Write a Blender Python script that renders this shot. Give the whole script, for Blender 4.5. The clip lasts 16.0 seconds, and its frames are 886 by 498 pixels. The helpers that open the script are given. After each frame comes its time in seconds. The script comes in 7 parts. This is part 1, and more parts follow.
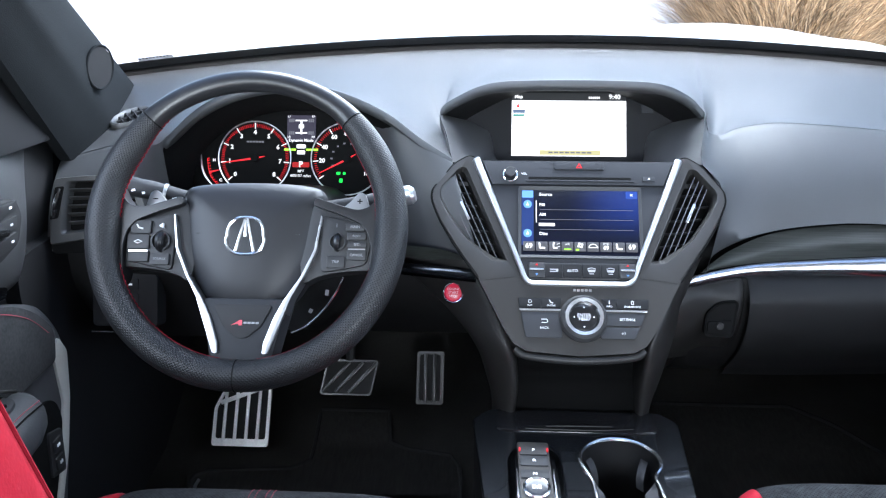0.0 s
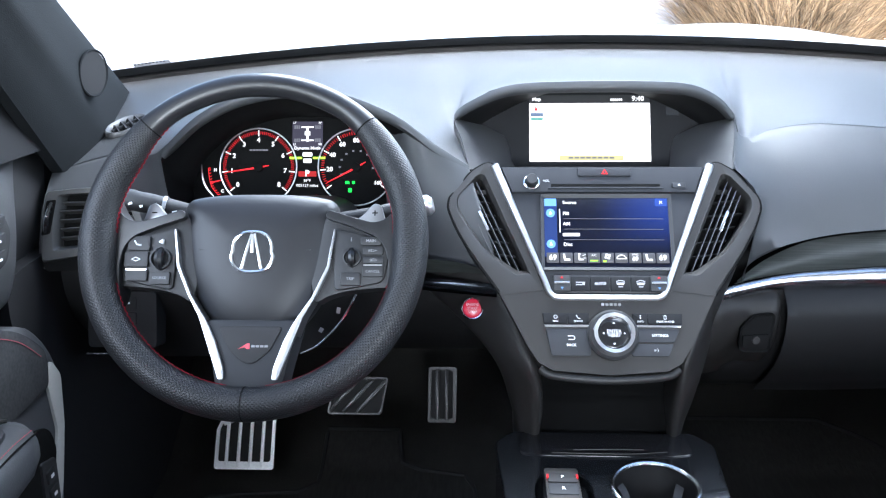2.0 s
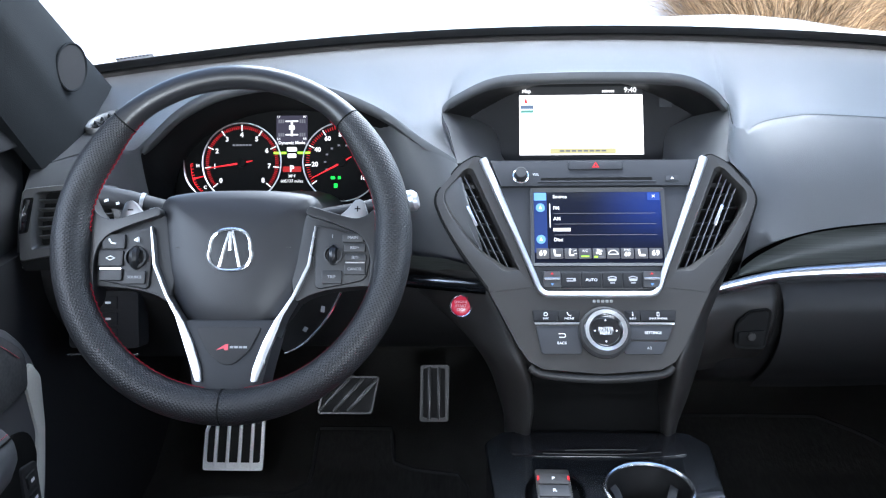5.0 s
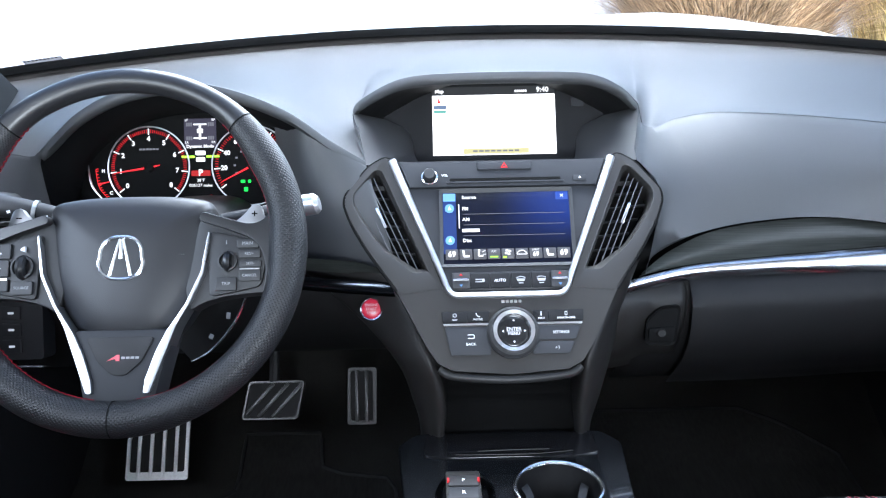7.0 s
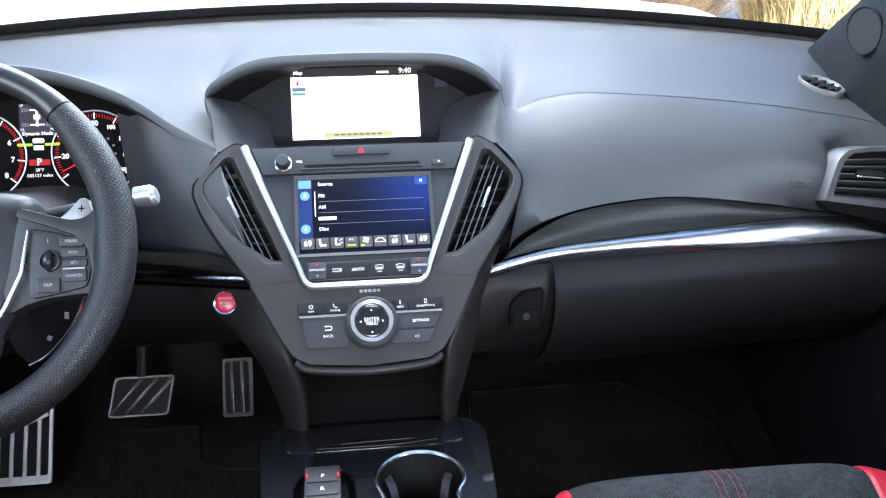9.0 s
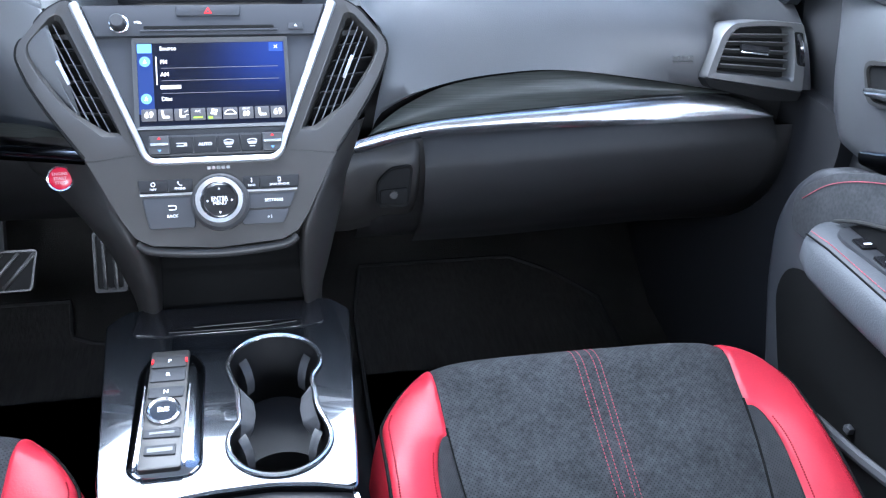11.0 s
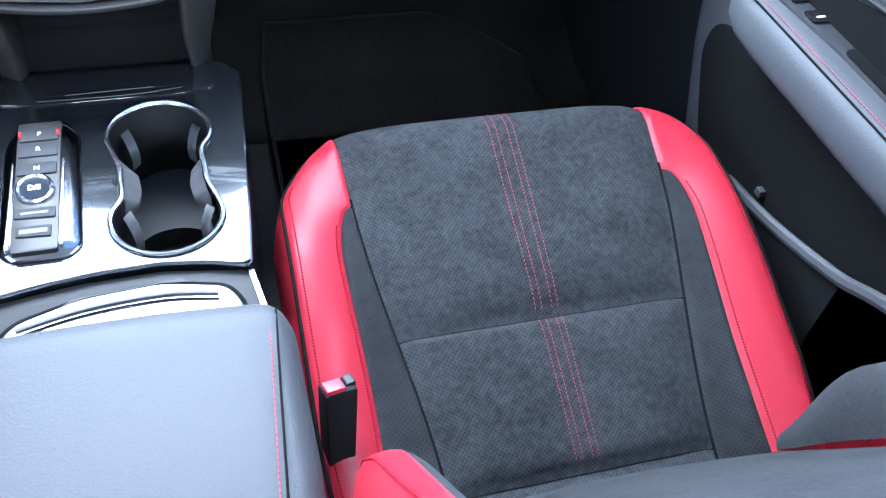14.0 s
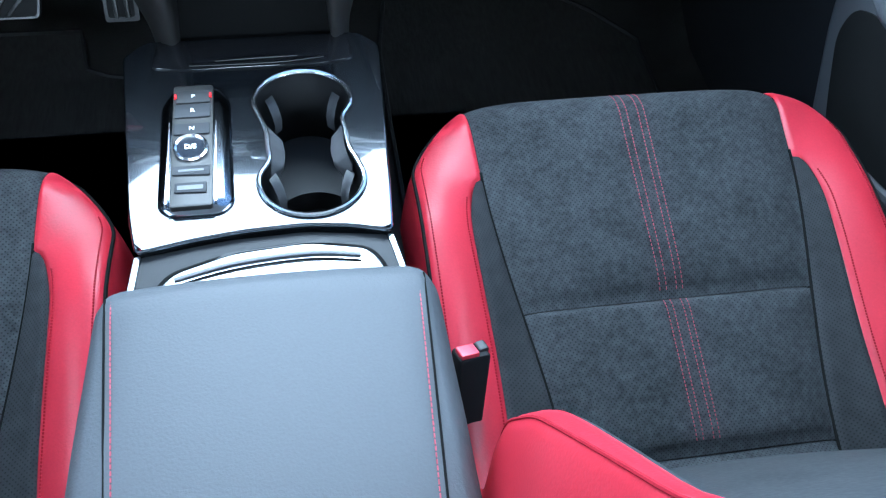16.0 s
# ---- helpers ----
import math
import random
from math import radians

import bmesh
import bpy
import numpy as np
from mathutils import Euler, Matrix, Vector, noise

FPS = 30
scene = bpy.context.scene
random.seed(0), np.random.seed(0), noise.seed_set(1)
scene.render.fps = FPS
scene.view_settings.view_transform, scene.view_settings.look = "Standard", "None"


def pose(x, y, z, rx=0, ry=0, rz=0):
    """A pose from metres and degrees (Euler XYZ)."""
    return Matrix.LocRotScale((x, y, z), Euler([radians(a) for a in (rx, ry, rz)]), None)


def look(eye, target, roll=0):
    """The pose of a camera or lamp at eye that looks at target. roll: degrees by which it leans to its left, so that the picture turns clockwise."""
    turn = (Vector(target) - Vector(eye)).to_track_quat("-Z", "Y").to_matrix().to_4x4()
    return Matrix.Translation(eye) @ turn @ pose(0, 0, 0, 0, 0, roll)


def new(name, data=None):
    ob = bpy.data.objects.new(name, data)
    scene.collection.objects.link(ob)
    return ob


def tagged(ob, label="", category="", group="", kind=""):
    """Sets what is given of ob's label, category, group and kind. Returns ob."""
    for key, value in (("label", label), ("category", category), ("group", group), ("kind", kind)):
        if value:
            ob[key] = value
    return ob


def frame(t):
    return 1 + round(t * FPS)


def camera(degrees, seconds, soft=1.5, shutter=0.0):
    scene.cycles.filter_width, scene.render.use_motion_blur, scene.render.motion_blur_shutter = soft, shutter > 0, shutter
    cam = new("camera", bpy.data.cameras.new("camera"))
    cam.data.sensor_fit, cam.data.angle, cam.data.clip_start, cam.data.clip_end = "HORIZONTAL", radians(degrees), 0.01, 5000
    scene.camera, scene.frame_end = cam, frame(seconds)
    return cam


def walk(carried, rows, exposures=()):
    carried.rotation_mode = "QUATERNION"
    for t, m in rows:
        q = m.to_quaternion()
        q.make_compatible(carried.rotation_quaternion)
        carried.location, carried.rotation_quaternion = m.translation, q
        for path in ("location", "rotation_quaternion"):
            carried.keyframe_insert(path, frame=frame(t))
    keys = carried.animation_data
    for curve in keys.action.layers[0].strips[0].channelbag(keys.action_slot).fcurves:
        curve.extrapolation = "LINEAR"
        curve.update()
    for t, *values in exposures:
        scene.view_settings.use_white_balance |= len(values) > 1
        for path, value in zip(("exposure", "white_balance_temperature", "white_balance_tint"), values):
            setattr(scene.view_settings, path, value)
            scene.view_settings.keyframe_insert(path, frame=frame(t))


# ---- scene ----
cam = camera(56.3, 16.0, soft=1.2)
PATH = [
    (0, (-0.128, -0.003, 1.342), (-0.228, 1.879, 0.674), -0.1),
    (0.5, (-0.137, 0.011, 1.339), (-0.234, 1.896, 0.675), -0.4),
    (1, (-0.144, 0.029, 1.333), (-0.242, 1.914, 0.673), -0.8),
    (1.5, (-0.151, 0.045, 1.328), (-0.248, 1.933, 0.675), -0.8),
    (2, (-0.16, 0.065, 1.327), (-0.251, 1.953, 0.673), -0.7),
    (2.5, (-0.164, 0.077, 1.323), (-0.253, 1.964, 0.666), -0.8),
    (3, (-0.17, 0.087, 1.32), (-0.259, 1.973, 0.66), -0.8),
    (3.2, (-0.168, 0.084, 1.316), (-0.266, 1.974, 0.668), -0.8),
    (5.5, (-0.136, 0.093, 1.319), (-0.221, 1.976, 0.653), -1.2),
    (6, (-0.123, 0.093, 1.319), (-0.192, 1.978, 0.653), -1.1),
    (6.5, (-0.107, 0.095, 1.32), (-0.145, 1.981, 0.653), -1.0),
    (7, (-0.084, 0.101, 1.32), (-0.073, 1.985, 0.65), -1.1),
    (7.5, (-0.065, 0.103, 1.321), (-0.004, 1.985, 0.647), -1.2),
    (8, (-0.046, 0.107, 1.322), (0.064, 1.985, 0.643), -0.9),
    (8.5, (-0.03, 0.115, 1.324), (0.134, 1.984, 0.629), -0.7),
    (9, (-0.014, 0.127, 1.325), (0.203, 1.977, 0.595), -0.3),
    (9.2, (-0.007, 0.131, 1.326), (0.23, 1.97, 0.577), -0.1),
    (11.3, (0.087, 0.179, 1.32), (0.468, 1.82, 0.243), 3.3),
    (11.5, (0.09, 0.186, 1.322), (0.489, 1.8, 0.209), 3.8),
    (12, (0.104, 0.193, 1.312), (0.529, 1.747, 0.127), 4.7),
    (12.5, (0.111, 0.2, 1.305), (0.559, 1.683, 0.041), 5.6),
    (13, (0.12, 0.211, 1.304), (0.584, 1.617, -0.04), 6.4),
    (13.5, (0.126, 0.215, 1.301), (0.596, 1.55, -0.112), 6.9),
    (14, (0.129, 0.213, 1.292), (0.574, 1.503, -0.17), 6.3),
    (14.5, (0.126, 0.211, 1.288), (0.526, 1.474, -0.21), 5.3),
    (15, (0.109, 0.209, 1.287), (0.471, 1.47, -0.222), 4.7),
    (15.5, (0.088, 0.208, 1.288), (0.409, 1.483, -0.219), 4.3),
    (16, (0.064, 0.205, 1.292), (0.34, 1.502, -0.204), 4.0),
]
walk(cam, [(t, look(eye, target, roll)) for t, eye, target, roll in PATH], [(0, 2.48, 6100, 10), (0.5, 2.55, 6100, 10), (1.5, 2.66, 6100, 10), (2.0, 2.7, 6100, 10), (2.5, 2.62, 6100, 10), (3.0, 2.52, 6100, 10), (5.5, 2.58, 6100, 10), (8.5, 2.6, 6100, 10), (9.0, 2.56, 6100, 10), (11.3, 3.14, 5760, 11), (12.0, 3.24, 5660, 10), (14.0, 3.25, 5550, 9), (16, 2.78, 5230, -1)])

# ---- light ----
world = bpy.data.worlds.new("sky")
scene.world = world
world.use_nodes = True
_wn = world.node_tree
_sky = _wn.nodes.new("ShaderNodeTexSky")
_sky.sky_type, _sky.sun_disc = "NISHITA", False
_sky.sun_elevation, _sky.sun_rotation = radians(35), radians(181)
_wn.links.new(_sky.outputs[0], _wn.nodes["Background"].inputs[0])
_wn.nodes["Background"].inputs[1].default_value = 0.15
_sun = bpy.data.lights.new("sun", "SUN")
_sun.energy, _sun.angle, _sun.color = 2.5, radians(4), (1.0, 0.96, 0.9)
sun = new("sun", _sun)
sun.matrix_world = look((-0.2, -10, 7), (0, 0, 0))


def window_light(name, m, sx, sy, power, col=(0.86, 0.93, 1.0)):
    """The sky's light in a window's opening."""
    d = bpy.data.lights.new(name, "AREA")
    d.shape, d.size, d.size_y, d.energy, d.color = "RECTANGLE", sx, sy, power, col
    o = new(name, d)
    o.matrix_world = m
    return o


window_light("skylight_windshield", look((0, 1.44, 1.60), (0, 0.95, 0.8)), 1.05, 0.55, 7.0)
window_light("skylight_side", look((0.86, 0.35, 1.36), (0, 0.6, 0.8)), 0.9, 0.36, 1.4)
window_light("skylight_side", look((-0.86, 0.35, 1.36), (0, 0.6, 0.8)), 0.9, 0.36, 1.6)
window_light("skylight_rear", look((0, -1.85, 1.47), (0, 0.9, 0.95)), 1.2, 0.24, 15)

# ---- materials ----


def mat(name, col, rough=0.5, metal=0.0, grain=400.0, bump=0.1, var=0.15, stain=6.0, coat=0.0, spec=0.5, dots=0.0, dot_dark=0.0, dot_size=0.25, emit=0.0, weave=0.0, stretch=(1, 1, 1), depth=0.001):
    m = bpy.data.materials.new(name)
    m.use_nodes = True
    t = m.node_tree
    b = t.nodes["Principled BSDF"]
    L = t.links.new
    b.inputs["Roughness"].default_value = rough
    b.inputs["Metallic"].default_value = metal
    b.inputs["Coat Weight"].default_value = coat
    b.inputs["Specular IOR Level"].default_value = spec
    tc = t.nodes.new("ShaderNodeTexCoord")
    mp = t.nodes.new("ShaderNodeMapping")
    mp.inputs["Scale"].default_value = stretch
    L(tc.outputs["Object"], mp.inputs[0])
    n1 = t.nodes.new("ShaderNodeTexNoise")
    n1.inputs["Scale"].default_value, n1.inputs["Detail"].default_value = grain, 2
    n2 = t.nodes.new("ShaderNodeTexNoise")
    n2.inputs["Scale"].default_value, n2.inputs["Detail"].default_value = stain, 5
    L(mp.outputs[0], n1.inputs[0])
    L(mp.outputs[0], n2.inputs[0])
    ad = t.nodes.new("ShaderNodeMath")
    ad.operation = "ADD"
    L(n1.outputs[0], ad.inputs[0])
    L(n2.outputs[0], ad.inputs[1])
    rg = t.nodes.new("ShaderNodeMapRange")
    rg.inputs["From Min"].default_value, rg.inputs["From Max"].default_value = 0.6, 1.4
    rg.inputs["To Min"].default_value, rg.inputs["To Max"].default_value = 1 - var, 1 + var
    L(ad.outputs[0], rg.inputs[0])
    mx = t.nodes.new("ShaderNodeMix")
    mx.data_type, mx.blend_type = "RGBA", "MULTIPLY"
    mx.inputs["Factor"].default_value = 1
    mx.inputs["A"].default_value = (*col, 1)
    L(rg.outputs[0], mx.inputs["B"])
    out = mx.outputs["Result"]
    height = n1.outputs[0]
    if dots:
        v = t.nodes.new("ShaderNodeTexVoronoi")
        v.inputs["Scale"].default_value = dots
        v.voronoi_dimensions = "2D"
        v.inputs["Randomness"].default_value = 0.06
        rot = t.nodes.new("ShaderNodeMapping")
        rot.inputs["Rotation"].default_value = (0, 0, 0.785)
        L(tc.outputs["UV"], rot.inputs[0])
        L(rot.outputs[0], v.inputs[0])
        st = t.nodes.new("ShaderNodeMapRange")
        st.inputs["From Min"].default_value, st.inputs["From Max"].default_value = dot_size * 0.6, dot_size * 1.3
        L(v.outputs["Distance"], st.inputs[0])
        height = st.outputs[0]
        if dot_dark:
            dk = t.nodes.new("ShaderNodeMapRange")
            dk.inputs["To Min"].default_value = 1 - dot_dark
            L(st.outputs[0], dk.inputs[0])
            m2 = t.nodes.new("ShaderNodeMix")
            m2.data_type, m2.blend_type = "RGBA", "MULTIPLY"
            m2.inputs["Factor"].default_value = 1
            L(out, m2.inputs["A"])
            L(dk.outputs[0], m2.inputs["B"])
            out = m2.outputs["Result"]
    if weave:
        ck = t.nodes.new("ShaderNodeTexChecker")
        ck.inputs["Scale"].default_value = weave
        ck.inputs["Color1"].default_value, ck.inputs["Color2"].default_value = (0.7, 0.7, 0.7, 1), (1.3, 1.3, 1.3, 1)
        rot = t.nodes.new("ShaderNodeMapping")
        rot.inputs["Rotation"].default_value = (0, 0, 0.785)
        L(tc.outputs["Object"], rot.inputs[0])
        L(rot.outputs[0], ck.inputs[0])
        m2 = t.nodes.new("ShaderNodeMix")
        m2.data_type, m2.blend_type = "RGBA", "MULTIPLY"
        m2.inputs["Factor"].default_value = 1
        L(out, m2.inputs["A"])
        L(ck.outputs[0], m2.inputs["B"])
        out = m2.outputs["Result"]
    L(out, b.inputs["Base Color"])
    rr = t.nodes.new("ShaderNodeMapRange")
    rr.inputs["To Min"].default_value, rr.inputs["To Max"].default_value = max(rough - 0.06, 0.02), min(rough + 0.06, 1)
    L(n2.outputs[0], rr.inputs[0])
    L(rr.outputs[0], b.inputs["Roughness"])
    if bump:
        bp = t.nodes.new("ShaderNodeBump")
        bp.inputs["Strength"].default_value, bp.inputs["Distance"].default_value = bump, depth
        L(height, bp.inputs["Height"])
        L(bp.outputs[0], b.inputs["Normal"])
    if emit:
        t.links.remove(b.inputs["Base Color"].links[0])
        b.inputs["Base Color"].default_value = (col[0] * 0.15, col[1] * 0.15, col[2] * 0.15, 1)
        L(out, b.inputs["Emission Color"])
        b.inputs["Emission Strength"].default_value = emit * 0.31
    return m


DASH = mat("soft_dash_plastic", (0.078, 0.080, 0.084), 0.41, grain=900, bump=0.16, var=0.06, stain=3, spec=0.65)
LOWER = mat("hard_lower_plastic", (0.020, 0.0198, 0.0205), 0.58, spec=0.3, grain=900, bump=0.15, var=0.08)
SHIELD = mat("satin_grey_panel", (0.044, 0.042, 0.040), 0.36, metal=0.55, spec=0.4, grain=700, bump=0.04, var=0.05)
FACE = mat("dark_grey_fascia", (0.021, 0.022, 0.025), 0.55, grain=900, bump=0.06, var=0.06, spec=0.25)
GLOSS = mat("piano_black", (0.008, 0.008, 0.009), 0.12, bump=0.0, var=0.05, coat=0.3)
BLACK = mat("matt_black_plastic", (0.012, 0.012, 0.013), 0.55, grain=800, bump=0.1, var=0.1)
SAIL = mat("black_sail_trim", (0.010, 0.010, 0.011), 0.8, grain=800, bump=0.1, spec=0.2)
# near-black for seams and piping, and for hollows whose shade is coloured in
DARK = mat("black_and_recess_shade", (0.006, 0.006, 0.006), 0.8, spec=0.05, bump=0.0, var=0.1)
CHROME = mat("satin_chrome", (0.78, 0.79, 0.81), 0.18, metal=1.0, grain=200, bump=0.0, var=0.04)
SILVER = mat("silver_paint", (0.52, 0.53, 0.55), 0.30, metal=0.85, grain=900, bump=0.03, var=0.04)
ALU = mat("brushed_aluminium", (0.92, 0.92, 0.92), 0.45, metal=0.5, grain=300, bump=0.08, var=0.12)
BLADE = mat("satin_spoke_silver", (0.46, 0.47, 0.49), 0.3, metal=0.95, grain=900, bump=0.03, var=0.04)
# the foot rest's aluminium again, footwell shade put into its colour
DIMALU = mat("shaded_aluminium", (0.06, 0.06, 0.06), 0.32, metal=0.7, grain=300, bump=0.08, var=0.25)
RUBBER = mat("black_rubber", (0.012, 0.012, 0.012), 0.8, grain=500, bump=0.2)
LEATHER = mat("perforated_wheel_leather", (0.0105, 0.0105, 0.0115), 0.42, dots=340, dot_size=0.32, dot_dark=0.3, bump=0.4, var=0.1, depth=0.0012, spec=0.35)
SMOOTH = mat("smooth_wheel_leather", (0.010, 0.010, 0.011), 0.34, grain=600, bump=0.10, var=0.1, spec=0.45)
PADM = mat("airbag_cover", (0.011, 0.011, 0.0125), 0.46, grain=1100, bump=0.12, var=0.06, spec=0.4)
SUEDE = mat("perforated_suede", (0.053, 0.056, 0.060), 0.92, grain=140, bump=0.4, var=0.48, stain=20, spec=0.2, dots=270, dot_size=0.22, dot_dark=0.55, depth=0.001)
SIDES = mat("perforated_side_suede", (0.042, 0.043, 0.046), 0.9, grain=60, bump=0.3, var=0.3, stain=14, spec=0.2, dots=270, dot_size=0.22, dot_dark=0.5, depth=0.001)
PANEL = mat("satin_dark_panel", (0.016, 0.0155, 0.015), 0.48, metal=0.1, spec=0.35, grain=700, bump=0.04, var=0.05)
SUEDE2 = mat("plain_suede", (0.028, 0.029, 0.031), 0.92, grain=220, bump=0.25, var=0.4, stain=30, spec=0.2)
REDL = mat("red_leather", (0.57, 0.032, 0.058), 0.36, grain=420, bump=0.16, var=0.08, stain=9)
GREYL = mat("grey_armrest_leather", (0.043, 0.046, 0.051), 0.60, spec=0.35, grain=450, bump=0.3, var=0.07, stain=5)
WTHREAD = mat("dark_red_thread", (0.24, 0.012, 0.022), 0.9, bump=0.0, spec=0.05)
THREAD = mat("red_thread", (0.30, 0.065, 0.085), 0.8, bump=0.0, spec=0.1)
LEGM = mat("satin_leg_plastic", (0.029, 0.0275, 0.0265), 0.46, spec=0.4, grain=800, bump=0.08, var=0.06)
SLAT = mat("satin_vent_slat", (0.14, 0.14, 0.145), 0.35, metal=0.5, bump=0.0, var=0.05)
# satin panel grey made paler: light on the side vents put into colour
VENTM = mat("satin_grey_in_light", (0.075, 0.075, 0.075), 0.4, metal=0.4, grain=700, bump=0.04, var=0.05)
BSUEDE = mat("backrest_suede", (0.062, 0.065, 0.070), 0.9, grain=220, bump=0.25, var=0.3, stain=14, spec=0.25)
STEEL = mat("dark_polished_steel", (0.22, 0.24, 0.27), 0.12, metal=1.0, bump=0.0, var=0.04)
CARPET = mat("black_carpet", (0.048, 0.046, 0.043), 0.95, grain=700, bump=0.8, var=0.4, stain=10, spec=0.1)
MATM = mat("black_floor_mat", (0.048, 0.046, 0.044), 0.85, grain=160, bump=0.9, var=0.3, stretch=(1, 0.12, 1), spec=0.2)
WOOD = mat("dark_grain_trim", (0.055, 0.060, 0.056), 0.34, spec=0.3, grain=60, bump=0.02, var=0.5, stain=9, stretch=(0.25, 3, 14), coat=0.08)
WEAVE = mat("metallic_weave_console", (0.032, 0.035, 0.040), 0.12, metal=0.8, coat=1.0, weave=520, bump=0.0, var=0.04)
PILLAR = mat("pillar_cloth", (0.010, 0.011, 0.012), 0.9, spec=0.05, grain=700, bump=0.35, var=0.25, stain=5)
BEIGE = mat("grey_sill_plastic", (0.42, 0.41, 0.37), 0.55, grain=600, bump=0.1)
DOORM = mat("door_plastic", (0.038, 0.039, 0.043), 0.5, grain=800, bump=0.14, var=0.06)
HEAD = mat("headliner", (0.56, 0.56, 0.55), 0.95, grain=600, bump=0.2, var=0.06)
CARW = mat("white_car_paint", (0.80, 0.80, 0.80), 0.25, bump=0.0, var=0.02, coat=0.6)
ASPH = mat("pale_asphalt", (0.38, 0.38, 0.38), 0.9, grain=30, bump=0.6, var=0.2, stain=0.6, depth=0.01)
DRY = mat("dry_grass", (0.40, 0.29, 0.18), 0.8, grain=5, bump=0.0, var=0.45, stain=2)
STRAW = mat("yellow_grass", (0.62, 0.50, 0.23), 0.8, grain=5, bump=0.0, var=0.35, stain=2)
for _m in (DRY, STRAW):
    # each blade a shade of its own
    _t = _m.node_tree
    _b = _t.nodes["Principled BSDF"]
    _src = _b.inputs["Base Color"].links[0].from_socket
    _geo, _mr, _mx = _t.nodes.new("ShaderNodeNewGeometry"), _t.nodes.new("ShaderNodeMapRange"), _t.nodes.new("ShaderNodeMix")
    _mr.inputs["To Min"].default_value, _mr.inputs["To Max"].default_value = 0.35, 1.7
    _mx.data_type, _mx.blend_type = "RGBA", "MULTIPLY"
    _mx.inputs["Factor"].default_value = 1
    _t.links.new(_geo.outputs["Random Per Island"], _mr.inputs[0])
    _t.links.new(_src, _mx.inputs["A"])
    _t.links.new(_mr.outputs[0], _mx.inputs["B"])
    _t.links.new(_mx.outputs["Result"], _b.inputs["Base Color"])
WHITE = mat("white_print", (0.75, 0.75, 0.75), 0.6, bump=0.0, var=0.02)
GREYT = mat("grey_print", (0.30, 0.30, 0.31), 0.6, bump=0.0, var=0.02)
REDB = mat("red_button", (0.62, 0.012, 0.05), 0.3, bump=0.0, var=0.05, emit=0.34)


def glow(name, col, power):
    return mat(name, col, 0.6, bump=0.0, var=0.02, emit=power, spec=0.15)


G_WHITE, G_RED, G_GREEN, G_AMBER = glow("lit_white", (0.9, 0.9, 0.9), 0.9), glow("lit_red", (0.9, 0.03, 0.04), 0.75), glow("lit_green", (0.03, 0.8, 0.08), 1.0), glow("lit_lime", (0.35, 0.85, 0.05), 1.2)
G_MAP = glow("map_white", (0.93, 0.94, 0.93), 1.6)
G_GREY = glow("lit_grey", (0.22, 0.22, 0.25), 0.5)
G_BLUE = glow("lit_blue", (0.02, 0.06, 0.30), 0.9)
G_SKY = glow("lit_pale_blue", (0.16, 0.36, 0.75), 0.9)
G_YEL = glow("lit_straw", (0.55, 0.50, 0.25), 0.8)
GLASS = bpy.data.materials.new("window_glass")
GLASS.use_nodes = True
_g = GLASS.node_tree.nodes["Principled BSDF"]
_g.inputs["Transmission Weight"].default_value, _g.inputs["Roughness"].default_value, _g.inputs["IOR"].default_value = 1.0, 0.0, 1.02
# the menu page glows blue towards one side
MENU = bpy.data.materials.new("menu_page")
MENU.use_nodes = True
_t = MENU.node_tree
_g = _t.nodes["Principled BSDF"]
_g.inputs["Base Color"].default_value, _g.inputs["Roughness"].default_value, _g.inputs["Specular IOR Level"].default_value = (0.003, 0.004, 0.010, 1), 0.12, 0.3
_tc, _sx, _mx, _my, _mm = (_t.nodes.new(k) for k in ("ShaderNodeTexCoord", "ShaderNodeSeparateXYZ", "ShaderNodeMapRange", "ShaderNodeMapRange", "ShaderNodeMath"))
_mm.operation = "MULTIPLY"
for _n, _a, _b in ((_mx, 0.35, 1.0), (_my, 0.15, 0.85)):
    _n.interpolation_type = "SMOOTHSTEP"
    _n.inputs["From Min"].default_value, _n.inputs["From Max"].default_value = _a, _b
_t.links.new(_tc.outputs["Generated"], _sx.inputs[0])
_t.links.new(_sx.outputs[0], _mx.inputs[0])
_t.links.new(_sx.outputs[1], _my.inputs[0])
_t.links.new(_mx.outputs[0], _mm.inputs[0])
_t.links.new(_my.outputs[0], _mm.inputs[1])
_t.links.new(_mm.outputs[0], _g.inputs["Emission Strength"])
_g.inputs["Emission Color"].default_value = (0.003, 0.009, 0.055, 1)

# ---- mesh helpers ----


def finish(name, bm, material, angle=38):
    bmesh.ops.recalc_face_normals(bm, faces=bm.faces[:])
    me = bpy.data.meshes.new(name)
    bm.to_mesh(me)
    bm.free()
    me.materials.append(material)
    me.polygons.foreach_set("use_smooth", [True] * len(me.polygons))
    me.set_sharp_from_angle(angle=radians(angle))
    return me


def part(name, bm, material, parent, label="", angle=38):
    ob = new(name, finish(name, bm, material, angle))
    if parent:
        ob.parent = parent
    if label:
        tagged(ob, label)
    return ob


def thing(name, label, category, group="", kind=""):
    return tagged(new(name), label, category, group, kind)


def single(name, bm, material, label, category, group="", kind="", angle=38):
    return tagged(part(name, bm, material, None, "", angle), label, category, group, kind)


def xf(bm, m):
    bmesh.ops.transform(bm, matrix=m, verts=bm.verts[:])
    return bm


def joined(*bms):
    out = bmesh.new()
    for b in bms:
        me = bpy.data.meshes.new("tmp")
        b.to_mesh(me)
        b.free()
        out.from_mesh(me)
        bpy.data.meshes.remove(me)
    return out


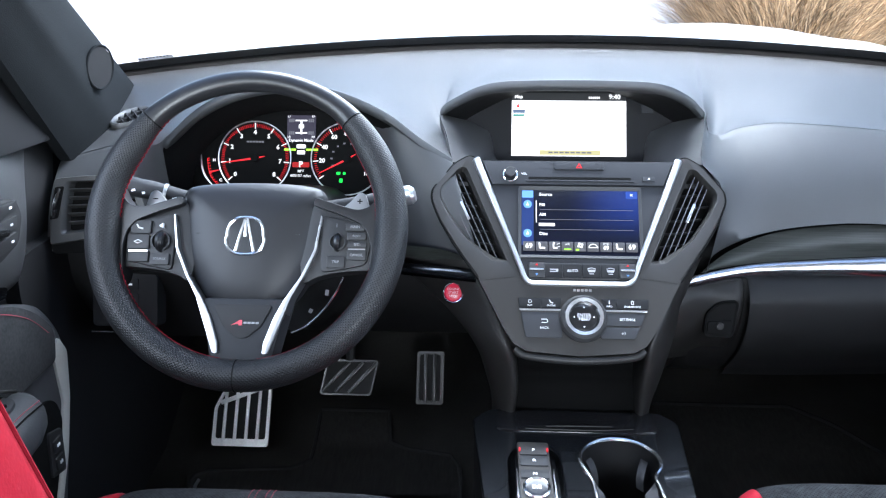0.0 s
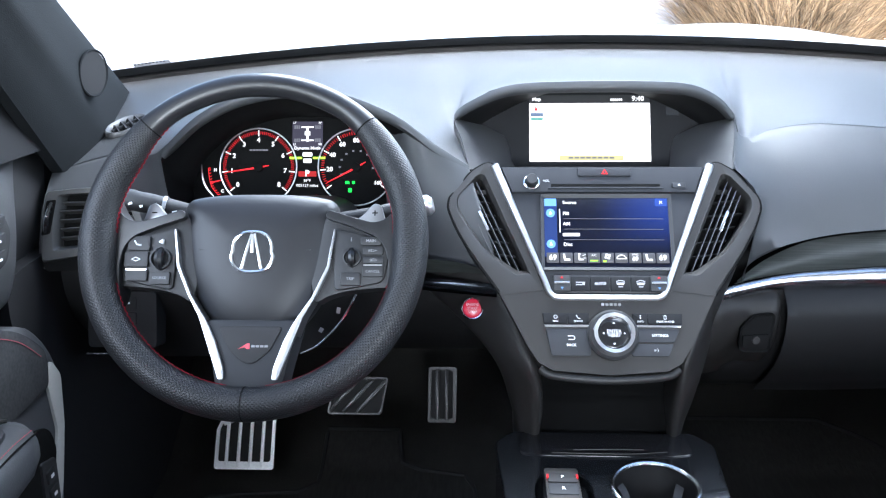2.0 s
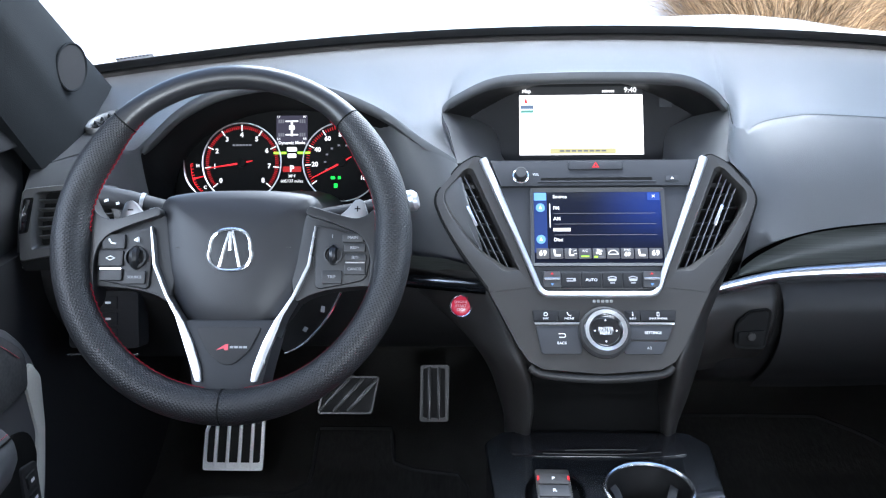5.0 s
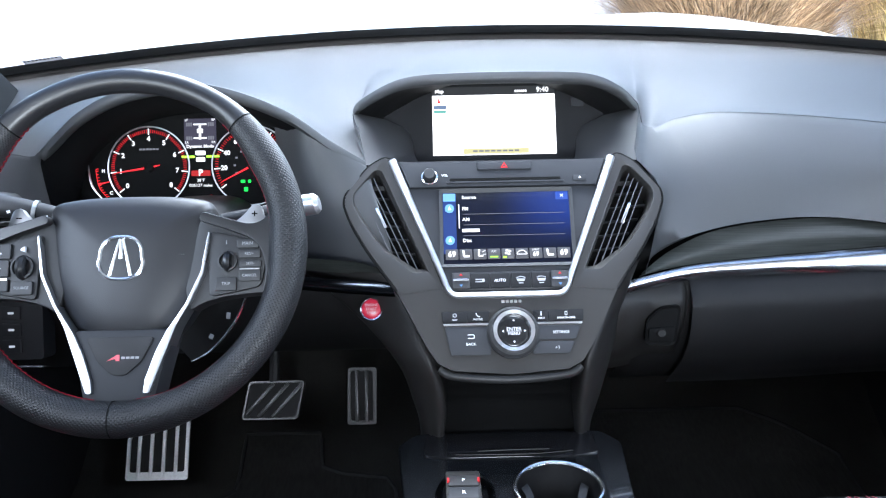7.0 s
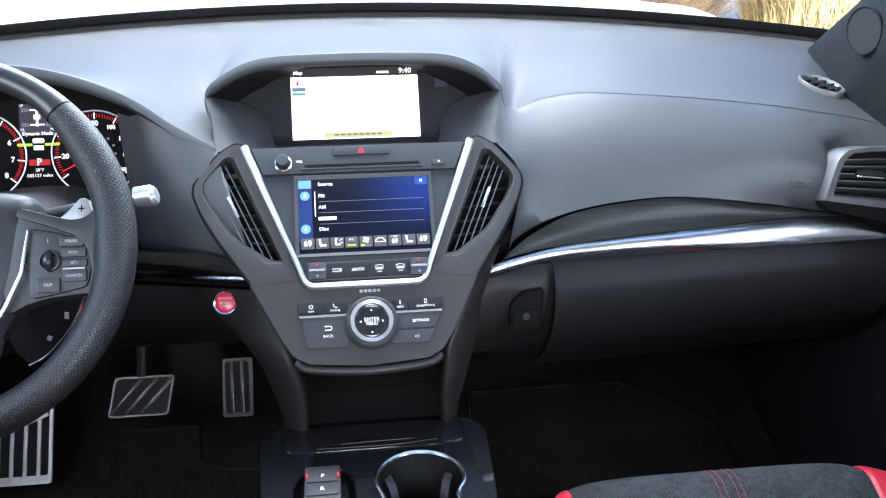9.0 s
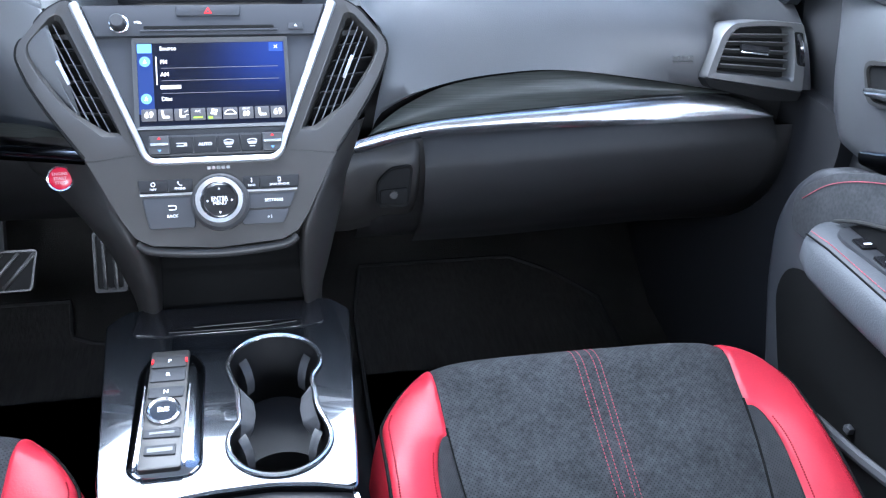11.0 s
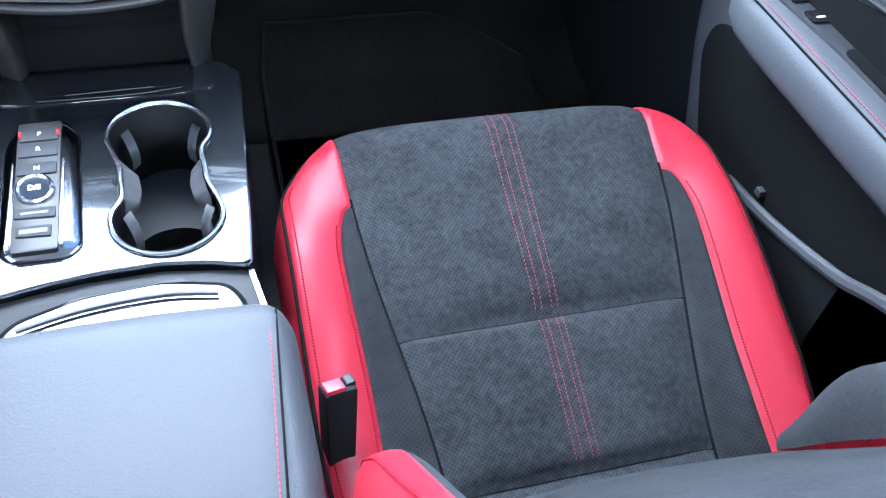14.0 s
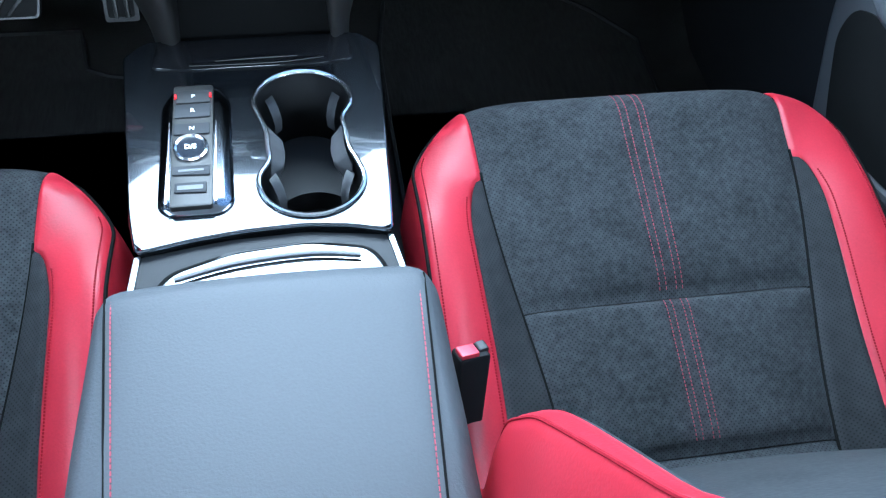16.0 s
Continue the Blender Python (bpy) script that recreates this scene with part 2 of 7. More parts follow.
def box(sx, sy, sz, m=Matrix(), bevel=0.0, seg=2):
    bm = bmesh.new()
    bmesh.ops.create_cube(bm, size=1)
    bmesh.ops.scale(bm, vec=(sx, sy, sz), verts=bm.verts[:])
    if bevel:
        bmesh.ops.bevel(bm, geom=bm.edges[:], offset=bevel, segments=seg, affect="EDGES", profile=0.6)
    return xf(bm, m)


def rounded(pts, r, n=4):
    """A closed outline with its corners rounded."""
    out = []
    k = len(pts)
    rs = r if isinstance(r, (list, tuple)) else [r] * k
    for i in range(k):
        p, a, b = Vector(pts[i]), Vector(pts[i - 1]), Vector(pts[(i + 1) % k])
        q = min(rs[i], (a - p).length * 0.45, (b - p).length * 0.45)
        s, e = p + (a - p).normalized() * q, p + (b - p).normalized() * q
        for j in range(n + 1):
            t = j / n
            out.append(s * (1 - t) ** 2 + p * 2 * t * (1 - t) + e * t * t)
    return [(v.x, v.y) for v in out]


def rect(w, h, r=0.0, cx=0.0, cy=0.0):
    p = [(cx - w / 2, cy - h / 2), (cx + w / 2, cy - h / 2), (cx + w / 2, cy + h / 2), (cx - w / 2, cy + h / 2)]
    return rounded(p, r) if r else p


def prism(pts, z0, z1, m=Matrix(), bevel=0.0, seg=2):
    """An outline in x, y, extruded from z0 to z1, its upper rim bevelled."""
    bm = bmesh.new()
    lo = [bm.verts.new((x, y, z0)) for x, y in pts]
    hi = [bm.verts.new((x, y, z1)) for x, y in pts]
    k = len(pts)
    bm.faces.new(lo)
    top = bm.faces.new(hi)
    for i in range(k):
        bm.faces.new((lo[i], lo[(i + 1) % k], hi[(i + 1) % k], hi[i]))
    bmesh.ops.recalc_face_normals(bm, faces=bm.faces[:])
    if bevel:
        bmesh.ops.bevel(bm, geom=top.edges[:], offset=bevel, segments=seg, affect="EDGES", profile=0.6, clamp_overlap=True)
    bmesh.ops.triangulate(bm, faces=[f for f in bm.faces if len(f.verts) > 4])
    return xf(bm, m)


def resample(pts, n):
    p = np.array(list(pts) + [pts[0]], float)
    d = np.r_[0, np.cumsum(np.linalg.norm(np.diff(p, axis=0), axis=1))]
    s = np.linspace(0, d[-1], n, endpoint=False)
    return [tuple(np.interp(s, d, p[:, k])[i] for k in range(p.shape[1])) for i in range(n)]


def ring(outer, inner, z0, z1, m=Matrix(), n=0, zi=None, bevel=0.0):
    """A flat frame between two outlines, from z0 to z1 high; its inner rim may lie at zi."""
    if n:
        outer, inner = resample(outer, n), resample(inner, n)
    k = len(outer)
    zi = z1 if zi is None else zi
    bm = bmesh.new()
    a = [bm.verts.new((x, y, z1)) for x, y in outer]
    b = [bm.verts.new((x, y, zi)) for x, y in inner]
    c = [bm.verts.new((x, y, z0)) for x, y in outer]
    d = [bm.verts.new((x, y, z0)) for x, y in inner]
    for i in range(k):
        j = (i + 1) % k
        for q in ((a[i], a[j], b[j], b[i]), (c[i], d[i], d[j], c[j]), (a[i], c[i], c[j], a[j]), (b[i], b[j], d[j], d[i])):
            bm.faces.new(q)
    bmesh.ops.recalc_face_normals(bm, faces=bm.faces[:])
    if bevel:
        es = [e for e in bm.edges if all(v in a for v in e.verts)] if k < 60 else []
        if es:
            bmesh.ops.bevel(bm, geom=es, offset=bevel, segments=2, affect="EDGES", profile=0.6)
    return xf(bm, m)


def bands(levels, m=Matrix()):
    """Strips between outlines of equal count, each at its own height or heights."""
    bm = bmesh.new()
    vs = [[bm.verts.new((x, y, z[i] if isinstance(z, list) else z)) for i, (x, y) in enumerate(o)] for o, z in levels]
    k = len(vs[0])
    for a, b in zip(vs, vs[1:]):
        for i in range(k):
            bm.faces.new((a[i], a[(i + 1) % k], b[(i + 1) % k], b[i]))
    return xf(bm, m)


def blend(a, b, t):
    """An outline between two of equal count."""
    return [(p[0] + (q[0] - p[0]) * t, p[1] + (q[1] - p[1]) * t) for p, q in zip(a, b)]


def inside(x, y, poly):
    """Whether a point lies within an outline."""
    hit = False
    for (ax, ay), (bx, by) in zip(poly, poly[1:] + poly[:1]):
        if (ay > y) != (by > y) and x < ax + (y - ay) * (bx - ax) / (by - ay):
            hit = not hit
    return hit


def spline(pts, n, closed=False):
    """n points on a smooth curve through pts."""
    p = [Vector(q) for q in pts]
    k = len(p)
    out = []
    span = k if closed else k - 1
    for i in range(n):
        u = i * span / (n if closed else n - 1)
        j = min(int(u), span - 1)
        t = u - j
        g = (lambda q: p[q % k]) if closed else (lambda q: p[max(0, min(k - 1, q))])
        a, b, c, d = g(j - 1), g(j), g(j + 1), g(j + 2)
        out.append(0.5 * (2 * b + (c - a) * t + (2 * a - 5 * b + 4 * c - d) * t * t + (3 * b - a - 3 * c + d) * t ** 3))
    return out


def tube(pts, r, seg=10, closed=False, flat=1.0, up=(0, 0, 1), m=Matrix()):
    """A round bar along pts; r: its radius, or one at each point; flat: its height over its width."""
    p = [Vector(q) for q in pts]
    k = len(p)
    rs = r if isinstance(r, (list, tuple)) else [r] * k
    bm = bmesh.new()
    rows = []
    for i in range(k):
        d = (p[(i + 1) % k] - p[i - 1]) if closed else (p[min(i + 1, k - 1)] - p[max(i - 1, 0)])
        d.normalize()
        side = d.cross(Vector(up))
        if side.length < 1e-4:
            side = d.cross(Vector((1, 0, 0)))
        side.normalize()
        top = side.cross(d)
        rows.append([bm.verts.new(p[i] + side * rs[i] * math.cos(2 * math.pi * j / seg) + top * rs[i] * flat * math.sin(2 * math.pi * j / seg)) for j in range(seg)])
    uv = bm.loops.layers.uv.new("UVMap")
    run = 0.0
    ravg = sum(rs) / k
    for i in range(k if closed else k - 1):
        a, b = rows[i], rows[(i + 1) % k]
        step = (p[(i + 1) % k] - p[i]).length
        for j in range(seg):
            f = bm.faces.new((a[j], a[(j + 1) % seg], b[(j + 1) % seg], b[j]))
            v0, v1 = (2 * math.pi * ravg * q / seg for q in (j, j + 1))
            for lp, c in zip(f.loops, ((run, v0), (run, v1), (run + step, v1), (run + step, v0))):
                lp[uv].uv = c
        run += step
    if not closed:
        bm.faces.new(rows[0])
        bm.faces.new(rows[-1][::-1])
    return xf(bm, m)


def lathe(profile, seg=32, m=Matrix()):
    """Radius and height pairs turned about z."""
    bm = bmesh.new()
    rows = [[bm.verts.new((max(r, 1e-5) * math.cos(2 * math.pi * j / seg), max(r, 1e-5) * math.sin(2 * math.pi * j / seg), z)) for j in range(seg)] for r, z in profile]
    for a, b in zip(rows, rows[1:]):
        for j in range(seg):
            bm.faces.new((a[j], a[(j + 1) % seg], b[(j + 1) % seg], b[j]))
    bmesh.ops.remove_doubles(bm, verts=bm.verts[:], dist=2e-5)
    return xf(bm, m)


def skin(rows, thick=0.0, closed=False):
    """A sheet over rows of points, given a thickness away from its normal."""
    bm = bmesh.new()
    vs = [[bm.verts.new(p) for p in r] for r in rows]
    w = len(vs[0])
    uv = bm.loops.layers.uv.new("UVMap")
    run, mid = 0.0, len(rows) // 2
    across = [0.0]
    for j in range(w):
        across.append(across[-1] + (Vector(rows[mid][(j + 1) % w]) - Vector(rows[mid][j])).length)
    for r, (a, b) in enumerate(zip(vs, vs[1:])):
        step = (Vector(rows[r + 1][w // 2]) - Vector(rows[r][w // 2])).length
        for j in range(w if closed else w - 1):
            f = bm.faces.new((a[j], a[(j + 1) % w], b[(j + 1) % w], b[j]))
            for lp, c in zip(f.loops, ((across[j], run), (across[j + 1], run), (across[j + 1], run + step), (across[j], run + step))):
                lp[uv].uv = c
        run += step
    if thick:
        bmesh.ops.solidify(bm, geom=bm.faces[:], thickness=thick)
    return bm


def loft(rings):
    """A closed body through rings of equal count, capped at both ends."""
    bm = bmesh.new()
    vs = [[bm.verts.new(p) for p in r] for r in rings]
    w = len(vs[0])
    for a, b in zip(vs, vs[1:]):
        for j in range(w):
            bm.faces.new((a[j], a[(j + 1) % w], b[(j + 1) % w], b[j]))
    bm.faces.new(vs[0])
    bm.faces.new(vs[-1][::-1])
    bmesh.ops.triangulate(bm, faces=[f for f in bm.faces if len(f.verts) > 4])
    return bm


def frame_of(o, y, n):
    """A pose with its origin, its local y and its local z."""
    z = Vector(n).normalized()
    y = Vector(y).normalized()
    x = y.cross(z)
    r = Matrix((x, y, z)).transposed().to_4x4()
    r.translation = Vector(o)
    return r


def lettering(body, size, m, material, parent, name="lettering", bold=0.0, align="CENTER"):
    c = bpy.data.curves.new(name, "FONT")
    c.body, c.size, c.align_x, c.align_y, c.extrude, c.offset, c.resolution_u = body, size, align, "CENTER", 0.0002, bold, 2
    tmp = bpy.data.objects.new(name, c)
    me = bpy.data.meshes.new_from_object(tmp)
    bpy.data.objects.remove(tmp)
    bpy.data.curves.remove(c)
    me.materials.clear()
    me.materials.append(material)
    me.transform(m)
    ob = new(name, me)
    ob.parent = parent
    return ob


def at(x, y, z=0.0):
    return Matrix.Translation((x, y, z))


def smooth(a, b, x):
    t = max(0.0, min(1.0, (x - a) / (b - a)))
    return t * t * (3 - 2 * t)

# ---- setting: ground, car shell, windshield ----
ground = single("ground", box(400, 400, 0.2, at(0, 0, -0.1)), ASPH, "pale sunlit asphalt of a parking place", "ground", kind="structure")


def engine_hood():
    rows = []
    for i in range(25):
        x = -0.86 + 1.72 * i / 24
        row = []
        for j in range(14):
            y = 1.74 + 1.12 * j / 13
            z = 1.142 - 0.055 * (x / 0.86) ** 2 - 0.10 * smooth(2.1, 3.1, y) + 0.012 * smooth(0.35, 0.5, abs(x)) * smooth(0.8, 0.6, abs(x))
            row.append((x, y, z))
        rows.append(row)
    return skin(rows, 0.02)


single("engine_hood", engine_hood(), CARW, "white painted engine hood of the car, in full daylight", "car hood", kind="structure")
# cowl and wiper arms below the glass
single("cowl", skin([[(x, 1.615 + 0.14 * k - 0.03 * (x / 0.8) ** 2, 1.168 - 0.07 * x * x - 0.022 * k) for k in (0, 0.5, 1)] for x in np.linspace(-0.84, 0.84, 30)], 0.012), BLACK, "black plastic cowl under the windshield", "cowl", kind="structure")

# added sheet, out of view: keeps windshield light off the toe board
single("cowl_light_block", box(1.70, 0.50, 0.02, at(0, 1.66, 1.055)), DARK, "unseen dark sheet under the cowl that blocks stray light", "cowl", kind="structure")


def glass_at(x, s):
    """A point of the windshield: s = 0 at its base, 1 at the roof."""
    return (x * (1 - 0.16 * s), 1.635 - 0.10 * (x / 0.8) ** 2 - 0.86 * s, 1.186 - 0.07 * x * x + 0.40 * s)


ws = single("windshield", skin([[glass_at(x, s) for s in np.linspace(0, 1, 8)] for x in np.linspace(-0.80, 0.80, 22)]), GLASS, "clear curved windshield glass", "windshield", kind="structure")
ws.visible_shadow = False
# black printed border along the base of the glass
single("windshield_border", skin([[(x, 1.608 - 0.10 * (x / 0.8) ** 2, 1.172 - 0.07 * x * x)] + [glass_at(x, s) for s in (0.0, 0.02, 0.040)] for x in np.linspace(-0.87, 0.87, 44)], 0.004), BLACK, "black printed border along the windshield's base", "trim", kind="structure")
vinb = thing("inspection_sticker", "pale strip of small marks low on the windshield", "sticker")
part("strip", skin([[Vector(glass_at(x, s)) + Vector((0, -0.012, 0.002)) for s in (0.035, 0.052)] for x in (-0.765, -0.735, -0.705)], 0.001), GREYT, vinb)
tagged(part("marks", joined(*[skin([[Vector(glass_at(-0.763 + 0.006 * k + dx, q)) + Vector((0, -0.0135, 0.0022)) for q in (0.044, 0.050)] for dx in (0, 0.0035)], 0.0005) for k in range(9)]), BLACK, vinb), kind="stuff")

# roof, rear and sides
single("ceiling", box(1.5, 2.75, 0.05, at(0, -0.62, 1.625)), HEAD, "pale grey cloth headliner", "headliner", kind="structure")
single("floor", box(1.62, 4.1, 0.04, at(0, -0.3, 0.36)), CARPET, "black carpeted car floor", "floor", kind="structure")
single("wall_rear", box(1.6, 0.06, 1.02, at(0, -2.0, 0.85)), DARK, "dark back of the cabin", "wall", kind="structure")
for s in (-1, 1):
    single("wall_side", box(0.06, 1.9, 0.96, at(s * 0.83, -1.05, 0.82)), DOORM, "dark side of the cabin behind the door", "wall", kind="structure")
    single("pillar_middle", box(0.07, 0.12, 0.62, at(s * 0.80, -0.08, 1.32), 0.01), HEAD, "grey cloth covered middle pillar", "pillar", kind="structure")
    single("roof_rail", box(0.07, 2.75, 0.10, at(s * 0.77, -0.62, 1.57), 0.01), HEAD, "grey roof rail trim", "trim", kind="structure")
    single("hinge_pillar", box(0.05, 0.30, 0.22, at(s * 0.845, 1.18, 0.99)), SAIL, "black hinge pillar beside the dashboard", "pillar", kind="structure")
    # added sheet outside the kick panel, shuts daylight out of the footwell
    single("fender_light_block", box(0.03, 0.95, 0.64, at(s * 0.862, 1.50, 0.67)), DARK, "added dark sheet beside the footwell that blocks daylight", "wall", kind="structure")
    # sill, kick panel, toe board
    single("kick_panel", prism(rounded([(1.05, 0.38), (1.72, 0.38), (1.72, 0.95), (1.02, 0.95)], 0.05), 0, 0.03, Matrix(((0, 0, s, s * 0.768), (1, 0, 0, 0), (0, 1, 0, 0), (0, 0, 0, 1)))), SAIL, "black plastic kick panel beside the footwell", "trim", kind="structure")
single("toe_board", skin([[(x, 1.30 + 0.12 * k, 0.385 + (0.0, 0.015, 0.08, 0.18, 0.32, 0.5)[k]) for k in range(6)] for x in np.linspace(-0.78, 0.78, 9)], 0.02), CARPET, "black carpet rising to the bulkhead", "floor", kind="structure")
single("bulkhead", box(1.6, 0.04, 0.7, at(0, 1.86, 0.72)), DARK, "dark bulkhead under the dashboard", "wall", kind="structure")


def pillar(s):
    """A front pillar's trim, from the dashboard's corner up along the windshield."""
    rings = []
    for k in range(14):
        t = k / 13
        f = Vector((s * (0.776 - 0.10 * t), 1.535 - 0.80 * t, 1.090 + 0.47 * t))
        w = 0.24 * (1 - t) + 0.06
        ins = Vector((s * (0.742 - 0.10 * t), f.y - 0.07 - 0.10 * (1 - t), f.z - 0.010))
        ins2 = Vector((s * (0.742 - 0.09 * t), f.y - w * 0.8, f.z - 0.03))
        back = Vector((s * (0.770 - 0.09 * t), f.y - w * 1.15, f.z - 0.04))
        out = Vector((s * (0.86 - 0.09 * t), f.y - w * 0.6, f.z))
        rings.append(spline([f, ins, ins2, back, out], 20, True))
    return loft(rings)


for s in (-1, 1):
    pl = thing("pillar_front", "dark grey cloth front pillar with a round speaker grille", "pillar", kind="structure")
    part("cover", pillar(s), PILLAR, pl)
    m = frame_of((s * 0.717, 1.245, 1.183), (0, -0.35, 0.94), (-s, -0.22, 0.05))
    part("sail_trim", prism(rounded([(0.88, 1.10), (1.30, 1.085), (1.22, 1.22), (1.02, 1.36), (0.94, 1.36)], 0.03), 0, 0.03, Matrix(((0, 0, -s, s * 0.785), (1, 0, 0, 0), (0, 1, 0, 0), (0, 0, 0, 1))), 0.008), SAIL, pl, "black trim behind the pillar")
    part("grille_rim", lathe([(0.034, 0), (0.034, 0.0035), (0.0325, 0.0045), (0.0305, 0.003)], 40, m), PILLAR, pl, "raised round rim of the speaker")
    part("speaker_grille", lathe([(0.0, 0.0035), (0.0305, 0.0025)], 40, m), SAIL, pl, "fine dark speaker mesh")

# ---- outside: ornamental grasses ----


def grass_clump(cx, cy, r, h, n, seed, spread):
    rnd = random.Random(seed)
    vs, fs = [], []
    for i in range(n):
        a, q = rnd.uniform(0, 6.283), r * 0.75 * math.sqrt(rnd.random())
        b = Vector((cx + q * math.cos(a), cy + q * math.sin(a), 0))
        lean = rnd.uniform(0.15, 1.0) * spread
        d = Vector((math.cos(a) * lean + rnd.uniform(-.35, .35), math.sin(a) * lean + rnd.uniform(-.35, .35), 0))
        hh = h * rnd.uniform(0.55, 1.05)
        w = rnd.uniform(0.004, 0.010)
        sd = Vector((-math.sin(a), math.cos(a), 0)) * w
        k0 = len(vs)
        for k in range(5):
            t = k / 4
            p = b + d * (t ** 1.8) * 0.75 + Vector((0, 0, hh * (t - 0.32 * t ** 3 * lean)))
            vs += [p - sd * (1 - t * 0.8), p + sd * (1 - t * 0.8)]
        for k in range(4):
            j = k0 + 2 * k
            fs.append((j, j + 1, j + 3, j + 2))
    me = bpy.data.meshes.new("grass")
    me.from_pydata(vs, [], fs)
    return me


def shrub(name, cx, cy, r, h, n, seed, material, label, spread=1.0):
    me = grass_clump(cx, cy, r, h, n, seed, spread)
    me.materials.append(material)
    return tagged(new(name, me), label, "ornamental grass", kind="stuff")


shrub("dry_grass_clump", 2.05, 6.3, 0.75, 1.35, 9000, 3, DRY, "dense clump of dry brown ornamental grass by the parking place")
shrub("dry_grass_clump", 2.75, 8.2, 0.9, 1.3, 4000, 5, DRY, "dense clump of dry brown ornamental grass by the parking place")
shrub("yellow_grass_clump", 3.9, 6.6, 0.9, 1.35, 5000, 4, STRAW, "upright clump of straw-yellow ornamental grass", 0.5)

# ---- dashboard ----
dash = thing("dashboard", "dark grey soft-touch dashboard under the windshield", "dashboard")
BROW_L = [(-0.775, 1.20, 1.050), (-0.69, 1.235, 1.068), (-0.625, 1.19, 1.075), (-0.585, 1.145, 1.098), (-0.53, 1.128, 1.142), (-0.47, 1.120, 1.170), (-0.40, 1.118, 1.180), (-0.335, 1.125, 1.168), (-0.27, 1.135, 1.138), (-0.222, 1.143, 1.100), (-0.176, 1.150, 1.068)]
BROW_M = [(-0.176, 1.150, 1.068), (-0.186, 1.20, 1.092), (-0.199, 1.256, 1.119), (-0.166, 1.225, 1.148), (-0.12, 1.206, 1.168), (-0.05, 1.20, 1.173), (0.05, 1.20, 1.173), (0.12, 1.206, 1.168), (0.166, 1.225, 1.148), (0.199, 1.256, 1.119)]
BROW_R = [(0.199, 1.256, 1.119), (0.24, 1.262, 1.112), (0.30, 1.252, 1.107), (0.45, 1.245, 1.098), (0.58, 1.24, 1.084), (0.70, 1.23, 1.066), (0.775, 1.21, 1.050)]


def base_line(x):
    return Vector((x, 1.615 - 0.10 * (x / 0.8) ** 2, 1.176 - 0.07 * x * x))


def top_skin(brow, xs, n):
    """The top of the dashboard from its front edge to the glass."""
    rows = []
    for i, c in enumerate(spline(brow, n)):
        b = base_line(xs[0] + (xs[1] - xs[0]) * i / (n - 1))
        row = [c + Vector((0, 0.016, -0.017)), c + Vector((0, 0.004, -0.0155)), c + Vector((0, -0.001, -0.010)), c + Vector((0, 0.0, -0.004))]
        for k in range(21):
            t = (k / 20) ** 1.6
            p = c.lerp(b, t)
            flat = base_line(p.x).z - 0.030 * ((b.y - p.y) / 0.4) - 0.035 * max(0, (b.y - p.y) / 0.4) ** 2
            w = smooth(0.0, 0.5, t)
            p.z = c.z * (1 - w) + flat * w if c.z > flat else c.z * (1 - t) ** 2 + flat * (1 - (1 - t) ** 2)
            row.append(p + Vector((0, 0.004, 0)) * (k == 0))
        rows.append(row)
    return rows


rows = top_skin(BROW_L, (-0.80, -0.27), 60)[:-1] + top_skin(BROW_M, (-0.27, 0.26), 61)
part("top_pad", skin(rows, 0.006), DASH, dash, "grey grained top pad, pale with sky light", 60)


def face_rows(top, bottom, bulge, n, steps=12, tuck=0.03):
    a, b = spline(top, n), spline(bottom, n)
    out = []
    for p, q in zip(a, b):
        r = []
        for k in range(steps + 1):
            t = (k / steps) ** 1.35
            v = p.lerp(q, t)
            v.y -= bulge * math.sin(math.pi * t) * (1 - 0.3 * t)
            v.z += bulge * 0.7 * math.sin(math.pi * t)
            r.append(v)
        r.append(q + Vector((0, tuck * 0.4, -0.004)))
        r.append(q + Vector((0, tuck, 0.0)))
        out.append(r)
    return out


pad_bottom = [(0.180, 1.085, 0.925), (0.205, 1.115, 0.951), (0.27, 1.130, 0.972), (0.344, 1.135, 0.983), (0.43, 1.137, 0.985), (0.543, 1.135, 0.971), (0.64, 1.13, 0.957), (0.70, 1.125, 0.955), (0.775, 1.12, 0.955)]
pad_top = [(0.199, 1.257, 1.118), (0.206, 1.228, 1.082), (0.228, 1.240, 1.090), (0.250, 1.250, 1.097), (0.290, 1.254, 1.103), (0.331, 1.252, 1.1045), (0.45, 1.245, 1.097), (0.58, 1.24, 1.083), (0.66, 1.234, 1.071), (0.71, 1.228, 1.063), (0.775, 1.21, 1.049)]
edge = spline([(0.199, 1.256, 1.119), (0.187, 1.205, 1.094), (0.174, 1.152, 1.068), (0.196, 1.128, 1.045), (0.203, 1.118, 1.015), (0.190, 1.095, 0.975), (0.180, 1.082, 0.930)], 15)
rows = face_rows(pad_top, pad_bottom, 0.012, 60)
for f in rows:
    for k in range(1, 12):
        above = smooth(1.036, 1.056, f[k].z)
        f[k].y -= 0.026 * smooth(0.40, 0.61, f[k].x) * smooth(0.652 + 0.11 * above, 0.630, f[k].x) * math.sin(math.pi * (k / 12) ** 1.2)
for i in range(16):
    w = smooth(-1, 16, i)
    rows[i] = [Vector(edge[min(k, 14)]).lerp(p, w) for k, p in enumerate(rows[i])]
rows = [[p for p in reversed(u[4:])] + f[1:] for u, f in zip(top_skin(BROW_R[:1] + pad_top[1:], (0.26, 0.80), 60), rows)]
part("passenger_pad", skin(rows, 0.005), DASH, dash, "grey grained pad running from the glass down to the passenger's trim", 75)
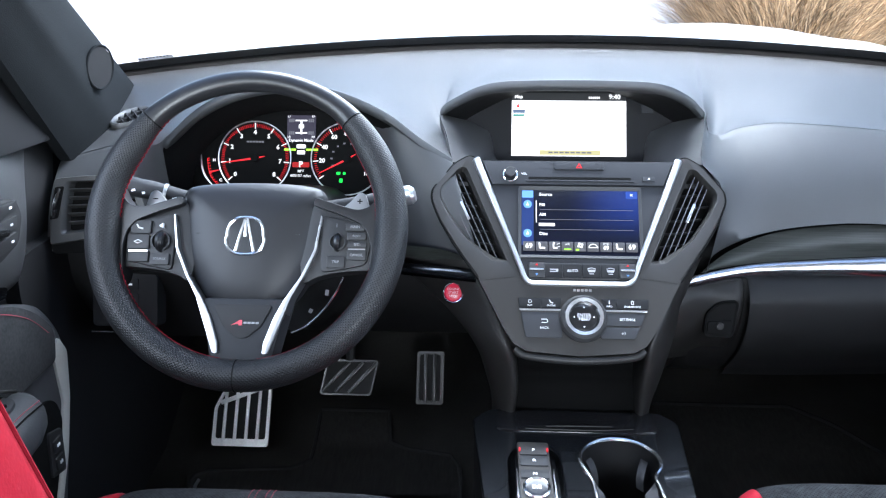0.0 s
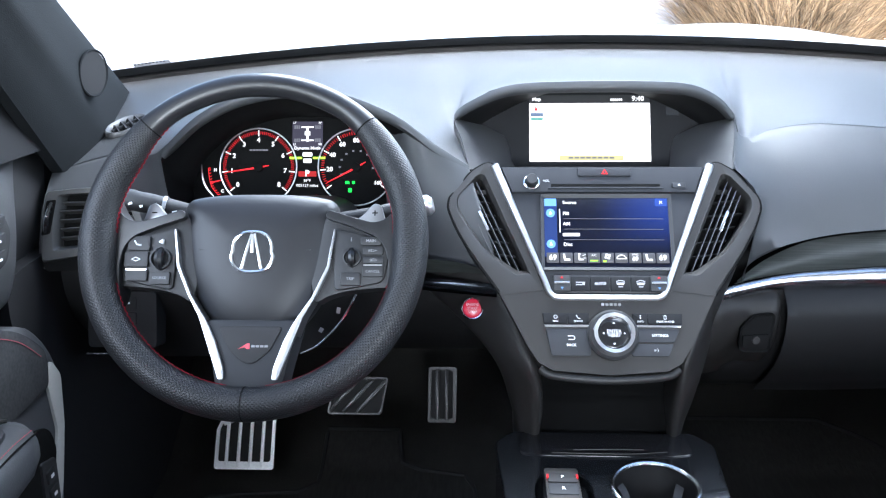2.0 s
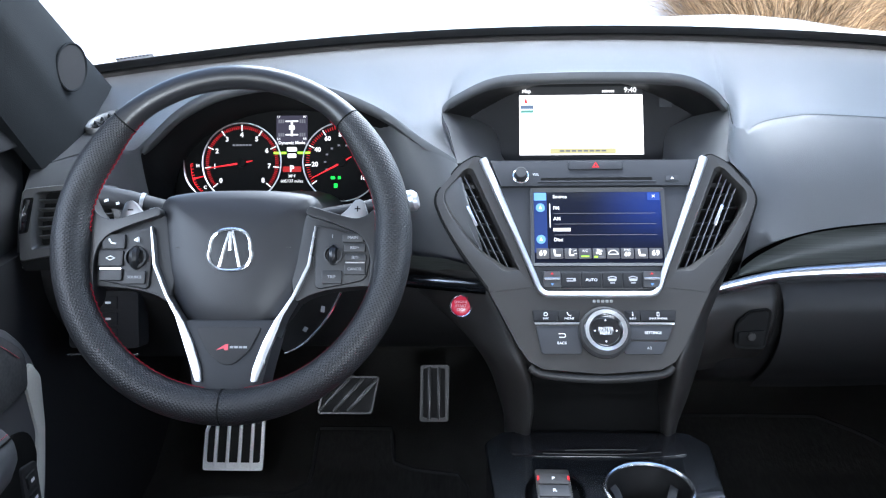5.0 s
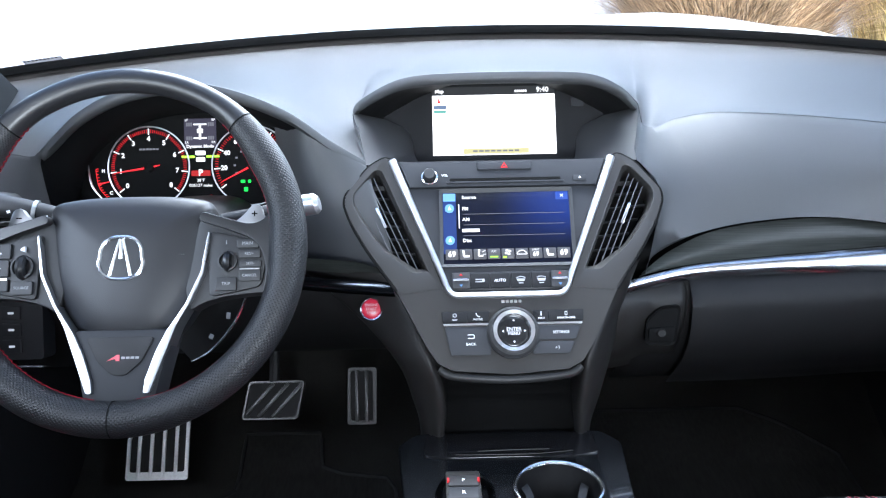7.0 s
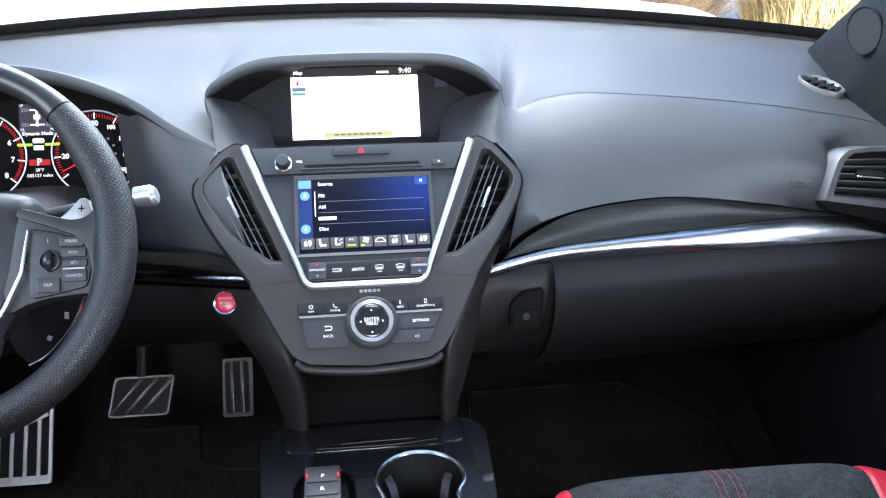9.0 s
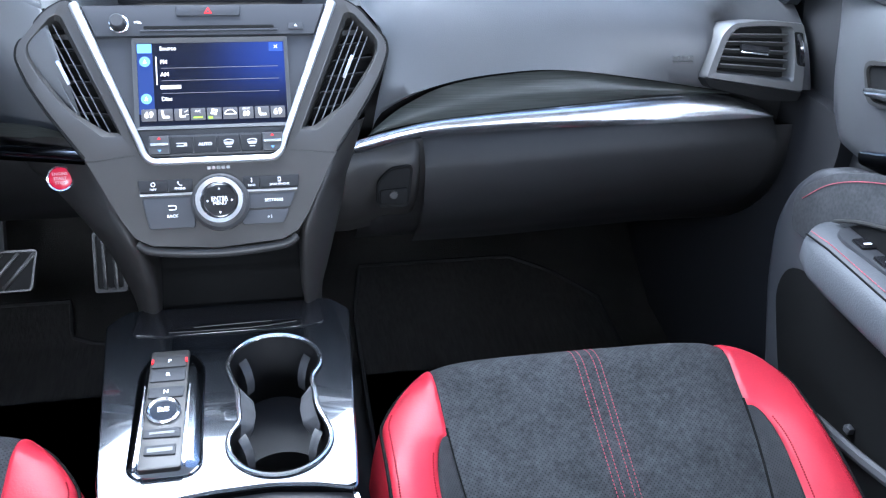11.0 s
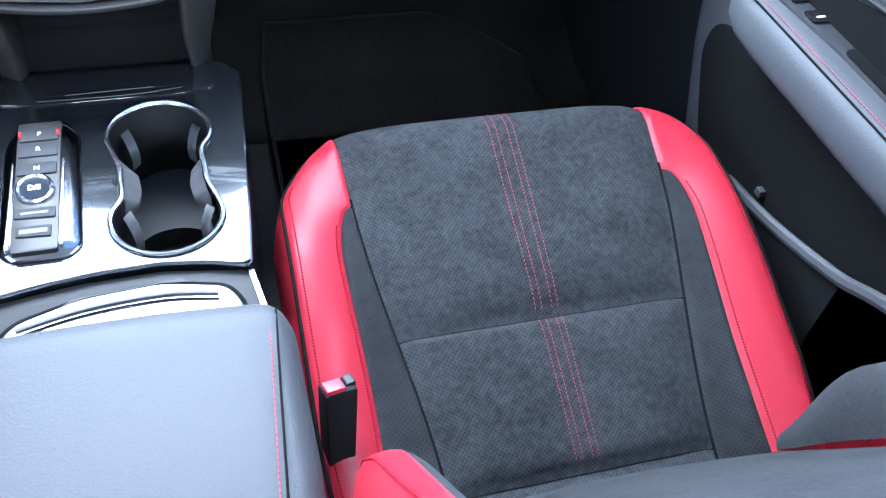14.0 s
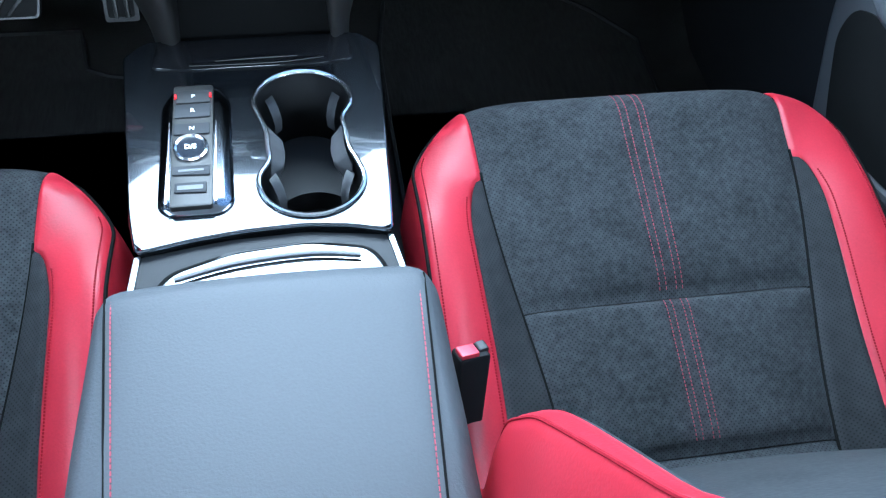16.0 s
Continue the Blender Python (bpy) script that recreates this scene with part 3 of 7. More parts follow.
# pad left of the instruments
part("driver_side_pad", skin(face_rows([(-0.775, 1.20, 1.049), (-0.69, 1.235, 1.067), (-0.63, 1.195, 1.074), (-0.595, 1.15, 1.09)], [(-0.775, 1.12, 0.93), (-0.70, 1.12, 0.93), (-0.62, 1.13, 0.93), (-0.57, 1.14, 0.92)], 0.012, 24), 0.005), DASH, dash, "", 60)
# faint embossed marks on the passenger's pad
EMB = frame_of((0.5895, 1.1335, 0.9955), (0, 0.05, 1), (-0.147, -0.988, -0.03))
part("embossed_marks", joined(*[prism(rect(0.0058, 0.0042, 0.001, x, 0.003), -0.003, 0.0014, EMB) for x in (-0.011, -0.004, 0.003, 0.010)], prism(rect(0.027, 0.0022, 0.0006, 0, -0.003), -0.003, 0.0014, EMB)), VENTM, dash, "faint embossed marks")
# flank between the instruments and the vent
part("driver_flank", skin(face_rows([(-0.30, 1.20, 1.13), (-0.262, 1.15, 1.128), (-0.222, 1.146, 1.096), (-0.176, 1.152, 1.066)], [(-0.285, 1.16, 0.925), (-0.25, 1.14, 0.925), (-0.20, 1.10, 0.925), (-0.13, 1.07, 0.925)], 0.004, 20), 0.005), DASH, dash, "", 60)
# instrument recess: from the brow back to the instruments
brow = spline([(-0.602, 1.165, 0.93), (-0.604, 1.16, 1.01), (-0.598, 1.152, 1.075)] + BROW_L[3:10] + [(-0.205, 1.147, 1.05), (-0.225, 1.15, 0.99), (-0.25, 1.155, 0.93)], 60)
cl_end = [(-0.578, 1.226, 0.93 + 0.0053 * i) for i in range(16)]
cl = cl_end + [(-0.41 + 0.165 * math.cos(math.pi * (1 - i / 27)), 1.225 + 0.02 * math.sin(math.pi * i / 27), 1.015 + 0.105 * math.sin(math.pi * i / 27)) for i in range(28)] + [(-0.242, 1.226, 0.93 + 0.0053 * (15 - i)) for i in range(16)]
part("instrument_hood", skin([[p + Vector((0, 0.003, -0.008)), p.lerp(Vector(q), 0.3) + Vector((0, 0, -0.012)), p.lerp(Vector(q), 0.7) + Vector((0, 0, -0.006)), q] for p, q in zip(brow, cl)], 0.004), SAIL, dash, "black shade over the instruments", 60)
# cave of the upper display
bm_cave = spline(BROW_M[2:], 40)
back = [(-0.175 + 0.35 * i / 39, 1.30, 1.045 + 0.105 * math.sin(math.pi * i / 39) ** 0.45) for i in range(40)]
part("display_cave", joined(skin([[p + Vector((0, 0.004, -0.007)), p.lerp(Vector(q), 0.5) + Vector((0, 0, -0.004)), q] for p, q in zip(bm_cave, back)], 0.004),
     box(0.34, 0.13, 0.006, pose(0, 1.215, 1.036, 3, 0, 0))), BLACK, dash, "black recess around the display", 60)
part("cave_flank", skin([[(-0.176, 1.152, 1.064), (-0.187, 1.20, 1.088), (-0.199, 1.257, 1.114)], [(-0.14, 1.19, 1.056), (-0.145, 1.24, 1.07), (-0.155, 1.275, 1.10)], [(-0.11, 1.24, 1.045), (-0.115, 1.262, 1.05), (-0.12, 1.285, 1.08)]], 0.003), DASH, dash, "grey flank sloping into the display's recess", 60)
part("cave_flank", skin([[(0.176, 1.152, 1.064), (0.187, 1.20, 1.088), (0.199, 1.257, 1.114)], [(0.14, 1.19, 1.056), (0.145, 1.24, 1.07), (0.155, 1.275, 1.10)], [(0.11, 1.24, 1.045), (0.115, 1.262, 1.05), (0.12, 1.285, 1.08)]], 0.003), DASH, dash, "", 60)
part("inner_lip", skin([[p + Vector((0, 0.030, -0.012)), p + Vector((0, 0.036, -0.020))] for p in spline(BROW_M[4:8], 24)], 0.002), DASH, dash)

part("trim_backing", box(0.60, 0.01, 0.115, at(0.475, 1.172, 0.935)), DARK, dash)
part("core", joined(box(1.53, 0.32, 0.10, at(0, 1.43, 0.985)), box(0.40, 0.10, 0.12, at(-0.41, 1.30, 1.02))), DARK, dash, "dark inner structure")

# dark grain trim and chrome strip of the passenger's side
trim = thing("passenger_trim", "dark glossy wood-grain trim with a bright chrome strip", "dashboard trim")
tt = [(0.182, 1.112, 0.921), (0.23, 1.138, 0.945), (0.30, 1.150, 0.968), (0.43, 1.155, 0.978), (0.56, 1.152, 0.962), (0.66, 1.142, 0.948)]
tb = [(0.178, 1.112, 0.917), (0.25, 1.131, 0.924), (0.34, 1.138, 0.930), (0.43, 1.142, 0.935), (0.56, 1.145, 0.943), (0.672, 1.143, 0.946)]
part("grain_panel", skin([[p.lerp(q, k / 5) + Vector((0, -0.006 * math.sin(math.pi * k / 5), 0)) for k in range(6)] for p, q in zip(spline(tt, 40), spline(tb, 40))], 0.004), WOOD, trim, "glossy dark grain panel", 60)
ct = spline([(0.158, 1.100, 0.914), (0.25, 1.128, 0.924), (0.34, 1.135, 0.930), (0.43, 1.139, 0.935), (0.56, 1.142, 0.943), (0.640, 1.140, 0.946), (0.690, 1.132, 0.938), (0.727, 1.122, 0.923)], 46)
cb = spline([(0.158, 1.099, 0.896), (0.25, 1.125, 0.904), (0.34, 1.129, 0.907), (0.43, 1.128, 0.910), (0.56, 1.124, 0.913), (0.640, 1.122, 0.915), (0.690, 1.120, 0.917), (0.729, 1.117, 0.919)], 46)
part("chrome_strip", skin([[p.lerp(q, k / 5) + Vector((0, -0.005 * math.sin(math.pi * k / 5), 0)) for k in range(6)] for p, q in zip(ct, cb)], 0.004), CHROME, trim, "bright chrome strip", 60)
trim2 = thing("driver_trim", "short dark grain trim with a chrome strip beside the steering column", "dashboard trim")
part("grain_panel", skin([[(x, 1.064 + 0.25 * (-0.15 - x) + 0.004 * k, 0.960 - 0.0058 * k - 0.008 * smooth(-0.20, -0.145, x)) for k in range(5)] for x in np.linspace(-0.31, -0.145, 12)], 0.004), WOOD, trim2)
part("chrome_strip", skin([[(x, 1.058 + 0.25 * (-0.15 - x) - 0.003 * math.sin(math.pi * k / 4), 0.9365 - 0.0046 * k) for k in range(5)] for x in np.linspace(-0.31, -0.139, 12)], 0.004), STEEL, trim2)

# lower dashboard
part("lower_passenger_panel", skin([[(x, 1.128 - 0.010 * math.sin(math.pi * k / 9) + 0.10 * (k / 9) ** 2.4, 0.903 - 0.022 * k) for k in range(10)] for x in np.linspace(0.17, 0.775, 24)], 0.01), LOWER, dash, "dark lower panel above the passenger's footwell", 60)
part("lower_driver_panel", skin([[(x, 1.165 - 0.012 * math.sin(math.pi * k / 8) + 0.12 * (k / 8) ** 2, 0.925 - 0.024 * k) for k in range(9)] for x in np.linspace(-0.775, -0.155, 24)], 0.01), LOWER, dash, "dark lower panel under the steering column", 60)
part("knee_cover", skin([[(x, 1.135 + 0.02 * k, 0.895 - 0.045 * k) for k in range(4)] for x in np.linspace(-0.70, -0.56, 6)], 0.02), LOWER, dash)

# glove box
glove = thing("glove_box", "closed dark grey glove box with a key lock beside it", "glove box")
gx = np.linspace(0.250, 0.735, 30)
part("lid", skin([[(x, 1.108 + 0.006 * smooth(0.6, 0.735, x) - 0.016 * math.sin(math.pi * min(1, u * 1.15)) + 0.085 * u ** 2.2 + 0.024 * max(0.0, 1 - u / 0.17) ** 2, 0.907 + 0.012 * smooth(0.30, 0.67, x) - 0.1925 * u) for u in np.linspace(0, 1, 30)] for x in gx], 0.014), LOWER, glove, "", 60)
part("lock_panel", skin([[(x, 1.112 - 0.012 * math.sin(math.pi * min(1, u * 1.1)) + 0.06 * u ** 2.2 + 0.020 * max(0.0, 1 - u / 0.2) ** 2 + 0.010 * max(0.0, (x - 0.236) / 0.010) ** 2 - 0.016 * smooth(0.205, 0.150, x), 0.907 - 0.1485 * u) for u in np.linspace(0, 1, 22)] for x in np.linspace(0.122, 0.246, 24)], 0.012), LEGM, glove, "grey end panel flowing into the stack's leg", 60)
ml = frame_of((0.209, 1.0975, 0.851), (0.04, 0.10, 1), (0, -1, 0.12))
# recess, floor and handle in near-black: the hollow's shade as colour
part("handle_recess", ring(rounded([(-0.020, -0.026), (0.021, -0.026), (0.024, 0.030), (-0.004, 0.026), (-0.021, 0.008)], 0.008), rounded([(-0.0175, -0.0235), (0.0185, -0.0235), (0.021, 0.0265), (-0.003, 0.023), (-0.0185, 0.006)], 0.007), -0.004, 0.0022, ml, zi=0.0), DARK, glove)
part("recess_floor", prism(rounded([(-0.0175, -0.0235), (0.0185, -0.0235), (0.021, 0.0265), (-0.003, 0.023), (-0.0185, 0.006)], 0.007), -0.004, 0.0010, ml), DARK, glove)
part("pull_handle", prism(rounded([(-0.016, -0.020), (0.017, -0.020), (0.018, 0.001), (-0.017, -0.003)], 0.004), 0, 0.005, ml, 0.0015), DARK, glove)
part("key_lock", lathe([(0.0, 0.008), (0.005, 0.008), (0.0055, 0.006), (0.0055, 0)], 16, ml @ at(0, -0.008)), PANEL, glove)

# ---- centre stack ----
SO, SV, SN = Vector((0, 1.144, 1.059)), Vector((0, 0.597, 0.802)), Vector((0, -0.802, 0.597))
S = frame_of(SO, SV, SN)


def sm(u, v, w=0.0):
    return S @ at(u, v, w)


stack = thing("center_stack", "dark grey centre stack with a silver V-shaped trim", "center console")
part("fascia", prism([(-0.140, 0.010), (0.140, 0.010), (0.074, -0.168), (-0.074, -0.168)], -0.05, 0.0, S, 0.002), FACE, stack, "dark grey fascia inside the silver trim")
part("upper_step", prism([(-0.133, 0.0085), (0.133, 0.0085), (0.119, -0.0275), (-0.119, -0.0275)], 0.0, 0.006, S, 0.0025), FACE, stack)
LOWER_HALF = [(0.1365, -0.1630), (0.1245, -0.186), (0.1005, -0.233), (0.0875, -0.2525), (0.070, -0.262)]
part("lower_panel", prism(rounded([(-0.0705, -0.1675), (0.0705, -0.1675), (0.0800, -0.155)] + LOWER_HALF + [(0.0, -0.2675)] + [(-x, y) for x, y in LOWER_HALF[::-1]] + [(-0.0800, -0.155)], 0.003), -0.05, 0.0021, S), SHIELD, stack, "satin grey lower panel")
lip = [(x - 0.002, y - 0.005, -0.006) for x, y in LOWER_HALF[3:]]
part("under_lip", tube(spline([(x, y, z) for x, y, z in lip] + [(0.0, -0.2725, -0.004)] + [(-x, y, z) for x, y, z in lip[::-1]], 40), 0.0055, 10, m=S), PANEL, stack, "rounded dark lip under the panel")
# silver V trim
vt = [(-0.1415, 0.011, 0.003)] + [(-0.1415 + 0.0655 * t, 0.011 - 0.165 * t, 0.004) for t in (0.25, 0.5, 0.75, 0.95)] + [(-0.0735, -0.161, 0.004), (-0.066, -0.1685, 0.004), (-0.05, -0.1695, 0.004), (0, -0.1695, 0.004)]
vt = vt + [(-x, y, z) for x, y, z in vt[-2::-1]]
vp = spline(vt, 90)
part("silver_trim", tube(vp, [0.0056 - 0.0018 * smooth(0.0, 0.2, i / 89) * smooth(1.0, 0.8, i / 89) for i in range(90)], 10, flat=1.0, up=(0, 0, 1), m=S), SILVER, stack, "bright silver V-shaped trim")

# side vents in the wings of the satin panel
VENT_O = [(0.1395, 0.0125), (0.151, 0.0175), (0.172, 0.005), (0.2015, -0.034), (0.203, -0.048), (0.193, -0.075), (0.174, -0.109), (0.134, -0.1665), (0.0785, -0.160)]
VENT_I = [(0.1585, -0.0060), (0.1625, -0.0045), (0.166, -0.0060), (0.1895, -0.034), (0.189, -0.047), (0.180, -0.064), (0.151, -0.106), (0.1125, -0.1325), (0.1015, -0.1335)]


def center_vent(s):
    o = [(s * x, y) for x, y in rounded(VENT_O, [0.002, 0.008, 0.012, 0.010, 0.010, 0.02, 0.02, 0.004, 0.002], 5)]
    i = [(s * x, y) for x, y in rounded(VENT_I, [0.002, 0.002, 0.003, 0.008, 0.010, 0.02, 0.014, 0.004, 0.002], 5)]
    v = thing("center_vent", "slanted air vent with dark slats in a satin grey surround", "air vent", "vents of the centre stack")
    lip = [0.0025 if k >= 42 else 0.0 for k in range(54)]
    part("surround", bands([(o, -0.05), (o, lip), (blend(o, i, 0.06), 0.0025), (blend(o, i, 0.74), 0.0025), (blend(o, i, 0.80), 0.0020), (i, -0.0050), (i, -0.045)], S), SHIELD, v, "satin grey surround", 25)
    part("seal", tube([(x * 1.004, y, 0.0005) for x, y in o[3:44]], 0.0016, 6, m=S), DARK, v)
    part("duct", prism(i, -0.046, -0.040, S), DARK, v)
    for k, d in enumerate((0.0085, 0.0165, 0.0245, 0.0325)):
        on = [y for y in np.linspace(-0.003, -0.134, 160) if inside(0.1585 - 0.447 * (-0.006 - y) + d, y, VENT_I)]
        a, b = (Vector((s * (0.1585 - 0.447 * (-0.006 - y) + d), y, -0.012)) for y in (on[0] - 0.001, on[-1] + 0.001))
        part("slat", tube([a, a.lerp(b, 0.5), b], 0.0008, 6, flat=7.0, m=S), SLAT, v)
        if k == 1:
            part("tab", box(0.0042, 0.030, 0.006, S @ pose(s * 0.1562, -0.064, -0.0065, 0, 0, -s * 24), 0.0012), CHROME, v, "small chrome adjusting tab")
    for k in range(5):
        y = -0.030 - 0.019 * k
        on = [x for x in np.linspace(0.10, 0.195, 120) if inside(x, y, VENT_I)]
        part("vane", tube([(s * on[0], y, -0.030), (s * on[-1], y + 0.004, -0.030)], 0.0014, 6, flat=3.0, m=S), BLACK, v)
    return v


center_vent(-1)
center_vent(1)

# hazard switch, slot, knob
hz = thing("hazard_switch", "grey hazard light switch with a red triangle", "switch")
part("key", prism(rect(0.070, 0.0125, 0.003, 0.0025, 0.0005), 0.004, 0.0085, S, 0.0015), FACE, hz)
tri = prism([(-0.0045, -0.0035), (0.0045, -0.0035), (0, 0.0042)], 0, 0.0006, sm(0.0025, 0.0, 0.0086))
part("triangle", tri, G_RED, hz, "red warning triangle")
part("triangle_core", prism([(-0.002, -0.0022), (0.002, -0.0022), (0, 0.0016)], 0, 0.0008, sm(0.0025, 0.0, 0.0086)), FACE, hz)
cd = thing("disc_player", "narrow disc slot with an eject key in the fascia", "disc player")
part("slot", prism(rect(0.142, 0.0042, 0.002, 0.003, -0.0185), 0.004, 0.0066, S), DARK, cd)
part("slot_lip", prism(rect(0.150, 0.0022, 0.001, 0.003, -0.0222), 0.004, 0.0082, S, 0.0006), FACE, cd)
part("eject_key", prism(rect(0.017, 0.0075, 0.001, 0.0985, -0.0185), 0.004, 0.0078, S, 0.001), FACE, cd)
part("eject_mark", prism([(-0.0018, -0.0012), (0.0018, -0.0012), (0, 0.0014)], 0, 0.0004, sm(0.0985, -0.018, 0.008)), WHITE, cd)
vk = thing("volume_knob", "black volume knob with a chrome rim", "knob")
part("chrome_base", lathe([(0.0105, 0), (0.0105, 0.004), (0.009, 0.005)], 28, sm(-0.0935, -0.0145, 0.005)), CHROME, vk)
part("cap", lathe([(0, 0.0165), (0.0065, 0.0165), (0.0078, 0.015), (0.0082, 0.004)], 28, sm(-0.0935, -0.0145, 0.005)), BLACK, vk)
lettering("VOL", 0.0042, sm(-0.074, -0.012, 0.0064), WHITE, vk)

# touch screen
ts = thing("touch_screen", "lit colour touch screen with a blue source menu", "screen")
part("bezel", ring(rect(0.170, 0.104, 0.003, 0.003, -0.0815), rect(0.161, 0.0945, 0.001, 0.003, -0.0818), -0.001, 0.0045, S, zi=0.002), BLACK, ts)
part("panel", prism(rect(0.161, 0.0945, 0, 0.003, -0.0818), -0.002, 0.0012, S), MENU, ts, "dark page with a blue glow at one side")
part("side_bar", prism(rect(0.0165, 0.080, 0, -0.0690, -0.0755), 0.001, 0.0016, S), glow("menu_blue", (0.01, 0.03, 0.14), 0.9), ts)
for u, v, w, h, mt in ((-0.069, -0.0405, 0.0155, 0.0105, G_SKY), (0.0745, -0.0405, 0.0155, 0.0105, G_BLUE)):
    part("tile", prism(rect(w, h, 0.001, u, v), 0.001, 0.0020, S), mt, ts)
for v in (-0.0555, -0.098):
    part("round_key", lathe([(0, 0.0022), (0.0058, 0.0022), (0.0058, 0.001)], 24, sm(-0.069, v)), G_SKY, ts)
    part("arrow", prism([(-0.002, -0.002), (0.002, -0.002), (0, 0.003)], 0, 0.0004, sm(-0.069, v, 0.0022)), G_WHITE, ts)
part("scroll_bar", prism(rect(0.0012, 0.032, 0, -0.0570, -0.066), 0.001, 0.002, S), G_WHITE, ts)
for i, (v, w) in enumerate(zip((-0.0408, -0.0562, -0.0705, -0.085, -0.0985), ("Source", "FM", "AM", "", "Disc"))):
    if w:
        lettering(w, 0.0064, sm(-0.0530, v, 0.0016), G_WHITE, ts, align="LEFT", bold=0.0001)
    else:
        part("word", prism(rect(0.022, 0.0042, 0, -0.0425, v), 0.001, 0.0016, S), G_WHITE, ts)
    if i in (1, 2, 3):
        part("rule", prism(rect(0.128, 0.0005, 0, 0.012, v - 0.007), 0.001, 0.0016, S), G_GREY, ts)
TILE = mat("tile_grey", (0.10, 0.10, 0.11), 0.3, bump=0.0, var=0.02, emit=0.55)


def icon(kind, u, v, w=0.0023):
    """A small white climate symbol."""
    M = sm(u, v, w)
    bar = lambda x, y, sx, sy, r=0.0005: prism(rect(sx, sy, r, x, y), 0, 0.0003, M)
    if kind == "seat":
        return joined(bar(0.0008, -0.0032, 0.0075, 0.0026), prism(rounded([(-0.0036, -0.003), (-0.001, -0.003), (-0.002, 0.0045), (-0.0046, 0.0045)], 0.0007), 0, 0.0003, M))
    if kind == "person":
        return joined(bar(0.001, -0.003, 0.006, 0.002), bar(-0.0015, 0.0, 0.002, 0.006), bar(-0.001, 0.0042, 0.0026, 0.0022), tube([(0.007, 0.004, 0), (0.003, 0.002, 0)], 0.0004, 4, m=M), tube([(0.0075, -0.001, 0), (0.004, -0.001, 0)], 0.0004, 4, m=M))
    if kind == "fan":
        return joined(*[bar(0.0026 * math.cos(a), 0.0012 + 0.0026 * math.sin(a), 0.0032, 0.0026) for a in (0.5, 2.07, 3.64, 5.21)])
    if kind == "car":
        return joined(tube(spline([(-0.006, -0.0015, 0), (-0.005, 0.0012, 0), (-0.0015, 0.003, 0), (0.002, 0.003, 0), (0.0045, 0.001, 0), (0.0065, -0.0015, 0)], 14), 0.0006, 4, m=M), tube([(-0.006, -0.0018, 0), (0.0065, -0.0018, 0)], 0.0005, 4, m=M))
    if kind == "blower":
        return joined(bar(-0.001, 0.0018, 0.0085, 0.0014), bar(-0.001, -0.0012, 0.0085, 0.0014), bar(0.0045, 0.0004, 0.0032, 0.0042, 0.001))
    return joined(tube(spline([(-0.0055, 0.003, 0), (0, 0.0045, 0), (0.0055, 0.003, 0)], 8), 0.0006, 4, m=M), prism([(-0.0055, 0.0018), (0.0055, 0.0018), (0.0040, -0.0015), (-0.0040, -0.0015)], 0, 0.0003, M), bar(0, -0.0038, 0.006, 0.0012))


for k, kind in enumerate(("", "seat", "person", "mode", "fan", "car", "sync", "seat", "")):
    u = -0.0672 + 0.0175 * k
    tl = part("climate_tile", prism(rect(0.0160, 0.0135, 0.0012, u, -0.1165), 0.001, 0.0022, S, 0.0004), TILE, ts)
    if kind in ("", "sync"):
        lettering("69", 0.0100 if not kind else 0.0078, sm(u, -0.1165 - 0.0015 * (kind != ""), 0.0023), G_WHITE, tl, bold=0.0003)
    if kind == "sync":
        lettering("SYNC", 0.0034, sm(u, -0.1122, 0.0023), G_WHITE, tl)
    elif kind == "mode":
        lettering("A/C", 0.0040, sm(u, -0.1135, 0.0023), G_WHITE, tl)
        part("status_bar", prism(rect(0.010, 0.0016, 0.0004, u, -0.1205), 0.002, 0.0025, S), G_AMBER, tl)
    elif kind:
        part("symbol", icon(kind, u, -0.1160), G_WHITE, tl)
    if kind == "fan":
        part("status_bar", prism(rect(0.0045, 0.0022, 0.0004, u - 0.004, -0.1212), 0.002, 0.0025, S), G_AMBER, tl)
        part("dim_bar", prism(rect(0.0065, 0.0018, 0.0004, u + 0.003, -0.1212), 0.002, 0.0024, S), G_GREY, tl)

# climate keys
ck = thing("climate_panel", "row of dark climate keys with two temperature rockers", "control panel")
part("backing", prism(rect(0.146, 0.0235, 0.002, 0.004, -0.1515), -0.002, 0.0025, S, 0.001), BLACK, ck)
for u in (-0.057, 0.065):
    rk = part("rocker", prism(rect(0.022, 0.021, 0.002, u, -0.1515), 0.002, 0.0075, S, 0.002), BLACK, ck)
    part("bar", prism(rect(0.0195, 0.0026, 0.001, u, -0.151), 0.007, 0.0088, S, 0.0005), CHROME, rk)
    part("up_mark", prism([(-0.002, -0.001), (0.002, -0.001), (0, 0.0018)], 0, 0.0003, sm(u, -0.1445, 0.0077)), G_RED, rk)
    part("down_mark", prism([(-0.002, 0.001), (0.002, 0.001), (0, -0.0018)], 0, 0.0003, sm(u, -0.158, 0.0077)), G_SKY, rk)
for k, w in enumerate(("", "AUTO", "", "")):
    u = -0.034 + 0.0255 * k
    ky = part("key", prism(rect(0.0243, 0.0185, 0.001, u, -0.1518), 0.002, 0.0045, S, 0.0008), SAIL, ck)
    if w:
        lettering(w, 0.0052, sm(u, -0.1518, 0.0048), WHITE, ky)
    else:
        part("symbol", icon("blower" if k == 0 else "defrost", u, -0.1518, 0.0047), GREYT, ky)
# maker's name as plain bars
nm = thing("badge_bars", "small silver bars in place of a badge", "badge")
for k in range(5):
    part("bar", prism(rect(0.0040, 0.0036, 0.0008, -0.0062 + 0.0052 * k, -0.1782), 0.002, 0.0028, S), CHROME, nm)

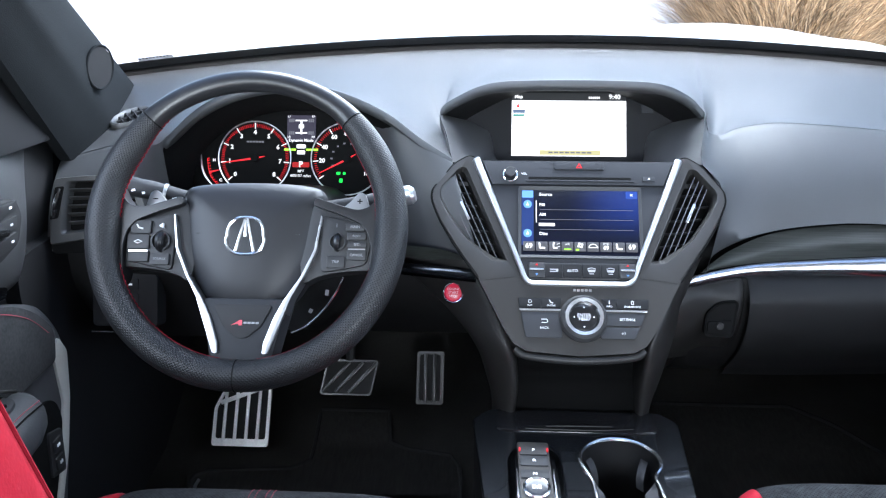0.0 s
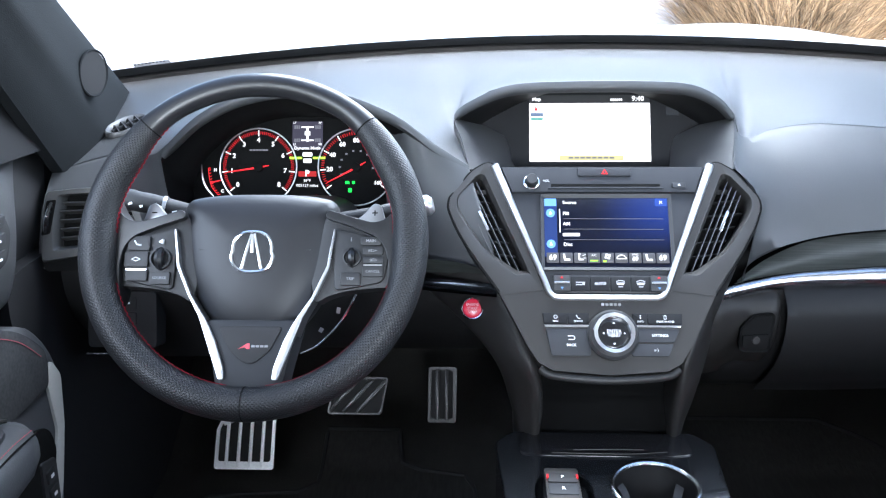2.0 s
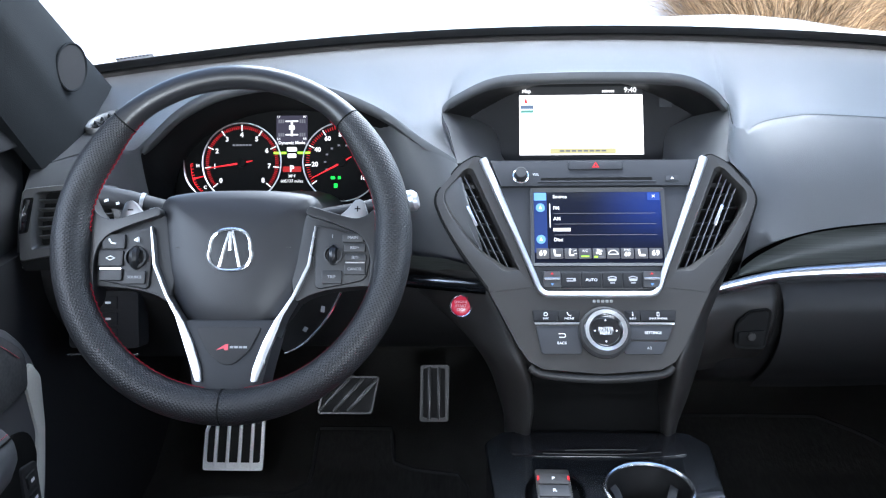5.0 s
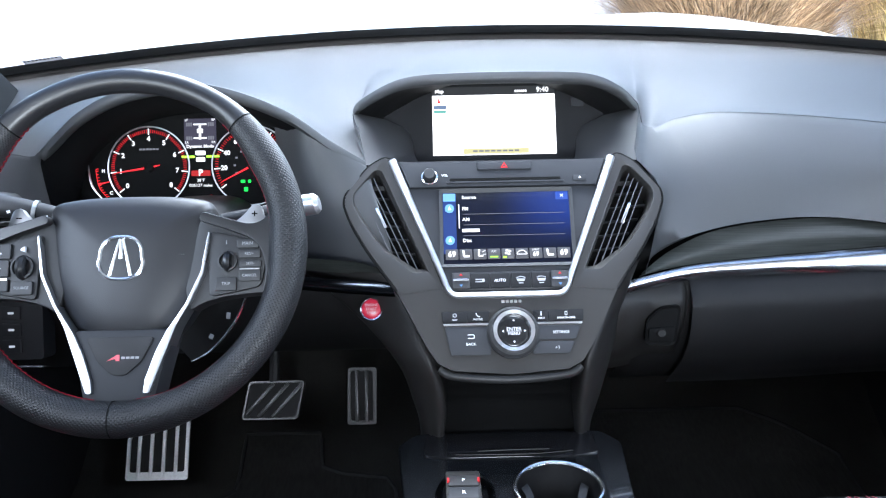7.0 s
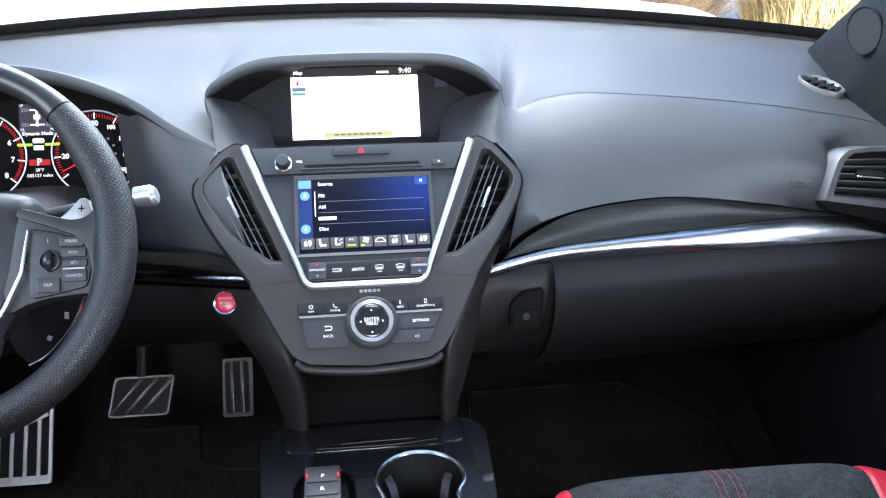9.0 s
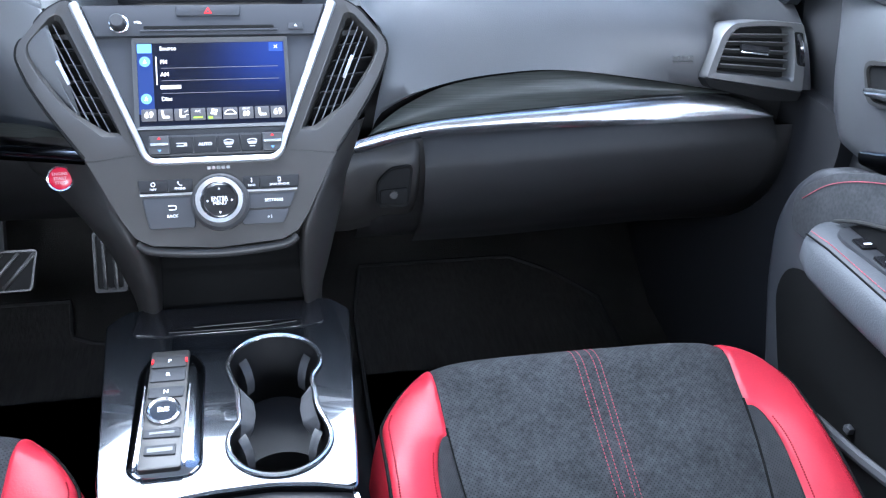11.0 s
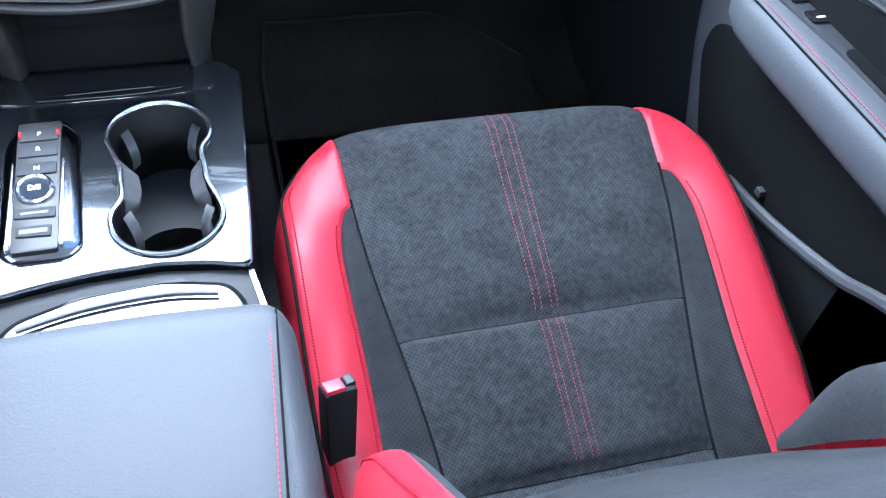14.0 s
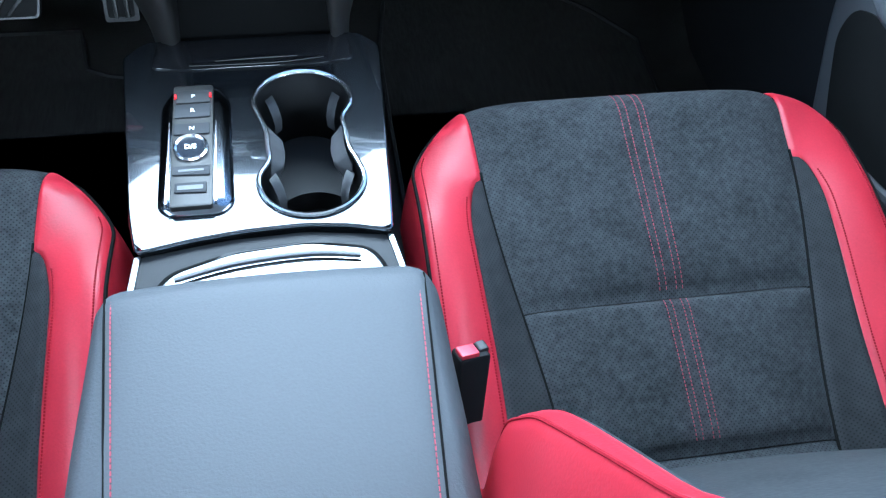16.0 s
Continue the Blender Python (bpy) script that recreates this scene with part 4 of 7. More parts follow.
# selector keys and dial
kp = thing("selector_keys", "black and grey selector keys round the dial", "control panel")
for u0, u1, w in ((-0.0805, -0.0515, "NAV"), (-0.0500, -0.0255, "PHONE"), (0.0310, 0.0475, "INFO"), (0.0490, 0.0905, "SMARTPHONE")):
    ky = part("upper_key", prism(rounded([(u0, -0.2035), (u1, -0.2035), (u1 + (0.001 if u1 > 0 else 0.002), -0.190), (u0 - 0.0015, -0.190)], 0.0012), 0.0, 0.0050, S, 0.001), SAIL, kp)
    lettering(w, 0.0034, sm((u0 + u1) / 2, -0.2005, 0.0053), WHITE, ky)
    q = sm((u0 + u1) / 2, -0.1950, 0.0053)
    if w == "NAV":
        part("symbol", tube([(0.0021 * math.cos(a), 0.0021 * math.sin(a), 0) for a in np.linspace(0, 2 * math.pi, 16, endpoint=False)], 0.00035, 4, True, m=q), WHITE, ky)
    elif w == "PHONE":
        part("symbol", tube(spline([(-0.0020, 0.0022, 0), (-0.0014, -0.0002, 0), (0.0004, -0.0018, 0), (0.0024, -0.0020, 0)], 8), [0.0009, 0.0006, 0.0005, 0.0004, 0.0004, 0.0005, 0.0006, 0.0009], 5, m=q), WHITE, ky)
    elif w == "INFO":
        part("symbol", joined(prism(rect(0.0011, 0.0030, 0.0003, 0, -0.0008), 0, 0.0003, q), prism(rect(0.0012, 0.0012, 0.0004, 0, 0.0020), 0, 0.0003, q)), WHITE, ky)
    else:
        part("symbol", ring(rect(0.0030, 0.0050, 0.0006), rect(0.0022, 0.0038, 0.0004), 0, 0.0003, q), WHITE, ky)
part("chrome_line", prism([(-0.0795, -0.2078), (-0.022, -0.2078), (-0.022, -0.2050), (-0.0808, -0.2050)], 0.0, 0.0056, S, 0.0006), CHROME, kp)
part("chrome_line", prism([(0.030, -0.2078), (0.0885, -0.2078), (0.0895, -0.2050), (0.030, -0.2050)], 0.0, 0.0056, S, 0.0006), CHROME, kp)
for u0, u1, v0, v1, w in ((-0.0785, -0.0235, -0.2440, -0.2095, "BACK"), (0.0300, 0.0870, -0.2265, -0.2095, "SETTINGS"), (0.0270, 0.0790, -0.2440, -0.2285, "")):
    ky = part("lower_key", prism(rounded([(u0 + 0.007 * (w == "BACK"), v0), (u1 - 0.007 * (w != "BACK"), v0), (u1, v1), (u0, v1)], 0.003), 0.0, 0.0045, S, 0.001), FACE, kp)
    lettering(w or "o )", 0.0046, sm((u0 + u1) / 2 + 0.004, (v0 + v1) / 2 - (0.004 if w == "BACK" else 0), 0.0048), WHITE, ky)
part("back_arrow", tube(spline([(-0.0040, 0.0022, 0), (0.0030, 0.0022, 0), (0.0042, 0.0, 0), (0.0030, -0.0020, 0), (-0.0034, -0.0020, 0)], 16), 0.0005, 4, m=sm(-0.047, -0.2215, 0.0048)), WHITE, kp)
DK = sm(0.0045, -0.2175, 0.0)
dl = thing("selector_dial", "chrome ringed selector dial with a black centre", "dial")
part("collar", lathe([(0.0320, 0.0), (0.0315, 0.008), (0.0285, 0.011), (0.0262, 0.011)], 48, DK), LOWER, dl)
part("chrome_ring", lathe([(0.0264, 0.008), (0.0262, 0.018), (0.0250, 0.0205), (0.0205, 0.0195), (0.0188, 0.0165), (0.0186, 0.012)], 64, DK), CHROME, dl, "knurled chrome ring")
part("centre", lathe([(0, 0.0150), (0.0165, 0.0148), (0.0190, 0.0138)], 48, DK), GLOSS, dl)
lettering("ENTER", 0.0060, DK @ at(0, 0.0022, 0.0152), WHITE, dl)
lettering("MENU", 0.0052, DK @ at(0, -0.0032, 0.0152), WHITE, dl)
part("line", prism(rect(0.018, 0.0003, 0, 0, -0.0004), 0.015, 0.0153, DK), WHITE, dl)
for k in range(4):
    a = k * math.pi / 2
    part("arrow", prism([(-0.0014, -0.001), (0.0014, -0.001), (0, 0.0012)], 0.0142, 0.0150, DK @ pose(0, 0, 0, 0, 0, math.degrees(a)) @ at(0, 0.0132)), WHITE, dl)

# ---- upper display ----
D = frame_of((0, 1.2845, 1.0937), (0, 0.044, 0.089), (0, -0.089, 0.044))
nd = thing("navigation_display", "bright map display set back in a black hooded recess", "screen")
part("mask", prism(rounded([(-0.130, -0.060), (0.130, -0.060), (0.175, 0.030), (0.150, 0.062), (-0.150, 0.062), (-0.175, 0.030)], 0.02), -0.012, -0.003, D), SAIL, nd, "black surround")
part("map", prism([(-0.0885, -0.0495), (0.0885, -0.0495), (0.0885, 0.0385), (-0.0885, 0.0385)], -0.004, -0.001, D), G_MAP, nd, "white map page")
part("title_bar", prism(rect(0.177, 0.0125, 0, 0, 0.0445), -0.004, -0.001, D), BLACK, nd)
lettering("Map", 0.0075, D @ at(-0.0845, 0.0445, -0.0006), G_WHITE, nd, align="LEFT", bold=0.0002)
lettering("9:40", 0.0105, D @ at(0.071, 0.0448, -0.0006), G_WHITE, nd, bold=0.0002)
part("word", joined(*[prism(rect(0.0022, 0.0034, 0, 0.032 + 0.003 * k, 0.0435), -0.002, -0.0006, D) for k in range(6)]), G_WHITE, nd)
part("notice", prism(rect(0.094, 0.0078, 0, 0.002, -0.0445), -0.002, -0.0006, D), G_YEL, nd, "straw coloured notice strip")
part("notice_words", joined(*[prism(rect(0.0065, 0.0024, 0, -0.028 + 0.0085 * k, -0.0443), -0.001, -0.0003, D) for k in range(8)]), G_GREY, nd)
part("compass", prism([(-0.0025, -0.004), (0.0025, -0.004), (0, 0.005)], -0.001, -0.0004, D @ at(-0.079, 0.031)), G_RED, nd)
part("scale_tag", prism(rect(0.019, 0.0055, 0.001, -0.0775, 0.021), -0.001, -0.0005, D), glow("tag_blue", (0.16, 0.22, 0.33), 0.6), nd)
part("green_tag", prism(rect(0.018, 0.0040, 0.001, -0.0775, 0.0145), -0.001, -0.0005, D), glow("tag_green", (0.15, 0.42, 0.36), 0.6), nd)
part("sensor", prism(rect(0.018, 0.013, 0.001, 0.121, 0.026), -0.004, -0.001, D), FACE, nd)
part("close_mark", joined(*[box(0.0008, 0.005, 0.0004, sm(0.0745, -0.0405, 0.0022) @ pose(0, 0, 0, 0, 0, a)) for a in (45, -45)]), G_WHITE, ts)

# ---- steering wheel ----
WT = radians(29)
WM = frame_of((-0.400, 0.885, 1.049), (0, math.sin(WT), math.cos(WT)), (0, -math.cos(WT), math.sin(WT)))
wheel = thing("steering_wheel", "black leather sports steering wheel with red stitching and silver spokes", "steering wheel")


def rim_arc(a0, a1, n, r0=0.0):
    pts, rs = [], []
    for i in range(n):
        d = a0 + (a1 - a0) * i / (n - 1)
        a = radians(d)
        side = smooth(0.86, 0.5, math.sin(a))
        spoke = math.exp(-((math.sin(a) + 0.02) / 0.16) ** 2)
        rr = 0.0125 + 0.0052 * side + 0.0015 * spoke + r0
        R = 0.1858 - rr
        pts.append((R * math.cos(a), R * math.sin(a), 0.006 - 0.002 * side))
        rs.append(rr)
    return pts, rs


for nm, a0, a1, mt, lb in (("upper_rim", 47, 133, SMOOTH, "smooth black leather"), ("lower_rim", 133.3, 406.7, LEATHER, "perforated black leather")):
    p, r = rim_arc(a0, a1, 60 if nm == "upper_rim" else 150)
    part(nm, tube(p, r, 22, up=(0, 0, 1), m=WM), mt, wheel, lb, 80)
for a in (47, 133.2, 270):
    p, r = rim_arc(a - 0.22, a + 0.22, 3, 0.0004)
    part("seam", tube(p, r, 22, up=(0, 0, 1), m=WM), DARK, wheel)


def stitches(points, gap, r, m=Matrix()):
    """Short thread dashes along a curve."""
    out = []
    for i in range(0, len(points) - 1):
        a, b = Vector(points[i]), Vector(points[i + 1])
        out.append(tube([a.lerp(b, gap), b.lerp(a, gap)], r, 5))
    return xf(joined(*out), m)


# red stitching on the inner side of the rim
for a0, a1, n in ((128, 176, 44), (197, 262, 56), (278, 343, 56), (4, 52, 44)):
    pts = []
    for i in range(n):
        p, r = rim_arc(a0 + (a1 - a0) * i / (n - 1), a0 + (a1 - a0) * i / (n - 1) + 0.1, 2)
        v = Vector(p[0])
        q = v.normalized()
        pts.append(v - q * r[0] * 1.005 + Vector((0, 0, -0.1 * r[0] + 0.0022 * (-1) ** i)))
    part("stitching", stitches(pts, 0.12, 0.0006, WM), WTHREAD, wheel, "dark red thread stitching", 80)


def hub_outline(k=1.0):
    h = [(-0.078, 0.046), (-0.070, 0.0515), (-0.04, 0.0555), (0, 0.0565), (0.04, 0.0555), (0.070, 0.0515), (0.078, 0.046), (0.0805, 0.036), (0.078, 0.0), (0.072, -0.034), (0.060, -0.060), (0.045, -0.080), (0.028, -0.091), (0, -0.096), (-0.028, -0.091), (-0.045, -0.080), (-0.060, -0.060), (-0.072, -0.034), (-0.078, 0.0), (-0.0805, 0.036)]
    return [(v.x, v.y) for v in spline([(x * k * 1.03, y * k * 1.03, 0) for x, y in h], 72, True)]


def dome(outline, cx, cy, levels, m):
    """A cushion: the outline shrunk towards its middle at each (scale, height)."""
    rings = [[((x - cx) * s + cx, (y - cy) * s + cy, z) for x, y in outline] for s, z in levels]
    return xf(loft(rings), m)


HUB = WM @ at(0, 0, -0.016)
part("airbag_cover", dome(hub_outline(1.02), 0.0, -0.012, ((0.97, -0.045), (1.0, -0.022), (0.99, -0.010), (0.965, -0.0035), (0.90, 0.003), (0.78, 0.0085), (0.6, 0.0125), (0.4, 0.0148), (0.2, 0.0158), (0.02, 0.016)), HUB), PADM, wheel, "dark grey grained airbag cover", 50)
for s in (-1, 1):
    # side spokes with their keys
    sp = [(0.074, 0.033), (0.105, 0.024), (0.140, 0.010), (0.168, 0.016), (0.168, -0.050), (0.142, -0.046), (0.125, -0.047), (0.098, -0.050), (0.078, -0.056), (0.066, -0.064), (0.060, -0.040)]
    part("spoke", prism(rounded([(s * x, y) for x, y in sp], 0.008), -0.036, -0.010, WM, 0.005), BLACK, wheel, "dark side spoke")
    part("key_panel", prism(rounded([(s * x, y) for x, y in ((0.083, 0.018), (0.112, 0.012), (0.138, 0.003), (0.143, -0.014), (0.138, -0.040), (0.112, -0.0455), (0.086, -0.050))], 0.007), -0.012, -0.006, WM, 0.003), BLACK, wheel)
    # leather running from the rim into the spoke
    fl = [(0.160, 0.056), (0.149, 0.036), (0.139, 0.0255), (0.126, 0.0225), (0.104, 0.0285), (0.078, 0.0365), (0.075, 0.0275), (0.104, 0.0180), (0.130, 0.0075), (0.1395, -0.004), (0.1435, -0.020), (0.1425, -0.040), (0.1405, -0.055), (0.146, -0.068), (0.160, -0.066)]
    part("leather_flare", prism(rounded([(s * x, y) for x, y in fl], 0.006), -0.030, -0.0005, WM, 0.005, 3), SMOOTH, wheel, "leather running from the rim into the spoke", 60)
    # silver blade of the lower V
    bl = [(0.0850, 0.016), (0.0865, 0.014), (0.0815, -0.025), (0.0680, -0.055), (0.0550, -0.078), (0.0450, -0.105), (0.0310, -0.143), (0.0250, -0.143), (0.0265, -0.130), (0.0360, -0.103), (0.0460, -0.083), (0.0640, -0.056), (0.0785, -0.024), (0.0825, 0.002)]
    part("silver_blade", prism(rounded([(s * x, y) for x, y in bl], 0.002), -0.030, -0.002, WM, 0.002), BLADE, wheel, "bright silver blade")
part("lower_spoke", prism(rounded([(-0.052, -0.080), (0.052, -0.080), (0.040, -0.130), (0.034, -0.160), (0.018, -0.172), (-0.018, -0.172), (-0.034, -0.160), (-0.040, -0.130)], 0.010), -0.040, -0.006, WM, 0.006), FACE, wheel, "dark grey lower spoke")
part("lower_insert", prism(rounded([(-0.034, -0.088), (0.034, -0.088), (0.022, -0.112), (0.006, -0.126), (-0.006, -0.126), (-0.022, -0.112)], 0.005), -0.010, -0.0035, WM, 0.001), LOWER, wheel)
part("red_mark", prism([(-0.012, -0.1115), (-0.002, -0.1055), (0.0005, -0.1055), (0.0005, -0.1115), (-0.003, -0.1115), (-0.004, -0.1095)], -0.004, -0.0030, WM), REDL, wheel, "small red mark")
part("mark_bars", joined(*[prism(rect(0.0036, 0.0022, 0, 0.004 + 0.0046 * k, -0.1085), -0.004, -0.0031, WM) for k in range(4)]), GREYT, wheel)
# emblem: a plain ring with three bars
ow = [(0.0225 * math.copysign(abs(math.cos(a)) ** 0.75, math.cos(a)) * (1.0 if math.sin(a) < 0 else 0.93), 0.0215 * math.copysign(abs(math.sin(a)) ** 0.8, math.sin(a)), 0) for a in np.linspace(0, 2 * math.pi, 48, endpoint=False)]
EM = HUB @ at(-0.001, -0.0095, 0.0150)
em = part("emblem", tube(ow, 0.0021, 8, True, m=EM), CHROME, wheel, "chrome ring emblem")
for pts in (((-0.0125, -0.018), (-0.0085, -0.018), (-0.0005, 0.0195), (-0.003, 0.0195)), ((0.0125, -0.018), (0.0085, -0.018), (0.0005, 0.0195), (0.003, 0.0195)), ((-0.0022, -0.001), (0.0022, -0.001), (0.0014, 0.019), (-0.0014, 0.019))):
    part("bar", prism(pts, -0.002, 0.0015, EM, 0.0006), CHROME, em)
lettering("SRS", 0.0125, HUB @ at(0.0, -0.0465, 0.0135), BLACK, wheel, bold=0.0002)
lettering("AIRBAG", 0.0075, HUB @ at(0.0, -0.0555, 0.0120), BLACK, wheel)
for s in (-1, 1):
    part("horn_mark", prism(rect(0.010, 0.0012, 0, s * 0.055, -0.006), 0.005, 0.0108, HUB), BLACK, wheel)
# keys on the spokes
for x, y, w, h in ((-0.1245, 0.000, 0.024, 0.0155), (-0.1265, -0.0175, 0.026, 0.0165), (-0.1255, -0.0345, 0.024, 0.0125), (-0.1000, -0.0375, 0.022, 0.0135), (0.1245, 0.003, 0.022, 0.0090), (0.1265, -0.0075, 0.022, 0.0085), (0.1275, -0.0175, 0.022, 0.0070), (0.1270, -0.0290, 0.022, 0.0120), (0.1035, -0.0375, 0.021, 0.0135)):
    part("key", prism(rect(w, h, 0.002, x, y), -0.007, -0.0025, WM, 0.001), BLACK, wheel)
for x, y, w, sz in ((0.1245, 0.003, "MAIN", 0.0052), (0.1270, -0.0295, "CANCEL", 0.0046), (0.1035, -0.0375, "TRIP", 0.0050), (-0.1000, -0.0375, "SOURCE", 0.0046), (0.1265, -0.0075, "RES/+", 0.0044), (0.1275, -0.0175, "SET/-", 0.0044), (0.1035, 0.0045, "i", 0.0075)):
    lettering(w, sz * 0.86, WM @ at(x, y, -0.0022), GREYT, wheel)
part("key_light", prism(rect(0.022, 0.0018, 0.0006, -0.1255, -0.0285), -0.003, -0.0018, WM), CHROME, wheel, "bright edge of a key")
part("key_light", prism(rect(0.020, 0.0016, 0.0006, 0.1270, -0.0228), -0.003, -0.0018, WM), CHROME, wheel)
part("phone_mark", tube([(-0.1290, 0.0025, -0.002), (-0.1265, -0.0015, -0.002), (-0.1215, -0.0025, -0.002)], 0.0009, 6, m=WM), WHITE, wheel)
part("loop_mark", tube([(-0.1310, -0.0175, -0.002), (-0.1265, -0.0155, -0.002), (-0.1215, -0.0175, -0.002), (-0.1265, -0.0195, -0.002)], 0.0007, 6, True, m=WM), WHITE, wheel)
part("speaker_mark", prism([(-0.1025, 0.002), (-0.0985, 0.0045), (-0.0985, -0.001), (-0.1025, 0.0005)], -0.006, -0.0018, WM), WHITE, wheel)
for x, y, s in ((-0.1005, -0.0165, 1.0), (0.1045, -0.0145, 0.85)):
    part("thumb_wheel_well", lathe([(0.0115 * s, -0.007), (0.0115 * s, -0.002), (0.0095 * s, -0.0015), (0.0090 * s, -0.006)], 28, WM @ at(x, y)), BLACK, wheel)
    part("thumb_wheel", tube([(x, y + 0.008 * math.cos(a) * s, -0.0065 + 0.008 * math.sin(a) * s) for a in np.linspace(0, math.pi, 9)], 0.0050 * s, 8, up=(1, 0, 0), m=WM), SMOOTH, wheel, "ribbed thumb wheel")
    # the wheel's highlight, modelled as a thin chrome bar
    part("thumb_shine", tube([(x + 0.0022, y + 0.006 * math.cos(a) * s, -0.0050 + 0.0085 * math.sin(a) * s) for a in np.linspace(0.4, math.pi - 0.4, 7)], 0.0013 * s, 6, m=WM), CHROME, wheel)
# shift paddles behind the rim
for s in (-1, 1):
    part("shift_paddle", prism(rounded([(s * 0.100, 0.030), (s * 0.128, 0.020), (s * 0.136, 0.030), (s * 0.130, 0.050), (s * 0.122, 0.052), (s * 0.112, 0.040)], 0.005), -0.044, -0.036, WM, 0.002), BLADE, wheel, "small silver shift paddle")
    part("plus_mark" if s > 0 else "minus_mark", joined(prism(rect(0.0060, 0.0012, 0, s * 0.1235, 0.0405), -0.037, -0.0356, WM), prism(rect(0.0012, 0.0060 if s > 0 else 0.0012, 0, s * 0.1235, 0.0405), -0.037, -0.0356, WM)), DARK, wheel)

# ---- column, stalks ----
col = thing("steering_column", "dark plastic steering column shroud with two stalks", "steering column")
ca = WM @ Vector((0, -0.004, -0.045))
cb = Vector((-0.40, 1.19, 0.945))
rings = []
for k in range(6):
    t = k / 5
    c = ca.lerp(cb, t)
    w, h = 0.062 + 0.012 * t, 0.052 + 0.016 * t
    rings.append([c + Vector((w * math.copysign(abs(math.cos(a)) ** 0.6, math.cos(a)), 0.25 * h * math.sin(a), h * math.copysign(abs(math.sin(a)) ** 0.7, math.sin(a)))) for a in np.linspace(0, 2 * math.pi, 28, endpoint=False)])
part("shroud", loft(rings), BLACK, col)
stl = part("light_stalk", tube([(-0.45, 1.005, 1.035), (-0.515, 1.000, 1.050), (-0.550, 0.996, 1.060), (-0.592, 0.990, 1.070), (-0.600, 0.989, 1.072)], [0.009, 0.0105, 0.012, 0.0125, 0.009], 16), BLACK, col, "black light stalk with white symbols")
part("silver_ring", tube([(-0.5335, 0.998, 1.0555), (-0.5375, 0.9975, 1.0565)], 0.0128, 18), SILVER, stl)
for k, (x, w) in enumerate(((-0.520, 0.008), (-0.546, 0.006), (-0.558, 0.005), (-0.570, 0.007), (-0.582, 0.006))):
    part("symbol", box(w * 0.7, 0.001, 0.0028, pose(x, 0.9850 - 0.0014 * k, 1.0530 + 0.0040 * k, -15, -14, 0)), WHITE, stl)
wst = part("wiper_stalk", tube([(-0.35, 1.005, 1.035), (-0.29, 1.000, 1.046), (-0.250, 0.997, 1.055)], [0.008, 0.0085, 0.009], 14), BLACK, col)
part("end_cap", lathe([(0, 0.028), (0.009, 0.027), (0.0128, 0.022), (0.0128, 0.002), (0.010, 0)], 24, frame_of((-0.240, 0.997, 1.056), (0, 1, 0), (0.90, -0.35, 0.22))), SILVER, wst, "pale silver end of the stalk")
# curved key strip right of the column
lk = thing("assist_key_panel", "dark curved key panel with a silver edge under the steering wheel", "control panel")
arc = spline([(-0.391, 1.02, 0.853), (-0.368, 1.018, 0.866), (-0.342, 1.016, 0.893), (-0.325, 1.015, 0.918), (-0.315, 1.015, 0.938)], 24)
part("silver_edge", tube(arc, 0.0017, 6), CHROME, lk)
part("panel", skin([[p + Vector((0, 0.001, 0.001)), p + Vector((-0.012, 0.004, 0.014)), p + Vector((-0.022, 0.012, 0.034)), p + Vector((-0.026, 0.03, 0.05))] for p in arc], 0.004), LOWER, lk)
part("lane_mark", box(0.005, 0.001, 0.006, pose(-0.362, 1.0165, 0.888, 0, 30, 0)), GREYT, lk)
part("car_mark", box(0.0045, 0.001, 0.008, pose(-0.338, 1.0145, 0.916, 0, 10, 0)), GREYT, lk)

# ---- instruments ----
cluster = thing("instrument_cluster", "lit instrument cluster with two red-ringed dials", "instrument cluster")
K = frame_of((-0.410, 1.222, 1.048), (0, 0.34, 0.94), (0, -0.94, 0.34))
part("face", prism(rounded([(-0.165, -0.085), (0.165, -0.085), (0.168, 0.0), (0.13, 0.07), (0.06, 0.092), (-0.06, 0.092), (-0.13, 0.07), (-0.168, 0.0)], 0.03), -0.012, 0.0, K), DARK, cluster)


